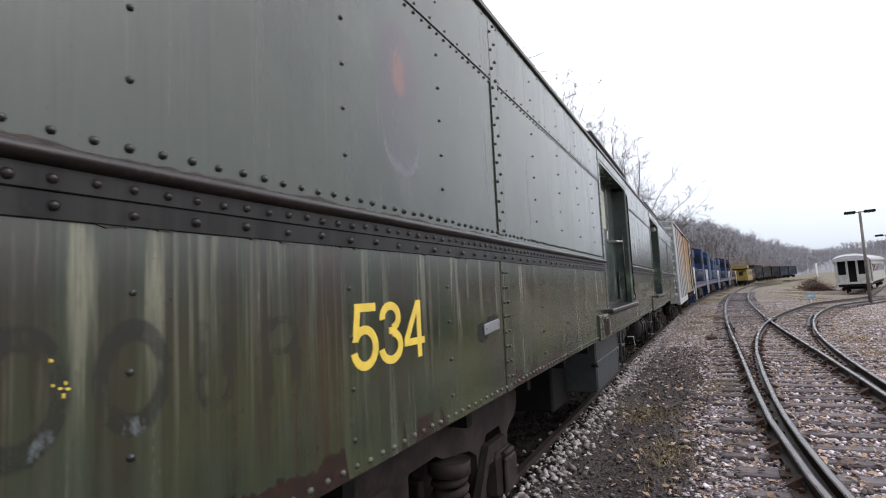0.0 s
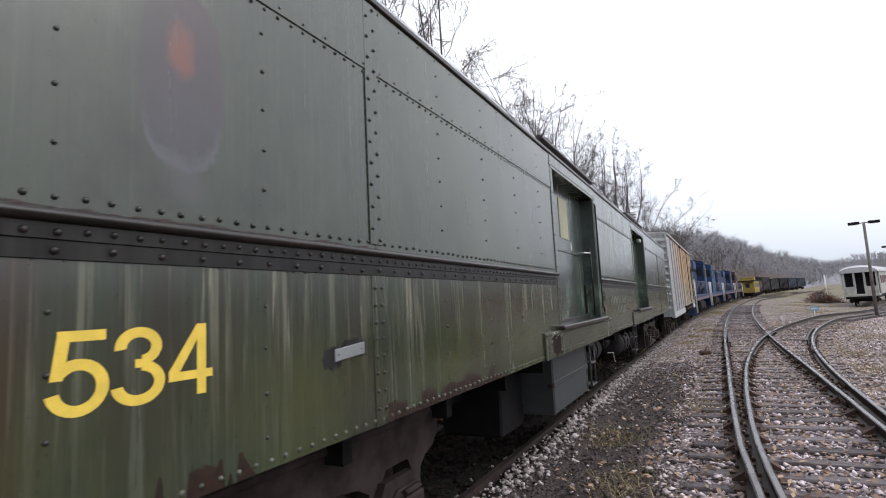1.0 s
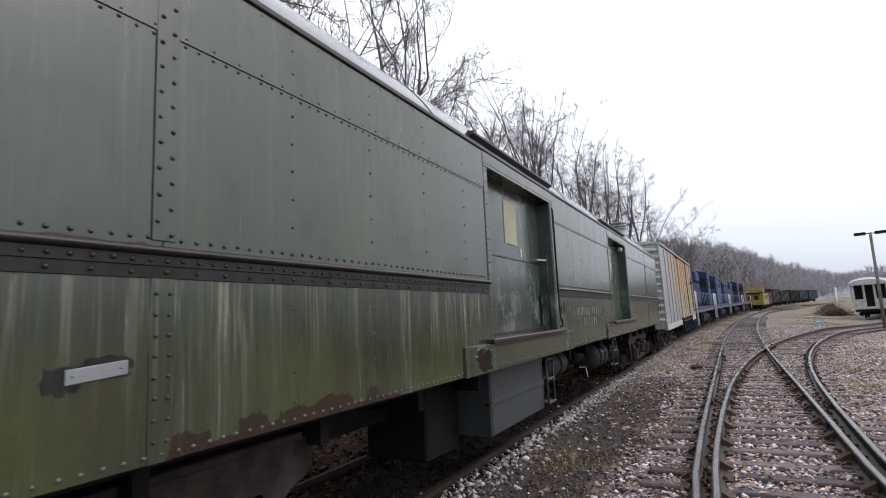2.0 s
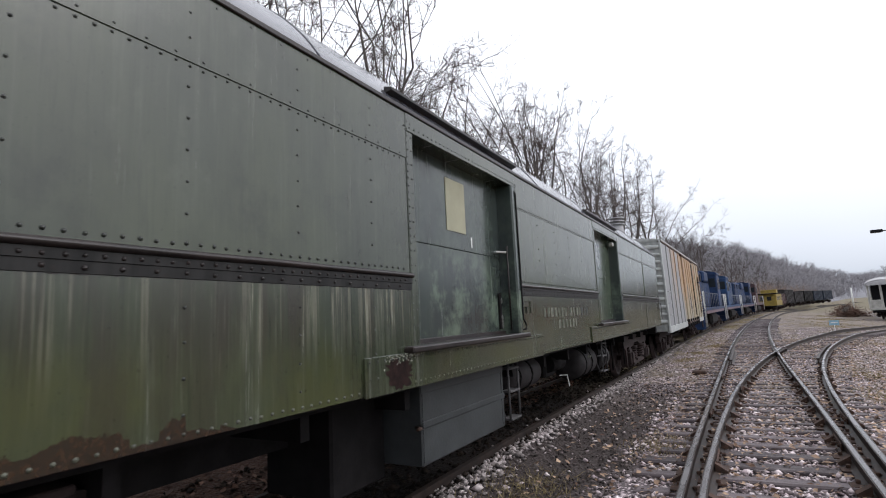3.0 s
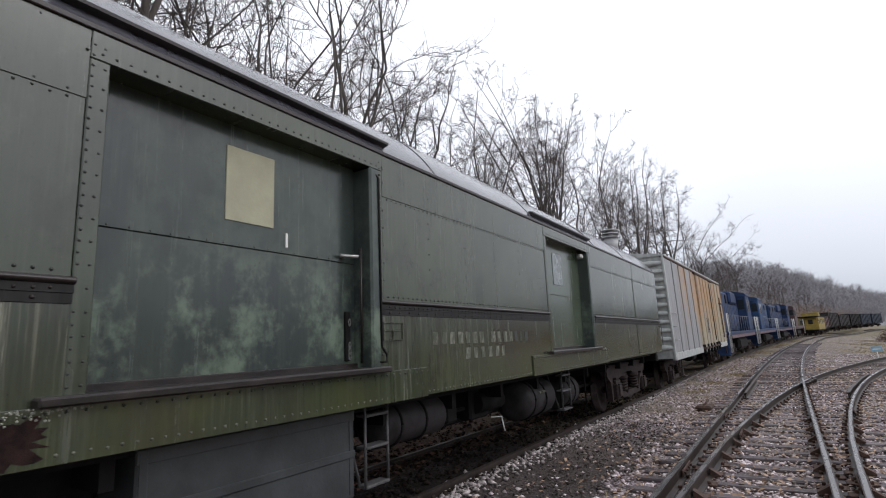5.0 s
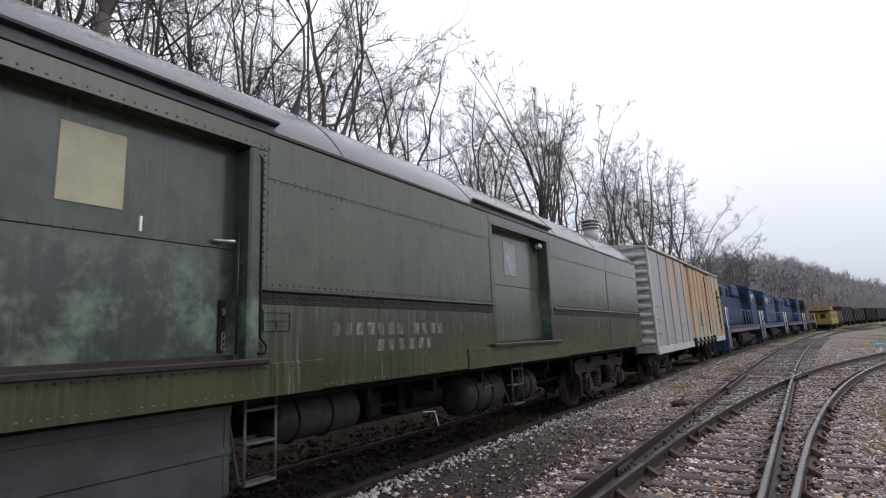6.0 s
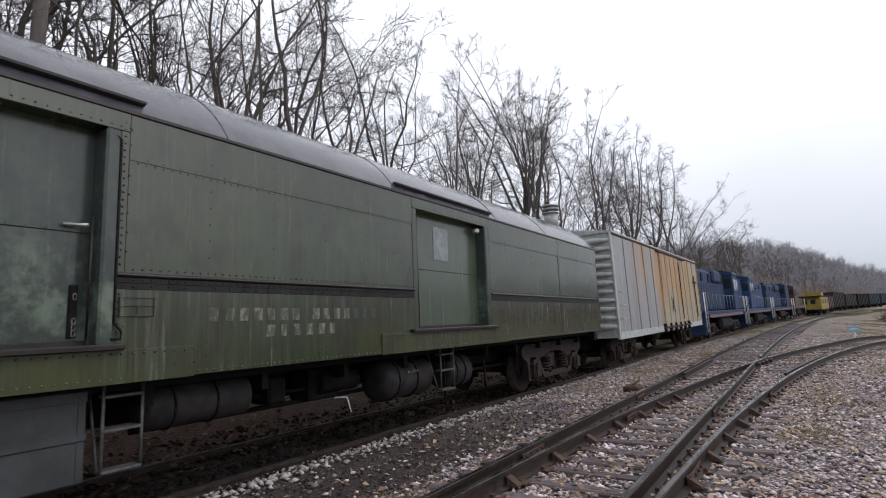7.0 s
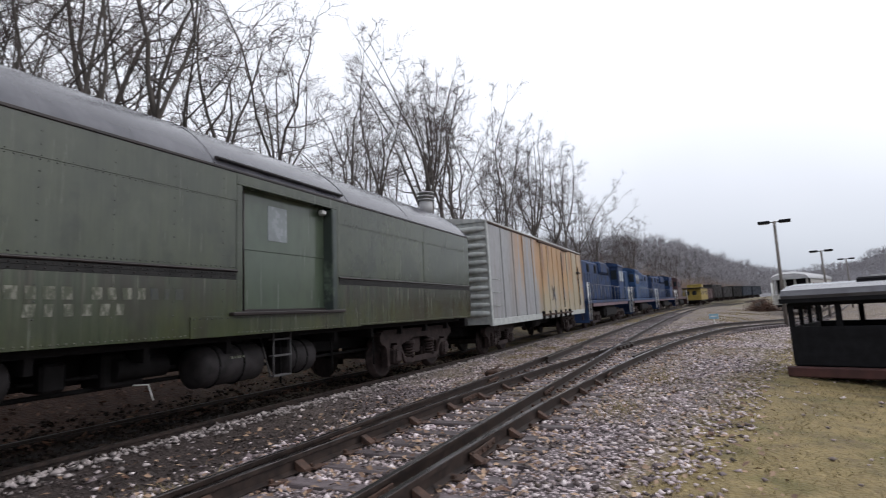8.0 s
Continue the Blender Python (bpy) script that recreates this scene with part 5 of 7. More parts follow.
g = Geo()
for q in range(6):
    a, z = 0.466 + rng.gauss(0, 0.012), 1.695 + rng.gauss(0, 0.018)
    blob(g, SX - 0.0015, a, a + rng.uniform(0.004, 0.011), z, z + rng.uniform(0.004, 0.011), 8, q + 200, 0.5)
part("paint_flecks", g, M_YELLOW, car, "scraps of yellow paint", "stuff")


# ---- silver boxcar ----
BX0, BX1 = 22.15, 36.3
BL = BX1 - BX0
bz = rail_z(28)
box_car = thing("boxcar", pose(TRAIN_X - 0.02, BX0, bz, 0, 0, heading(27)), "silver steel boxcar with orange-brown faded paint and ribbed ends", "railway car")
FL, EV, BW = 1.00, 4.06, 1.50
part("body_core", Geo().box(-BW, BW - 0.02, 0.06, BL - 0.06, FL, EV), M_BOXEND, box_car)
npan = 12
for q in range(npan):
    a, b = BL * q / npan, BL * (q + 1) / npan
    if 5 <= q <= 7:
        continue
    part("side_panel", Geo().box(BW - 0.02, BW + 0.012, a + 0.012, b - 0.012, FL + 0.12, EV - 0.06, 0.008), M_SILVER, box_car)
    part("panel_post", Geo().box(BW - 0.02, BW + 0.040, b - 0.04, b + 0.04, FL + 0.1, EV - 0.05, 0.008), M_SILVER, box_car)
da, db = BL * 5 / npan, BL * 8 / npan
dr = part("sliding_door", Geo().box(BW - 0.02, BW + 0.06, da, db, FL + 0.08, EV - 0.10, 0.012), M_SILVER, box_car, "rust-streaked sliding boxcar door")
for q in range(1, 4):
    yy = da + (db - da) * q / 4
    part("door_rib", Geo().box(BW + 0.05, BW + 0.085, yy - 0.04, yy + 0.04, FL + 0.15, EV - 0.18, 0.01), M_SILVER, dr)
for zz in (FL + 0.05, EV - 0.09):
    part("door_track", Geo().box(BW - 0.02, BW + 0.10, da - 0.4, db + 1.4, zz - 0.04, zz + 0.04, 0.01), M_RUST, box_car)
g = Geo()
for s1 in (-1, 1):
    g.prism([(da + 1.5 - s1 * 0.3, FL + 0.62), (da + 1.5 - s1 * 0.22, FL + 0.62), (da + 1.5 + s1 * 0.3, FL + 1.22), (da + 1.5 + s1 * 0.22, FL + 1.22)], BW + 0.086, BW + 0.09)
part("painted_cross", g, M_UNDER, dr, "dark painted cross on the door")
for yy in np.arange(da - 0.3, db + 1.5, 0.95):
    part("door_bracket", Geo().box(BW, BW + 0.12, float(yy) - 0.07, float(yy) + 0.07, FL - 0.14, FL + 0.2, 0.02), M_UNDER, box_car)
part("lock_bar", Geo().tube([(BW + 0.11, db - 0.25, FL + 0.3), (BW + 0.11, db - 0.25, EV - 0.3)], 0.02, 6), M_UNDER, dr)
part("door_post", Geo().box(BW, BW + 0.07, BL - 1.15, BL - 1.05, FL + 0.35, EV - 0.75, 0.01), M_UNDER, box_car, "dark hand-brake post")
part("cross_bar", Geo().box(BW + 0.05, BW + 0.09, BL - 1.6, BL - 0.6, EV - 1.10, EV - 1.02, 0.01), M_UNDER, box_car)
part("side_sill", Geo().box(BW - 0.1, BW + 0.03, 0, BL, FL - 0.10, FL + 0.12, 0.012), M_BOXEND, box_car)
part("top_chord", Geo().box(BW - 0.1, BW + 0.045, 0, BL, EV - 0.06, EV + 0.03, 0.012), M_RUST, box_car)
g = Geo()
pr = [(-BW - 0.05, EV), (BW + 0.05, EV), (BW + 0.05, EV + 0.04), (0, EV + 0.26), (-BW - 0.05, EV + 0.04)]
vs = [(x, y, z) for y in (-0.04, BL + 0.04) for x, z in pr]
g.add(vs, [(0, 1, 2, 3, 4), (9, 8, 7, 6, 5), (1, 6, 7, 2), (2, 7, 8, 3), (3, 8, 9, 4), (0, 5, 6, 1), (4, 9, 5, 0)])
part("roof", g, M_BOXEND, box_car, "weathered silver peaked roof")
for q in range(15):
    yy = 0.3 + q * (BL - 0.6) / 14
    part("roof_rib", Geo().tube([(BW + 0.04, yy, EV + 0.05), (0, yy, EV + 0.275), (-BW - 0.04, yy, EV + 0.05)], 0.03, 5), M_BOXEND, box_car)
for yy, s in ((0.0, -1), (BL, 1)):
    part("end_sheet", Geo().box(-BW, BW, min(yy, yy - s * 0.06), max(yy, yy - s * 0.06), FL - 0.05, EV, 0.01), M_BOXEND, box_car)
    nr = 11
    for q in range(nr):
        z = FL + 0.28 + q * (EV - FL - 0.5) / (nr - 1)
        fat = 0.085 if q % 5 else 0.10
        g = Geo()
        pts = [(-BW + 0.03, yy, z), (-BW + 0.35, yy + s * 0.015, z), (0, yy + s * 0.02, z), (BW - 0.35, yy + s * 0.015, z), (BW - 0.03, yy, z)]
        g.tube(pts, [0.015, fat, fat, fat, 0.05], 10)
        part("end_rib", g, M_BOXEND, box_car)
    for s2 in (-1, 1):
        part("corner_post", Geo().box(min(s2 * BW, s2 * (BW + 0.02)) - 0.05, max(s2 * BW, s2 * (BW + 0.02)) + 0.0, yy - 0.06, yy + 0.06, FL - 0.1, EV, 0.015), M_BOXEND, box_car)
    part("coupler", Geo().box(-0.12, 0.12, min(yy, yy + s * 0.7), max(yy, yy + s * 0.7), 0.74, 0.98, 0.04), M_TRUCK, box_car)
    for zz in (1.5, 1.9, 2.3):
        part("grab_iron", Geo().tube([(BW, yy - s * 0.15, zz), (BW + 0.07, yy - s * 0.15, zz), (BW + 0.07, yy - s * 0.6, zz), (BW, yy - s * 0.6, zz)], 0.012, 5), M_BOXEND, box_car)
    part("stirrup_step", Geo().tube([(BW - 0.03, yy - s * 0.12, FL - 0.05), (BW - 0.03, yy - s * 0.12, 0.55), (BW - 0.03, yy - s * 0.55, 0.55), (BW - 0.03, yy - s * 0.55, FL - 0.05)], 0.02, 5), M_TRUCK, box_car)
part("underframe", Geo().box(-0.4, 0.4, 0.1, BL - 0.1, 0.62, FL), M_UNDER, box_car)
part("brake_tank", Geo().tube([(0.9, 5.6, 0.75), (0.9, 6.8, 0.75)], 0.17, 12), M_UNDER, box_car)
add_truck(box_car, 1.85, 0.0, 0.86, 0.42, True, 0.98)
add_truck(box_car, BL - 1.85, 0.0, 0.86, 0.42, True, 0.98)


# ---- locomotives ----
def locomotive(y0, L, paint, cab_at, stripe, label, flip=False):
    """A road switcher: hoods, cab, walkway with railings, fuel tank and trucks."""
    yc = y0 + L / 2
    z0 = rail_z(yc)
    lo = thing("locomotive", pose(TRAIN_X + bend(yc), yc, z0, 0, 0, heading(yc) + (180 if flip else 0)), label, "locomotive", "row of blue locomotives")
    h = L / 2
    HW = 0.88
    part("deck", Geo().box(-1.5, 1.5, -h, h, 1.42, 1.60, 0.02), paint, lo)
    part("skirt", Geo().box(-1.48, 1.48, -h + 1.4, h - 1.4, 1.22, 1.43, 0.02), stripe, lo, "faded pink-red sill stripe")
    for s in (-1, 1):
        part("pilot", Geo().box(-1.45, 1.45, min(s * h, s * (h - 0.12)), max(s * h, s * (h - 0.12)), 0.35, 1.45, 0.03), paint, lo)
        part("coupler", Geo().box(-0.14, 0.14, min(s * h, s * (h + 0.45)), max(s * h, s * (h + 0.45)), 0.78, 1.05, 0.04), M_TRUCK, lo)
        for sx in (-1, 1):
            for q in range(3):
                x0, x1 = sorted((sx * 1.05, sx * 1.5))
                g = Geo().box(x0, x1, min(s * (h - 0.15), s * (h - 0.6)), max(s * (h - 0.15), s * (h - 0.6)), 0.45 + q * 0.32, 0.48 + q * 0.32)
                part("step", g, paint, lo)
    c0, c1 = -h + cab_at, -h + cab_at + 2.3
    part("short_hood", Geo().box(-HW, HW, -h + 1.1, c0, 1.6, 4.1, 0.12), paint, lo)
    hood = part("long_hood", Geo().box(-HW, HW, c1, h - 0.9, 1.6, 4.1, 0.10), paint, lo)
    nd = int((h - 0.9 - c1) / 0.75)
    for q in range(nd):
        a = c1 + 0.15 + q * 0.75
        for sx in (-1, 1):
            x0, x1 = sorted((sx * HW, sx * (HW + 0.025)))
            d = part("access_door", Geo().box(x0, x1, a, a + 0.66, 1.75, 3.3, 0.01), paint, hood)
            if q % 3 == 1:
                part("louvre", Geo().box(*sorted((sx * (HW + 0.01), sx * (HW + 0.05))), a + 0.05, a + 0.6, 3.4, 3.9, 0.01), M_BLACK, hood)
    cab = part("cab", Geo().box(-1.48, 1.48, c0, c1, 1.6, 4.12, 0.06), paint, lo)
    g = Geo()
    pr = [(-1.55, 4.08), (1.55, 4.08), (1.45, 4.25), (0.8, 4.42), (-0.8, 4.42), (-1.45, 4.25)]
    n = len(pr)
    g.add([(x, y, z) for y in (c0 - 0.1, c1 + 0.1) for x, z in pr], [tuple(range(n)), tuple(range(n, 2 * n))[::-1]] + [(i, i + n, (i + 1) % n + n, (i + 1) % n) for i in range(n)])
    part("cab_roof", g, paint, cab)
    for sx in (-1, 1):
        for a, b in ((c0 + 0.25, c0 + 1.0), (c0 + 1.2, c1 - 0.3)):
            x0, x1 = sorted((sx * 1.47, sx * 1.50))
            part("window", Geo().box(x0, x1, a, b, 2.95, 3.75, 0.01), M_GLASS, cab)
    for yy, s in ((c0, -1), (c1, 1)):
        for xa in (-1.35, 0.95):
            part("window", Geo().box(xa, xa + 0.42, min(yy, yy + s * 0.02), max(yy, yy + s * 0.02), 3.1, 3.8, 0.005), M_GLASS, cab)
    for q in range(3):
        yy = c1 + 1.6 + q * 1.9
        part("roof_fan", Geo().tube([(0, yy, 4.05), (0, yy, 4.32)], 0.55, 18), paint, lo)
    part("exhaust_stack", Geo().box(-0.25, 0.25, c1 + 6.6, c1 + 7.3, 4.0, 4.4, 0.04), M_BLACK, lo)
    part("dynamic_blister", Geo().box(-HW - 0.2, HW + 0.2, c1 + 2.2, c1 + 4.8, 3.4, 4.22, 0.12), paint, lo)
    part("number_box", Geo().box(-0.75, 0.75, -h + 1.02, -h + 1.14, 3.75, 4.05, 0.02), M_WHITE, lo, "pale blank indicator box")
    for sx in (-1, 1):
        g = Geo()
        n = 12
        for q in range(n + 1):
            yy = -h + 0.5 + (L - 1.0) * q / n
            g.tube([(sx * 1.44, yy, 1.6), (sx * 1.44, yy, 2.55)], 0.018, 4)
        g.tube([(sx * 1.44, -h + 0.5, 2.55), (sx * 1.44, h - 0.5, 2.55)], 0.018, 5)
        part("handrail", g, M_RAILGREY, lo, "pale steel walkway railing")
        for s in (-1, 1):
            part("corner_rail", Geo().tube([(sx * 1.5, s * (h - 0.65), 0.5), (sx * 1.5, s * (h - 0.65), 2.6), (sx * 1.5, s * (h - 0.1), 2.6), (sx * 1.5, s * (h - 0.1), 0.5)], 0.028, 5), M_WHITE, lo, "white corner grab rail")
    part("fuel_tank", Geo().box(-1.35, 1.35, -2.0, 2.2, 0.42, 1.2, 0.18), M_UNDER, lo)
    part("flank_stripe", Geo().box(HW - 0.01, HW + 0.034, c1 + 0.9, h - 2.4, 2.72, 2.80), M_DULLBLUE, lo)
    add_truck(lo, -h + 3.3, 0.0, 1.25, 0.5, True, 1.02)
    add_truck(lo, h - 3.3, 0.0, 1.25, 0.5, True, 1.02)
    return lo


locomotive(37.6, 16.4, M_BLUE, 2.6, M_PINK, "faded dark blue diesel locomotive with white grab rails", True)
locomotive(54.8, 16.4, M_BLUE2, 3.0, M_PINK, "pale faded blue diesel locomotive on the siding")
locomotive(72.0, 16.4, M_BLUE, 2.6, M_PINK, "dark blue diesel locomotive behind two others", True)
locomotive(89.2, 11.5, M_MAROON, 2.2, M_MAROON, "short dark maroon switcher locomotive at the row's end")


# ---- yellow caboose and far freight cars ----
yc = 114.0
cz = rail_z(yc)
cab = thing("caboose", pose(TRAIN_X + bend(yc) + 1.0, yc, cz - 0.1, 0, 0, heading(yc)), "faded yellow caboose with dark windows", "railway car")
part("body", Geo().box(-1.45, 1.45, -4.2, 4.2, 0.95, 2.95, 0.04), M_CABOOSE, cab)
part("roof", Geo().box(-1.6, 1.6, -5.0, 5.0, 2.95, 3.12, 0.06), M_BLACK, cab)
part("cupola", Geo().box(-1.2, 1.2, -0.6, 1.6, 3.1, 3.75, 0.04), M_CABOOSE, cab)
for a in (-3.4, -1.4, 0.6, 2.6):
    part("window", Geo().box(1.44, 1.47, a, a + 0.75, 1.85, 2.55, 0.01), M_GLASS, cab)
for a in (-0.75, 0.35):
    part("window", Geo().box(a - 0.3, a + 0.35, -4.22, -4.19, 1.85, 2.55, 0.01), M_GLASS, cab)
part("platform", Geo().box(-1.4, 1.4, -5.0, 5.0, 0.75, 0.95, 0.02), M_UNDER, cab)
for sx in (-1, 1):
    for s in (-1, 1):
        part("end_rail", Geo().tube([(sx * 1.35, s * 4.95, 0.9), (sx * 1.35, s * 4.95, 2.95)], 0.03, 5), M_CABOOSE, cab)
add_truck(cab, -3.0, 0.0, 0.85, 0.42, False, 0.98)
add_truck(cab, 3.0, 0.0, 0.85, 0.42, False, 0.98)


def far_freight(yc, L, top, paint, label):
    z0 = rail_z(yc)
    fc = thing("freight_car", pose(TRAIN_X + bend(yc), yc, z0, 0, 0, heading(yc)), label, "railway car", "far freight cars")
    part("body", Geo().box(-1.5, 1.5, -L / 2, L / 2, 0.95, top, 0.05), paint, fc)
    for q in range(8):
        yy = -L / 2 + 0.1 + (L - 0.2) * q / 7
        part("side_rib", Geo().box(1.48, 1.58, yy - 0.06, yy + 0.06, 0.95, top, 0.01), paint, fc)
    part("top_edge", Geo().box(-1.56, 1.56, -L / 2, L / 2, top - 0.03, top + 0.1, 0.02), M_BLACK, fc)
    part("underframe", Geo().box(-0.4, 0.4, -L / 2, L / 2, 0.6, 0.96), M_UNDER, fc)
    add_truck(fc, -L / 2 + 1.9, 0.0, 0.85, 0.42, False, 0.98)
    add_truck(fc, L / 2 - 1.9, 0.0, 0.85, 0.42, False, 0.98)


far_freight(127.5, 13.0, 3.0, M_MAROON, "dark maroon freight car far down the siding")
far_freight(139.0, 13.0, 3.7, M_TANK, "black and grey freight car far down the siding")
far_freight(153.5, 13.0, 3.3, M_TANK, "dark grey freight car far down the siding")
far_freight(168.0, 13.0, 3.5, M_UNDER, "black hopper car far down the siding")
far_freight(182.5, 13.0, 3.5, M_DULLDARK, "dull slate-blue freight car far down the siding")
far_freight(197.0, 13.0, 3.5, M_DULLDARK, "dull slate-blue freight car far down the siding")

# ---- observation car on the diverging track ----
ob_z = ground_z(12.2, 66) + 0.05
obs = thing("observation_car", pose(13.2, 68.0, ob_z, 0, 0, -16), "cream observation coach with an open rear platform", "railway car")
part("body", Geo().box(-1.5, 1.5, 2.2, 22, 1.1, 3.45, 0.04), M_CREAM, obs)
g = Geo()
pr = [(1.62 * math.cos(t), 3.45 + 0.72 * math.sin(t) ** 0.8 if 0 < t < math.pi else 3.42) for t in np.linspace(0, math.pi, 17)]
n = len(pr)
g.add([(x, y, z) for y in (-0.15, 0.35, 22.1) for x, z in [(px * (0.97 if y < 0 else 1), 3.42 + (pz - 3.42) * (0.72 if y < 0 else 1)) for px, pz in pr]],
      [(i * n + j, i * n + j + 1, (i + 1) * n + j + 1, (i + 1) * n + j) for i in range(2) for j in range(n - 1)], True)
g.f += [tuple(range(n)), tuple(range(2 * n, 3 * n))[::-1]]
g.s += [False, False]
part("roof", g, M_SKIRT, obs, "pale grey rounded roof")
part("platform", Geo().box(-1.45, 1.45, 0, 2.2, 1.0, 1.2, 0.02), M_CREAM, obs)
part("rear_wall", Geo().box(-1.4, 1.4, 2.15, 2.25, 1.2, 3.45), M_BLACK, obs)
for x in (-1.4, -0.42, 0.42, 1.4):
    part("post", Geo().box(x - 0.09, x + 0.09, 0.05, 0.2, 1.2, 3.45, 0.02), M_CREAM, obs)
for a, b in ((-1.4, -0.42), (0.42, 1.4)):
    part("platform_rail", Geo().box(a, b, 0.08, 0.16, 1.2, 2.0, 0.01), M_CREAM, obs)
for q in range(9):
    part("window", Geo().box(1.49, 1.52, 3.0 + q * 2.1, 4.4 + q * 2.1, 2.2, 3.0, 0.01), M_GLASS, obs)
    part("window", Geo().box(-1.52, -1.49, 3.0 + q * 2.1, 4.4 + q * 2.1, 2.2, 3.0, 0.01), M_GLASS, obs)
part("underframe", Geo().box(-1.3, 1.3, 0.1, 21.8, 0.75, 1.1, 0.03), M_UNDER, obs)
add_truck(obs, 3.0, 0.05, 1.2, 0.45, False)
add_truck(obs, 19.0, 0.05, 1.2, 0.45, False)

# ---- black shelter body standing on the grass ----
hx, hy = 5.89, 19.0
hz = ground_z(hx, hy) + 0.01
hut = thing("cabin", pose(hx, hy, hz, 0, 0, -22), "black wooden cabin body with see-through windows and pale rounded roof", "cabin")
W, D, HH = 5.2, 2.2, 1.46
for name, x0, x1, y0, y1 in (("front_wall", 0, W, 0, 0.06), ("back_wall", 0, W, D - 0.06, D), ("side_wall", 0, 0.06, 0.06, D - 0.06), ("side_wall", W - 0.06, W, 0.06, D - 0.06)):
    wl_ob = part(name, Geo().box(x0, x1, y0, y1, 0.22, 0.92, 0.006), M_BLACK, hut, "black panelled lower wall")
    n = 7 if x1 - x0 > 1 else 3
    for q in range(n + 1):
        if x1 - x0 > 1:
            xx = x0 + (x1 - x0 - 0.09) * q / n
            b = (xx, xx + 0.09, y0, y1)
        else:
            yy = y0 + (y1 - y0 - 0.09) * q / n
            b = (x0, x1, yy, yy + 0.09)
        part("window_post", Geo().box(*b, 0.92, HH, 0.006), M_BLACK, wl_ob)
    part("top_beam", Geo().box(x0, x1, y0, y1, HH - 0.16, HH, 0.006), M_BLACK, wl_ob)
g = Geo()
pr = [(-0.16, HH - 0.03), (-0.19, HH + 0.04), (-0.10, HH + 0.14), (0.35, HH + 0.22), (D / 2, HH + 0.26), (D - 0.35, HH + 0.22), (D + 0.10, HH + 0.14), (D + 0.19, HH + 0.04), (D + 0.16, HH - 0.03)]
n = len(pr)
g.add([(x, y, z) for x in (-0.05, W + 0.22) for y, z in pr], [tuple(range(n))[::-1], tuple(range(n, 2 * n))] + [(i, (i + 1) % n, (i + 1) % n + n, i + n) for i in range(n)])
part("roof", g, M_ROOF, hut, "pale grey rounded canvas roof")
part("eave_trim", Geo().box(-0.09, W + 0.2, -0.17, -0.10, HH - 0.10, HH - 0.01, 0.01), M_BLACK, hut)
part("roof_hatch", Geo().box(1.0, 1.6, 0.6, 1.1, HH + 0.2, HH + 0.31, 0.03), M_BLACK, hut)
part("base_beam", Geo().box(-0.1, W, -0.12, 0.10, 0.02, 0.20, 0.02), M_REDBEAM, hut, "red-brown timber base beam")
part("base_beam", Geo().box(-0.1, W, D - 0.2, D, 0.02, 0.22, 0.02), M_REDBEAM, hut)
part("floor", Geo().box(0.02, W - 0.02, 0.04, D - 0.04, 0.18, 0.24), M_BLACK, hut)
for q, x in enumerate((1.2, 2.6, 3.9)):
    part("bench", Geo().box(x, x + 0.5, 0.4, 1.8, 0.24, 0.72, 0.03), M_UNDER, hut)


# ---- lamp posts ----
def lamp_post(x, y, h, lean):
    z = ground_z(x, y)
    lp = thing("street_lamp", pose(x, y, z, 0, lean, -8), "tall twin-headed lot lamp on a weathered grey pole", "lamp", "lot lamps")
    part("pole", Geo().tube([(0, 0, -0.1), (0, 0, h)], [0.105, 0.075], 10), M_POST, lp)
    part("cross_arm", Geo().tube([(-0.55, 0, h - 0.05), (0.55, 0, h - 0.05)], 0.035, 6), M_POST, lp)
    for s in (-1, 1):
        a, b = sorted((s * 0.22, s * 0.82))
        hd = part("lamp_head", Geo().box(a, b, -0.17, 0.17, h - 0.12, h + 0.05, 0.03), M_BLACK, lp, "dark box-shaped lamp head")
        part("lens", Geo().box(a + 0.08, b - 0.08, -0.12, 0.12, h - 0.135, h - 0.118), M_LENS, hd)


lamp_post(9.1, 43.0, 6.1, 0.5)
lamp_post(14.7, 61.0, 5.6, 0)
lamp_post(21.5, 84.0, 5.8, 0)

# small blue marker
sz = ground_z(5.3, 38.5)
sg = thing("track_marker", pose(5.3, 38.5, sz, 0, 0, -10), "small pale blue marker sign on a thin white post", "sign")
part("post", Geo().tube([(0, 0, -0.1), (0, 0, 0.62)], 0.022, 6), M_WHITE, sg)
part("sign_board", Geo().box(-0.22, 0.22, -0.03, -0.02, 0.44, 0.70, 0.004), M_SIGNBLUE, sg)
part("bar", Geo().box(-0.15, 0.15, -0.034, -0.031, 0.55, 0.60), M_WHITE, sg)

# switch stand between the routes
ss = thing("switch_stand", pose(-0.15, 19.3, ground_z(-0.15, 19.3)), "low rusty switch stand beside the rail", "switch stand")
part("casting", Geo().box(-0.18, 0.18, -0.25, 0.25, 0, 0.13, 0.04), M_RUST, ss)
part("lever", Geo().tube([(0, -0.1, 0.12), (0.05, 0.45, 0.2)], 0.025, 6), M_RUST, ss)

# brush pile, poles and red building by the far lot
for px, py, h in ((18, 120, 4), (24, 128, 4.5), (29, 150, 5)):
    pl = thing("utility_pole", pose(px, py, ground_z(px, py)), "thin pale pole in the far lot", "pole", "far poles")
    part("shaft", Geo().tube([(0, 0, 0), (0, 0, h)], 0.12, 6), M_WHITE, pl)
bld = thing("building", pose(31, 112, ground_z(31, 112), 0, 0, -14), "low red building with white windows beyond the lot", "building")
part("wall", Geo().box(0, 22, 0, 12, 0, 3.8, 0.05), M_BRICKRED, bld)
part("roof", Geo().box(-0.4, 22.4, -0.4, 12.4, 3.8, 4.2, 0.05), M_SKIRT, bld)
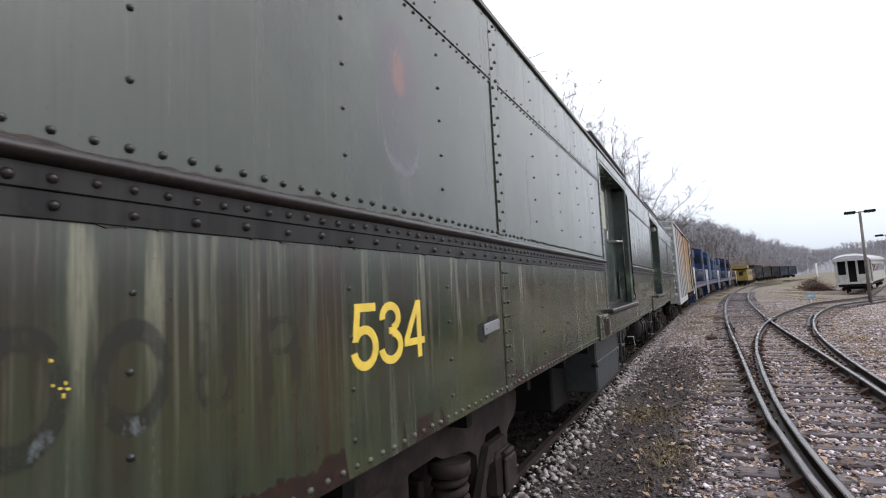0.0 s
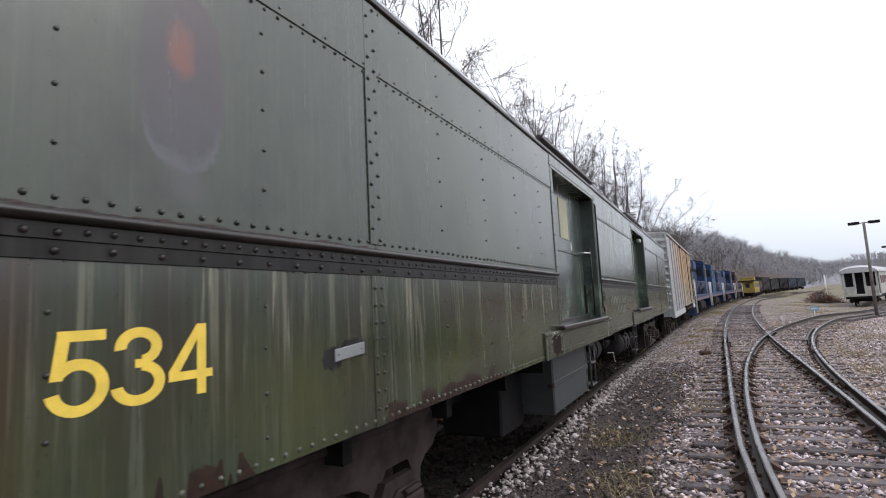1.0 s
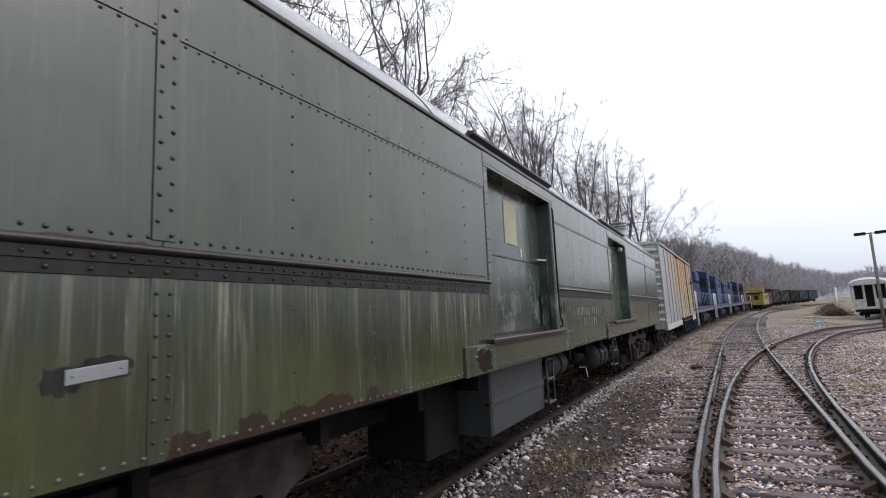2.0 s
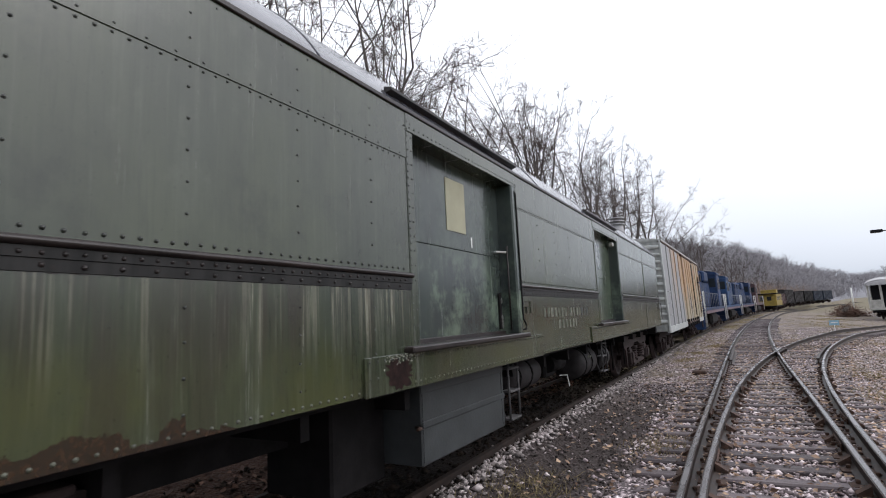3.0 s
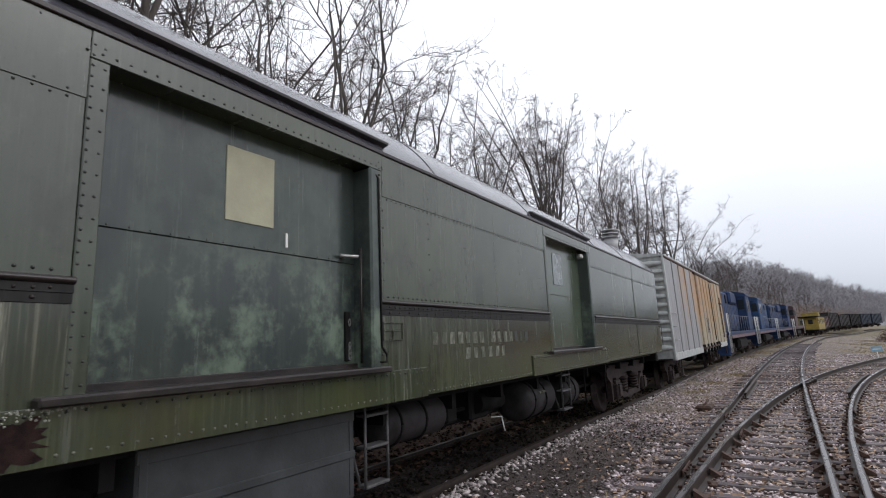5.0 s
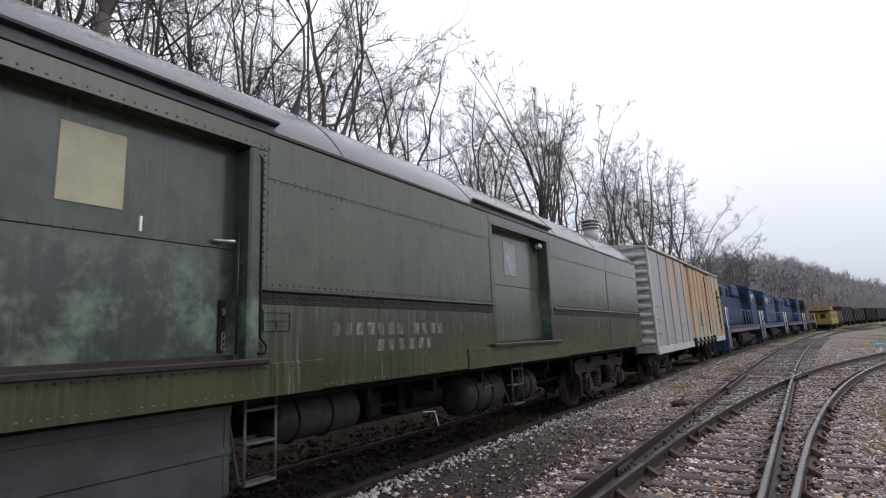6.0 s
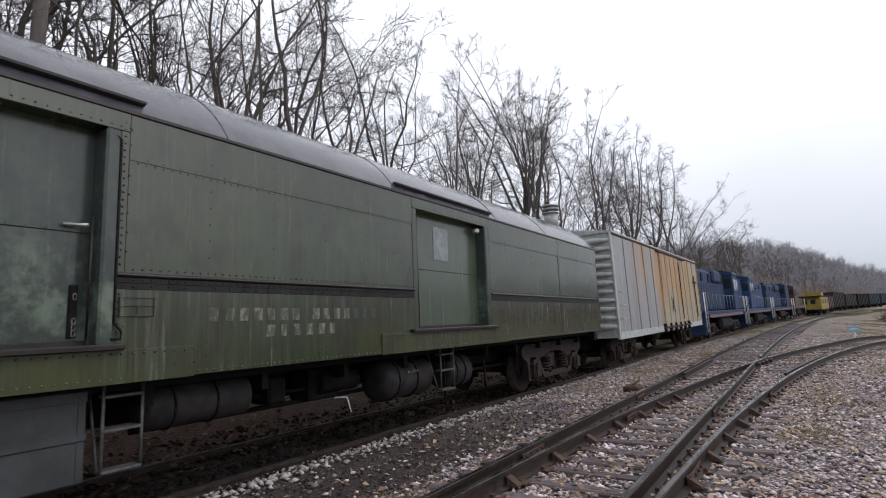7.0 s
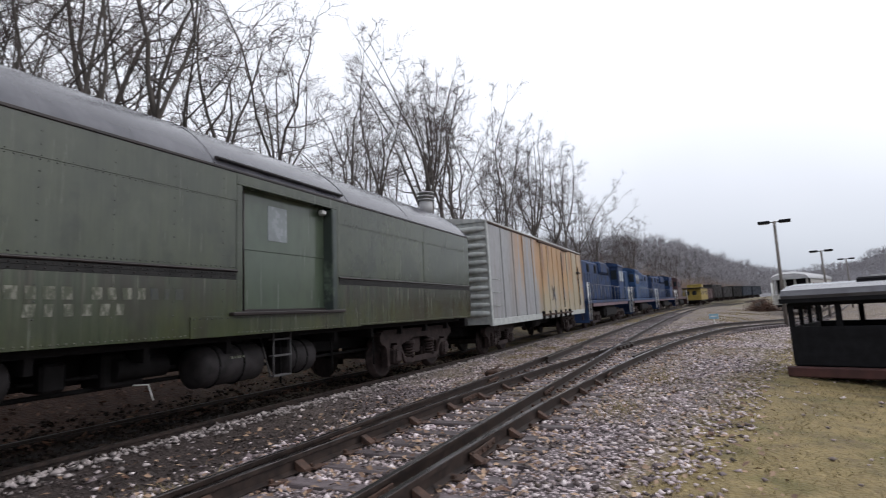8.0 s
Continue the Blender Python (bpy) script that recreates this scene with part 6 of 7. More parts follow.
for q in range(6):
    wd = part("window", Geo().box(1.2 + q * 3.5, 2.8 + q * 3.5, -0.06, 0.02, 1.6, 3.4, 0.02), M_WHITE, bld)
    part("pane", Geo().box(1.35 + q * 3.5, 2.65 + q * 3.5, -0.08, -0.05, 1.75, 3.25), M_GLASS, wd)


# ---- trees ----
def limb(rr, p, d, length, r0, nseg, wander, lift):
    pts, rs = [p.copy()], [r0]
    d = d.normalized()
    for q in range(nseg):
        d = (d + Vector((rr.gauss(0, wander), rr.gauss(0, wander), rr.gauss(0, wander) + lift))).normalized()
        pts.append(pts[-1] + d * (length / nseg))
        rs.append(r0 * (1 - 0.86 * (q + 1) / nseg))
    return pts, rs


def side(rr, d, angle):
    a = Vector((rr.gauss(0, 1), rr.gauss(0, 1), rr.gauss(0, 0.5)))
    a = (a - d * a.dot(d)).normalized()
    return (d * math.cos(angle) + a * math.sin(angle)).normalized()


def spike(vs, fs, p, q, r):
    d = (q - p)
    a = d.orthogonal().normalized() * r
    b = d.cross(a).normalized() * r
    o = len(vs)
    vs.extend((tuple(p + a), tuple(p - a * 0.5 + b * 0.87), tuple(p - a * 0.5 - b * 0.87), tuple(q)))
    fs.extend(((o, o + 1, o + 3), (o + 1, o + 2, o + 3), (o + 2, o, o + 3)))


def bare_tree(seed, h, spread, stems=1, rad=0.17, leaders=3, fork=0.38, bark=None, twig=None, dense=1.0):
    """Bare tree: a trunk that forks into leaders, arching limbs, branches and a haze of fine twigs."""
    rr = random.Random(seed)
    g, tv, tf = Geo(), [], []

    def twigs(pts, n, length):
        m = len(pts) - 1
        for q in range(n):
            f = rr.uniform(0.15, 1.0) * m
            k0 = min(int(f), m - 1)
            p = pts[k0].lerp(pts[k0 + 1], f - k0)
            d = side(rr, (pts[k0 + 1] - pts[k0]).normalized(), rr.uniform(0.4, 1.15))
            d.z += 0.1
            t = p + d.normalized() * length * rr.uniform(0.5, 1.2)
            spike(tv, tf, p, t, 0.0075)
            u = p.lerp(t, rr.uniform(0.3, 0.7))
            spike(tv, tf, u, u + side(rr, d.normalized(), 0.6) * length * rr.uniform(0.35, 0.7), 0.0055)

    def branch(p, d, length, r):
        """A thin branch with its twigs."""
        pts, rs = limb(rr, p, d, length, r, 3, 0.2, 0.07)
        g2 = Geo().tube(pts, [max(0.006, x) for x in rs], 3, False)
        o = len(tv)
        tv.extend(g2.v)
        for qd in g2.f:
            tf.append((qd[0] + o, qd[1] + o, qd[2] + o))
            tf.append((qd[0] + o, qd[2] + o, qd[3] + o))
        twigs(pts, max(2, int(7 * dense)), min(1.25, 0.35 + 0.36 * length))

    def bough(p, d, length, r, n):
        """An arching limb with branches along it."""
        pts, rs = limb(rr, p, d, length, r, 5, 0.2, 0.06)
        g.tube(pts, rs, 4, False)
        for q in range(n):
            f = (0.22 + 0.78 * (q + rr.random()) / n) * 5
            k0 = min(int(f), 4)
            pb = pts[k0].lerp(pts[k0 + 1], min(1.0, f - k0))
            branch(pb, side(rr, (pts[k0 + 1] - pts[k0]).normalized(), rr.uniform(0.5, 1.15)), length * rr.uniform(0.3, 0.55) * (1.15 - 0.1 * f), max(0.012, rs[k0] * 0.5))

    for s in range(stems):
        lean = 0.07 + 0.17 * (stems > 1)
        p0 = Vector((rr.gauss(0, 0.3) * (stems > 1), rr.gauss(0, 0.3) * (stems > 1), -0.3))
        tl = h * fork * rr.uniform(0.8, 1.2)
        pts, rs = limb(rr, p0, Vector((rr.gauss(0, lean), rr.gauss(0, lean), 1)), tl, rad * rr.uniform(0.85, 1.1), 5, 0.06, 0.02)
        rs = [rad * (1 - 0.06 * q) for q in range(6)]
        g.tube(pts, rs, 7)
        top = (pts[-1] - pts[-2]).normalized()
        for q in range(leaders):
            dl = side(rr, top, rr.uniform(0.10, 0.5) if q else rr.uniform(0.03, 0.2))
            ll = (h - tl) * rr.uniform(0.75, 1.05) * (1.0 if q == 0 else 0.85)
            lp, lr = limb(rr, pts[-1] - top * 0.05, dl, ll, rs[-1] * rr.uniform(0.5, 0.72), 7, 0.15, 0.05)
            g.tube(lp, lr, 5, False)
            n = max(3, int(7 * dense))
            for b in range(n):
                f = (0.12 + 0.86 * (b + rr.random()) / n) * 7
                k0 = min(int(f), 6)
                bp = lp[k0].lerp(lp[k0 + 1], min(1.0, f - k0))
                bough(bp, side(rr, (lp[k0 + 1] - lp[k0]).normalized(), rr.uniform(0.6, 1.2)), spread * rr.uniform(0.45, 1.05) * (1.1 - 0.1 * f), max(0.02, lr[k0] * rr.uniform(0.4, 0.6)), max(3, int(5 * dense)))
            branch(lp[-1], (lp[-1] - lp[-2]).normalized(), spread * 0.25, 0.012)
        for q in range(3):
            k0 = rr.randrange(2, 5)
            bough(pts[k0], side(rr, top, rr.uniform(0.8, 1.2)), spread * rr.uniform(0.5, 0.9), rs[k0] * 0.3, 4)
    me = g.mesh("trunk", bark or M_BARK)
    tw = bpy.data.meshes.new("crown")
    tw.from_pydata(tv, [], tf)
    tw.materials.append(twig or M_TWIG)
    return me, tw


def plant(name, meshes, x, y, z, turn, scale, label, category, group):
    t = thing(name, pose(x, y, z, 0, 0, turn) @ Matrix.Diagonal((scale[0], scale[0], scale[1], 1)), label, category, group)
    part("trunk", meshes[0], None, t)
    part("crown", meshes[1], None, t)


def brush_pile(x, y, wide, tall, seed):
    """A heap of cut branches with a few stumps standing in it."""
    pr = random.Random(seed)
    heap = thing("brush_pile", pose(x, y, ground_z(x, y)), "heap of reddish-brown cut branches in the lot", "brush pile", "brush heaps")
    vs, fs = [], []
    for q in range(420):
        p = Vector((pr.gauss(0, wide / 3), pr.gauss(0, wide / 4), 0))
        top = tall * max(0.1, 1 - (p.x / wide) ** 2 * 3)
        p.z = pr.random() * top
        d = Vector((pr.gauss(0, 1), pr.gauss(0, 1), pr.gauss(0.15, 0.4))).normalized()
        spike(vs, fs, p, p + d * pr.uniform(0.5, 1.6), 0.03)
    me = bpy.data.meshes.new("branches")
    me.from_pydata(vs, [], fs)
    me.materials.append(M_HEAP)
    part("branches", me, None, heap)
    for q in range(3):
        px = pr.uniform(-0.3, 0.3) * wide
        part("stump", Geo().tube([(px, 0, -0.05), (px + 0.05, 0, tall * pr.uniform(0.9, 1.3))], [0.3, 0.24], 8), M_BARK, heap)


brush_pile(12.4, 84.0, 2.6, 1.0, 61)
brush_pile(13.6, 96.0, 3.0, 1.3, 62)
KINDS = [bare_tree(11, 18, 4.2, 1, 0.18, 3, 0.36), bare_tree(12, 19, 3.8, 1, 0.16, 3, 0.42), bare_tree(13, 17, 4.0, 2, 0.13, 2, 0.30), bare_tree(14, 20, 4.6, 1, 0.20, 4, 0.34), bare_tree(15, 16, 3.4, 3, 0.11, 2, 0.26, None, None, 0.8), bare_tree(16, 19, 4.6, 1, 0.19, 3, 0.45)]
rr = random.Random(21)
SPOTS = [(-11.6, 42.8, 3, 1.0), (-11.5, 49.0, 0, 1.05), (-10.4, 70.8, 3, 1.0), (-10.8, 57.0, 5, 0.98), (-9.4, 84.0, 1, 1.05), (-6.6, 137.0, 3, 1.25), (-5.0, 117.0, 5, 1.02), (-8.6, 112.0, 0, 1.0), (-9.7, 58.0, 3, 0.93), (-10.4, 64.0, 0, 1.0), (-8.5, 66.0, 5, 0.86), (-7.6, 73.0, 1, 0.8), (-11.2, 54.0, 2, 1.0), (-9.2, 51.5, 4, 0.85), (-12.4, 46.0, 5, 0.98), (-10.6, 39.3, 0, 0.92), (-12.2, 30.5, 5, 0.84), (-12.8, 33.2, 3, 0.82), (-14.5, 27.5, 1, 0.9), (-9.0, 15.0, 4, 0.95), (-10.2, 21.5, 5, 0.9), (-9.6, 30.0, 2, 0.62), (-12.8, 35.6, 1, 0.95), (-8.2, 39.0, 4, 0.75), (-16, 18, 3, 1.0), (-13, 11, 0, 1.0), (-10.5, 7.0, 5, 1.0), (-19, 24, 0, 0.92), (-15, 41, 5, 1.0), (-10.4, 40.6, 3, 1.0)]
for q in range(78):
    y = 2 + q * 1.92 + rr.uniform(-1.0, 1.0)
    x = -9.0 - rr.random() ** 1.2 * 20 + bend(y)
    if all((x - a) ** 2 + (y - b) ** 2 > 5 for a, b, _, _ in SPOTS):
        SPOTS.append((x, y, rr.randrange(6), rr.uniform(0.72, 1.02) * (1.0 if y < 60 else 0.92)))
for q in range(30):
    y, x = rr.uniform(-6, 32), -9.5 - rr.random() * 17
    if all((x - a) ** 2 + (y - b) ** 2 > 3 for a, b, _, _ in SPOTS):
        SPOTS.append((x, y, rr.randrange(6), rr.uniform(0.75, 1.05)))
for q in range(16):
    y = rr.uniform(70, 200)
    SPOTS.append((bend(y) - 7 - rr.random() * 12, y, rr.randrange(6), rr.uniform(0.5, 0.85)))
more = random.Random(88)
for q in range(13):
    SPOTS.append((-13 - more.random() * 9, 5 + q * 1.35 + more.uniform(-0.5, 0.5), more.randrange(6), more.uniform(0.8, 0.98)))
for x, y, kd, sc in SPOTS:
    if (44 < y < 60 and -9.3 < x) or (18 < y < 28 and -13.5 < x):
        sc *= 0.8
    sc *= 1.08 if y < 28 else 1.0 if y < 40 else 1.18 if y < 48 else 1.24 if y < 80 else 1.12 if y < 95 else 0.9
    plant("tree", KINDS[kd], x, y, ground_z(x, y) - 0.05, rr.uniform(0, 360), (sc * rr.uniform(0.95, 1.15), sc), "bare grey-brown winter tree behind the train", "tree", "winter trees")
BRUSHES = [bare_tree(31, 4.2, 1.3, 5, 0.03, 2, 0.25, M_BRUSH, M_BRUSH, 0.6), bare_tree(32, 5.5, 1.6, 4, 0.035, 2, 0.25, M_BRUSH, M_BRUSH, 0.6)]
for q in range(46):
    y = 9 + q * 2.4 + rr.uniform(-1, 1)
    x = -6.6 - rr.random() * 4.5 + bend(y)
    s = rr.uniform(0.6, 1.15)
    plant("brush", BRUSHES[q % 2], x, y, ground_z(x, y) - 0.05, rr.uniform(0, 360), (s * 1.2, s), "tangled red-brown leafless brush on the bank", "shrub", "lineside brush")

# ---- far hills ----
AZ = [-75, -40, -20, -8, -1, 1.5, 4.2, 6.9, 8.2, 10.3, 12.8, 14.5, 17, 25, 40, 70]
EL = [5.5, 5.5, 6.0, 6.2, 5.6, 4.4, 3.2, 2.1, 2.0, 2.0, 2.2, 2.8, 3.2, 3.6, 4.0, 4.0]
DI = [300, 300, 280, 260, 270, 300, 340, 420, 620, 640, 620, 560, 520, 450, 400, 400]


def hill_point(az, f):
    """On the slope: f is 0 at its foot and 1 on the ridge."""
    d = float(np.interp(az, AZ, DI))
    el = float(np.interp(az, AZ, EL))
    top = d * math.tan(radians(el)) - 4 + d * 0.0045 * noise.noise((az * 0.9, 0, 0))
    dd = d * (0.62 + 0.38 * f) if f <= 1 else d * (1 + (f - 1) * 0.6)
    z = -0.4 + (top + 0.4) * (f ** 1.25 if f <= 1 else 1 - (f - 1) ** 2 * 0.5) + d * 0.01 * noise.noise((az * 0.5, f * 3, 2)) * min(1, 3 * f)
    return dd * math.sin(radians(az)), dd * math.cos(radians(az)), z


g = Geo()
azs = list(np.arange(-80, 75.1, 0.6))
fsn = [0, 0.1, 0.25, 0.4, 0.55, 0.7, 0.85, 1.0, 1.3]
for f in fsn:
    for az in azs:
        g.v.append(hill_point(float(az), f))
n = len(azs)
for i in range(len(fsn) - 1):
    for j in range(n - 1):
        g.f.append((i * n + j, i * n + j + 1, (i + 1) * n + j + 1, (i + 1) * n + j))
        g.s.append(True)
solo("hillside", g, M_HAZEWOODS, "grey-brown wooded winter hills beyond the yard, paled by painted haze", "hill", kind="structure")
rr = random.Random(5)
tv, tf = [], []
for q in range(5200):
    az = rr.uniform(-12, 20)
    f = rr.random() ** 0.6
    p = Vector(hill_point(az, f))
    hgt = rr.uniform(6, 10) * (1.0 if az < 6 else 0.7)
    tip = p + Vector((rr.gauss(0, 0.4), rr.gauss(0, 0.4), hgt))
    spike(tv, tf, p, tip, 0.16)
    for t in range(7):
        b = p.lerp(tip, rr.uniform(0.3, 0.95))
        spike(tv, tf, b, b + Vector((rr.gauss(0, 1.3), rr.gauss(0, 1.3), rr.uniform(0.8, 2.6))), 0.11)
bulk("hillside_woods", np.array(tv), np.array(tf), M_HAZETWIG, "bare woods covering the far hillside, haze put into their colour", "woods")

# low brown thicket beyond the locomotives
tv, tf = [], []
for q in range(3600):
    y = rr.uniform(60, 215)
    x = bend(y) + rr.uniform(-26, -7)
    p = Vector((x, y, ground_z(x, y)))
    hgt = rr.uniform(2.5, 7)
    tip = p + Vector((rr.gauss(0, 0.5), rr.gauss(0, 0.5), hgt))
    spike(tv, tf, p, tip, 0.05)
    for t in range(5):
        b = p.lerp(tip, rr.uniform(0.2, 0.95))
        spike(tv, tf, b, b + Vector((rr.gauss(0, 0.7), rr.gauss(0, 0.7), rr.uniform(0.4, 1.4))), 0.03)
bulk("thicket", np.array(tv), np.array(tf), M_BRUSH, "brown leafless thicket along the siding", "brush")

# ---- ties ----
tie_rng = random.Random(9)


def tie_mesh(seed):
    q = random.Random(seed)
    g = Geo().box(-0.5, 0.5, -0.105, 0.105, -0.15, 0.0, 0.012)
    g.v = [(x + q.uniform(-.004, .004), y + q.uniform(-.008, .008), z + q.uniform(-.006, .006)) for x, y, z in g.v]
    return g.mesh("tie", M_TIE)


TIES = [tie_mesh(s) for s in range(6)]


TIE_Y = []


def lay_tie(parent, xa, xb, y, turn, dz=0.0):
    ob = new("tie", TIES[tie_rng.randrange(6)])
    ob.parent = parent
    ob.matrix_local = pose((xa + xb) / 2, y, rail_z(y) - dip((xa + xb) / 2) - 0.162 + dz + tie_rng.uniform(-0.012, 0.004), 0, tie_rng.uniform(-0.4, 0.4), turn + tie_rng.uniform(-1.5, 1.5)) @ Matrix.Diagonal((xb - xa, tie_rng.uniform(0.85, 1.08), 1, 1))


y = -3.0
while y < 70:
    end = tie_rng.uniform(-0.08, 0.08)
    if y < 33:
        TIE_Y.append(y)
        lay_tie(turnout, straight_l(y) - 0.52 + end, div_r(y) + 0.52 + end, y, -math.degrees(math.atan(apart_by(y + .5) - apart_by(y - .5))) * 0.5)
    else:
        TIE_Y.append(y)
        lay_tie(turnout, straight_l(y) - 0.52 + end, straight_r(y) + 0.52 + end, y, heading(y))
        if y < 62:
            sl = -math.degrees(math.atan(apart_by(y + .5) - apart_by(y - .5)))
            lay_tie(turnout, div_l(y) - 0.52, div_r(y) + 0.52, y + 0.2, sl)
    y += 0.53 + tie_rng.uniform(-0.04, 0.04)
y = 0.0
while y < 40:
    lay_tie(train_track, TRAIN_X - 1.28 + bend(y), TRAIN_X + 1.28 + bend(y), y, 0, -0.02)
    y += 0.56

# ---- ballast stones, leaves, grass ----
nr = np.random.RandomState(7)
OCT = np.array([(1, 0, 0), (-1, 0, 0), (0, 1, 0), (0, -1, 0), (0, 0, 1), (0, 0, -1)], float)
OF = np.array([(0, 2, 4), (2, 1, 4), (1, 3, 4), (3, 0, 4), (2, 0, 5), (1, 2, 5), (3, 1, 5), (0, 3, 5)])


def near_xs(ys):
    return np.array([near_bend(q) for q in ys])


def scatter_stones(name, xs, ys, size, material, label, flat=0.7, up=0.0):
    n = len(xs)
    zs = np.array([ground_z(a, b) for a, b in zip(xs, ys)])
    v = OCT[None] * (0.75 + 0.5 * nr.rand(n, 6, 1)) + nr.normal(0, 0.22, (n, 6, 3))
    s = size * (0.5 + 1.15 * nr.rand(n, 1) ** 1.6) * np.ones((n, 3)) * (0.75 + 0.5 * nr.rand(n, 3))
    s[:, 2] *= flat
    v *= s[:, None, :]
    a = nr.rand(n) * 2 * np.pi
    c, d = np.cos(a)[:, None], np.sin(a)[:, None]
    x, y = v[:, :, 0] * c - v[:, :, 1] * d, v[:, :, 0] * d + v[:, :, 1] * c
    out = np.stack([x + xs[:, None], y + ys[:, None], v[:, :, 2] + (zs + up + 0.012 + 0.01 * nr.rand(n))[:, None]], -1)
    f = (OF[None] + 6 * np.arange(n)[:, None, None]).reshape(-1, 3)
    bulk(name, out.reshape(-1, 3), f, material, label, "gravel")


def dense_y(n, lo, hi, p):
    return lo + (hi - lo) * nr.rand(n) ** p


TY = np.array(sorted(TIE_Y))


def off_ties(xs, ys, odds=0.85):
    """Most stones that would lie on a tie have been kicked off it."""
    k1 = np.clip(np.searchsorted(TY, ys), 1, len(TY) - 1)
    near = np.minimum(np.abs(TY[k1] - ys), np.abs(TY[k1 - 1] - ys))
    bx = near_xs(ys)
    return ~((near < 0.115) & (xs > bx - 0.25) & (xs < bx + 2.6 + np.array([apart_by(q) for q in ys])) & (nr.rand(len(xs)) < odds))


n = 95000
ys = dense_y(n, -3, 46, 1.75)
xs = -1.4 + (7.0 + 0.1 * ys) * nr.rand(n)
keep = ~((xs < -0.55 + 0.35 * nr.rand(n)) & (ys < 17) & (nr.rand(n) < 0.92)) & off_ties(xs, ys) & ~((xs > 3.75 + 0.19 * np.maximum(0, ys - 11) + 0.5 * nr.rand(n)) & (nr.rand(n) < 0.985))
scatter_stones("ballast_stones", xs[keep], ys[keep], 0.027, M_STONE, "grey-brown crushed ballast stones", 0.55)
n = 15000
ys = dense_y(n, -3, 30, 1.5)
xs = 0.15 + near_xs(ys) + (2.3 + np.array([apart_by(q) for q in ys])) * nr.rand(n)
ok = off_ties(xs, ys, 0.93)
scatter_stones("track_stones", xs[ok], ys[ok], 0.024, M_STONE, "grey-brown crushed stones between the ties", 0.7, 0.008)
n = 5200
ys = dense_y(n, -3, 32, 1.2)
xs = -1.60 - 0.006 * ys + nr.normal(0, 0.13, n)
scatter_stones("shoulder_stones", xs, ys, 0.027, M_PALESTONE, "pale grey ballast stones beside the siding rail")
n = 4500
ys = dense_y(n, 0, 17, 1.2)
xs = -1.45 + 1.25 * nr.rand(n)
scatter_stones("cinders", xs, ys, 0.016, M_SOOTSTONE, "dark cinders beside the siding")
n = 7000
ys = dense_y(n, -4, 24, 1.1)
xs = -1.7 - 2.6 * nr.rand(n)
scatter_stones("siding_stones", xs, ys, 0.03, M_WETSHADESTONE, "wet dirty ballast stones, the car's shade put into their colour")


def scatter_leaves(name, xs, ys, size, material, label):
    n = len(xs)
    zs = np.array([ground_z(a, b) for a, b in zip(xs, ys)]) + 0.03 + 0.03 * nr.rand(n)
    a = nr.rand(n) * 2 * np.pi
    L = size * (0.6 + 0.8 * nr.rand(n))
    u = np.stack([np.cos(a), np.sin(a), nr.normal(0, 0.25, n)], -1) * L[:, None]
    w = np.stack([-np.sin(a), np.cos(a), nr.normal(0, 0.35, n)], -1) * (L * 0.5)[:, None]
    p = np.stack([xs, ys, zs], -1)
    lift = np.zeros((n, 3))
    lift[:, 2] = L * 0.25
    v = np.stack([p - u, p - w + lift, p + u, p + w + lift * 0.4], 1)
    f = np.array([(0, 1, 2), (0, 2, 3)])[None] + 4 * np.arange(n)[:, None, None]
    bulk(name, v.reshape(-1, 3), f.reshape(-1, 3), material, label, "leaves")


n = 6500
ys = dense_y(n, -3, 34, 1.3)
c = nr.randint(0, 4, n)
base = np.array([0.25, 0.85, 1.75, 2.3])[c] + np.array([apart_by(q) for q in ys]) * np.array([0, 0.5, 0.5, 1.0])[c]
xs = base + near_xs(ys) + nr.normal(0, 0.36, n)
m = 8000
y2 = dense_y(m, -3, 34, 1.5)
x2 = -1.4 + nr.rand(m) ** 0.8 * (5.7 + 0.05 * y2)
xs, ys = np.concatenate([xs, x2]), np.concatenate([ys, y2])
scatter_leaves("fallen_leaves", xs, ys, 0.036, M_LEAF, "brown and orange fallen oak leaves")
n = 4200
ys = dense_y(n, -4, 28, 1.1)
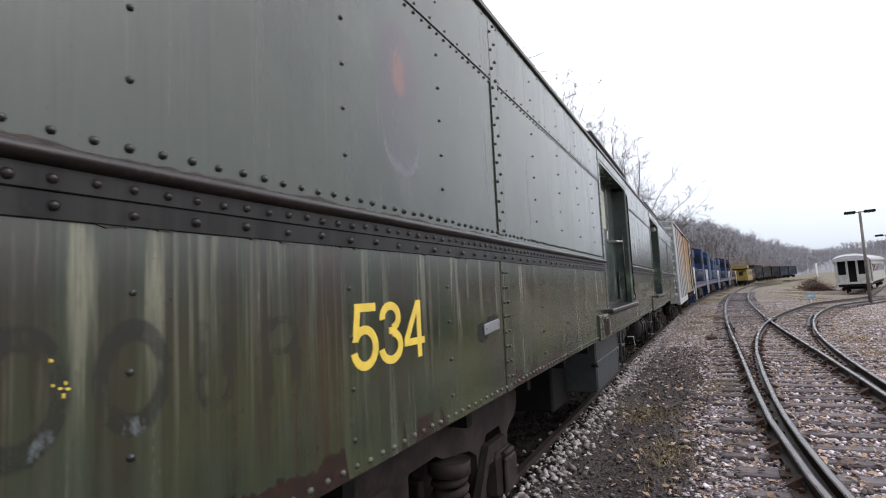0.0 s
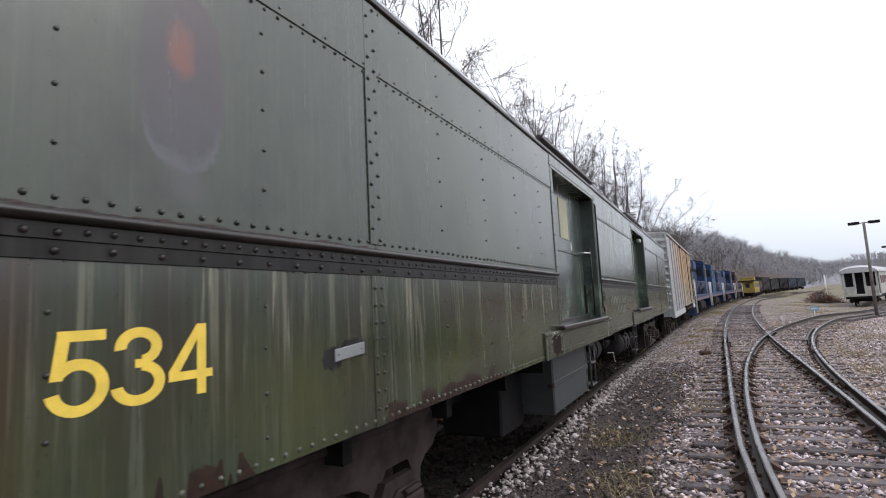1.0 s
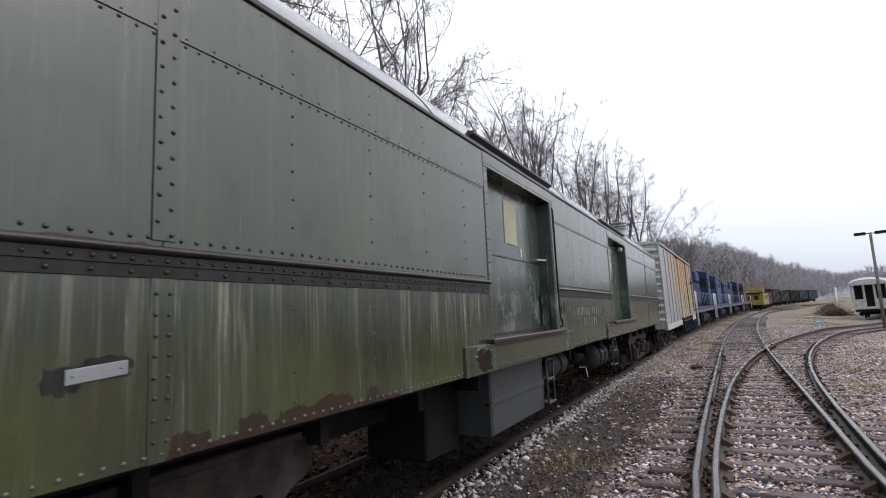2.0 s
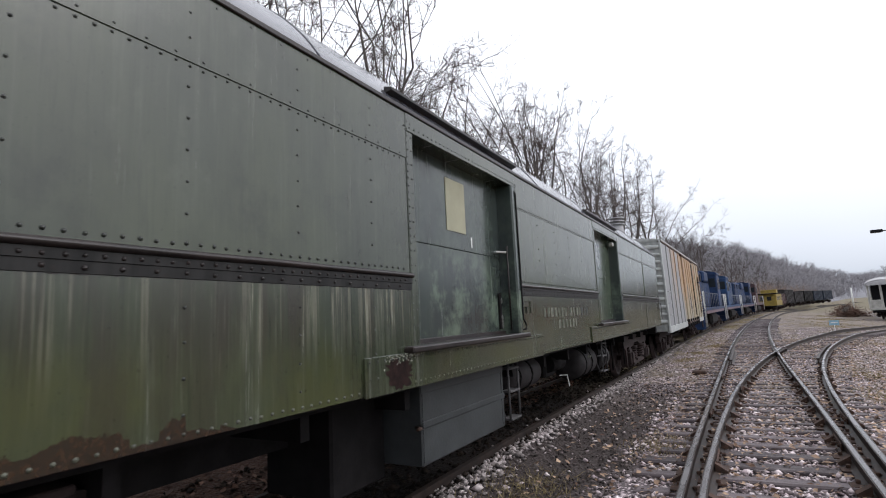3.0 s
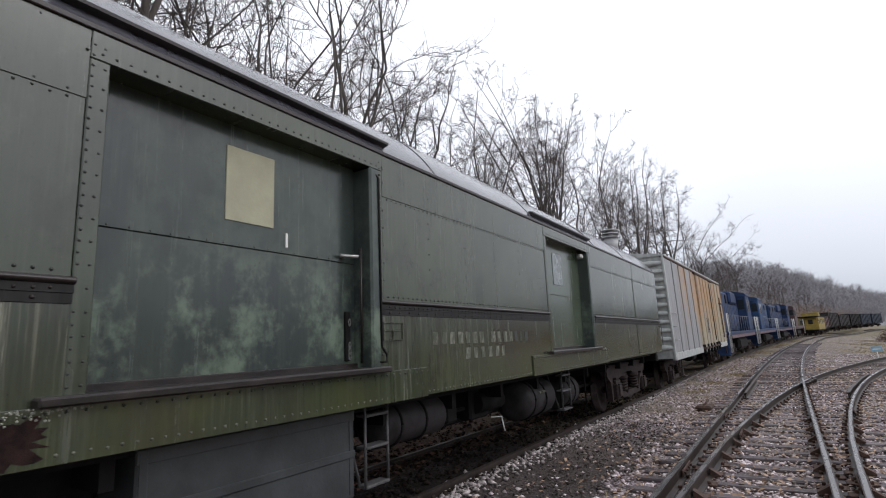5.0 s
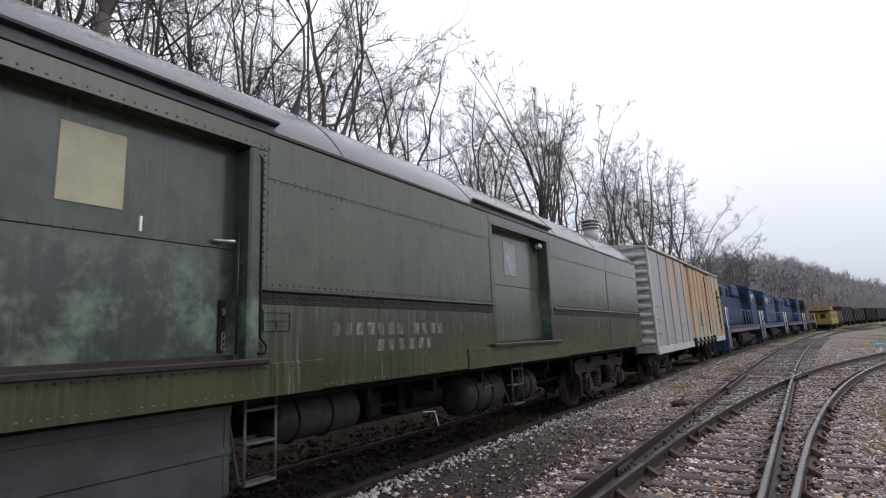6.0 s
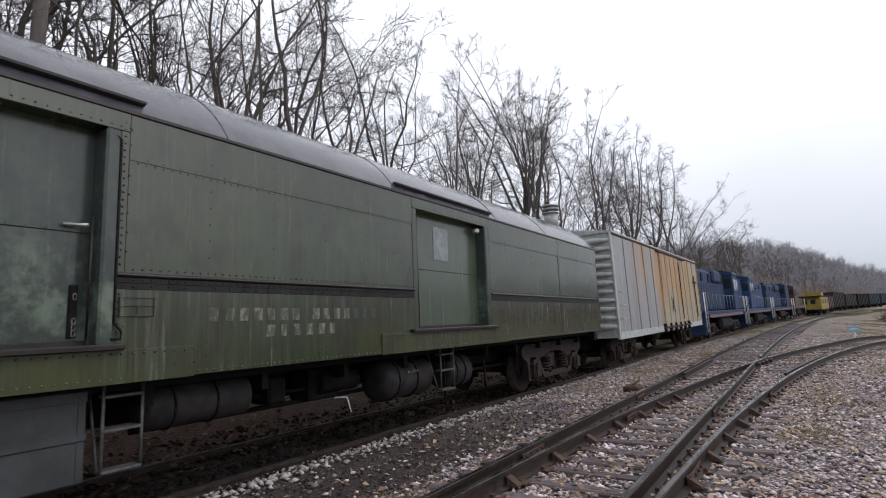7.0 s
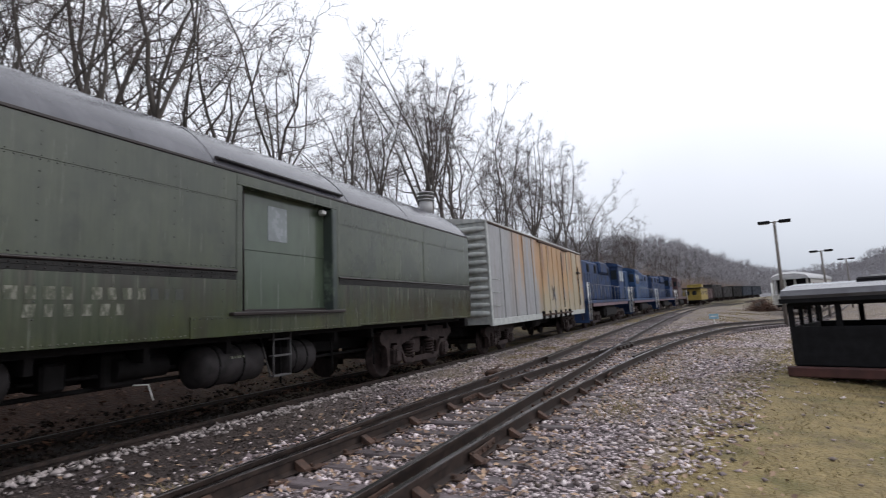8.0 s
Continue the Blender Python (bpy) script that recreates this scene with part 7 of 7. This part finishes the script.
xs = -2.7 - 3.0 * nr.rand(n)
scatter_leaves("leaf_litter", xs, ys, 0.05, M_LITTER, "brown leaf litter under and behind the car")


def scatter_blades(name, xs, ys, h, label):
    n = len(xs)
    zs = np.array([ground_z(a, b) for a, b in zip(xs, ys)]) - 0.01
    a = nr.rand(n) * 2 * np.pi
    w = (0.004 + 0.004 * nr.rand(n)) * np.clip(ys / 14, 1, 4)
    hh = h * (0.4 + 0.9 * nr.rand(n))
    p = np.stack([xs, ys, zs], -1)
    u = np.stack([np.cos(a) * w, np.sin(a) * w, np.zeros(n)], -1)
    tip = p + np.stack([nr.normal(0, 1, n) * hh * 0.9, nr.normal(0, 1, n) * hh * 0.9, hh], -1)
    v = np.stack([p - u, p + u, tip], 1)
    bulk(name, v.reshape(-1, 3), np.arange(3 * n).reshape(-1, 3), M_BLADE, label, "grass")


n = 70000
ys = dense_y(n, -3, 40, 1.0)
lo = 3.6 + 0.19 * np.maximum(0, ys - 11)
xs = lo + nr.rand(n) ** 0.9 * 7
scatter_blades("dry_grass", xs, ys, 0.055, "short dry yellow-brown winter grass")
n = 5000
cl = [(-0.55, 6.3), (-1.1, 8.2), (0.0, 10.4), (-0.9, 24.0), (-0.7, 27.0), (-0.2, 31.0), (3.2, 15.0), (3.6, 18.5)]
ci = nr.randint(0, len(cl), n)
xs = np.array([cl[q][0] for q in ci]) + nr.normal(0, 0.22, n)
ys = np.array([cl[q][1] for q in ci]) + nr.normal(0, 0.4, n)
m = 16000
y2 = dense_y(m, 24, 90, 1.1)
x2 = np.array([bend(q) for q in y2]) + np.where(nr.rand(m) < 0.35, -0.9 + 0.5 * nr.normal(0, 1, m), 4.6 + 0.03 * y2 + 1.5 * nr.normal(0, 1, m))
lump = np.sin(x2 * 1.7 + 0.6 * y2) + np.sin(0.37 * y2 + 1.3) > 0.1
xs, ys = np.concatenate([xs, x2[lump]]), np.concatenate([ys, y2[lump]])
scatter_blades("grass_tufts", xs, ys, 0.08, "dry grass tufts in the cinders")
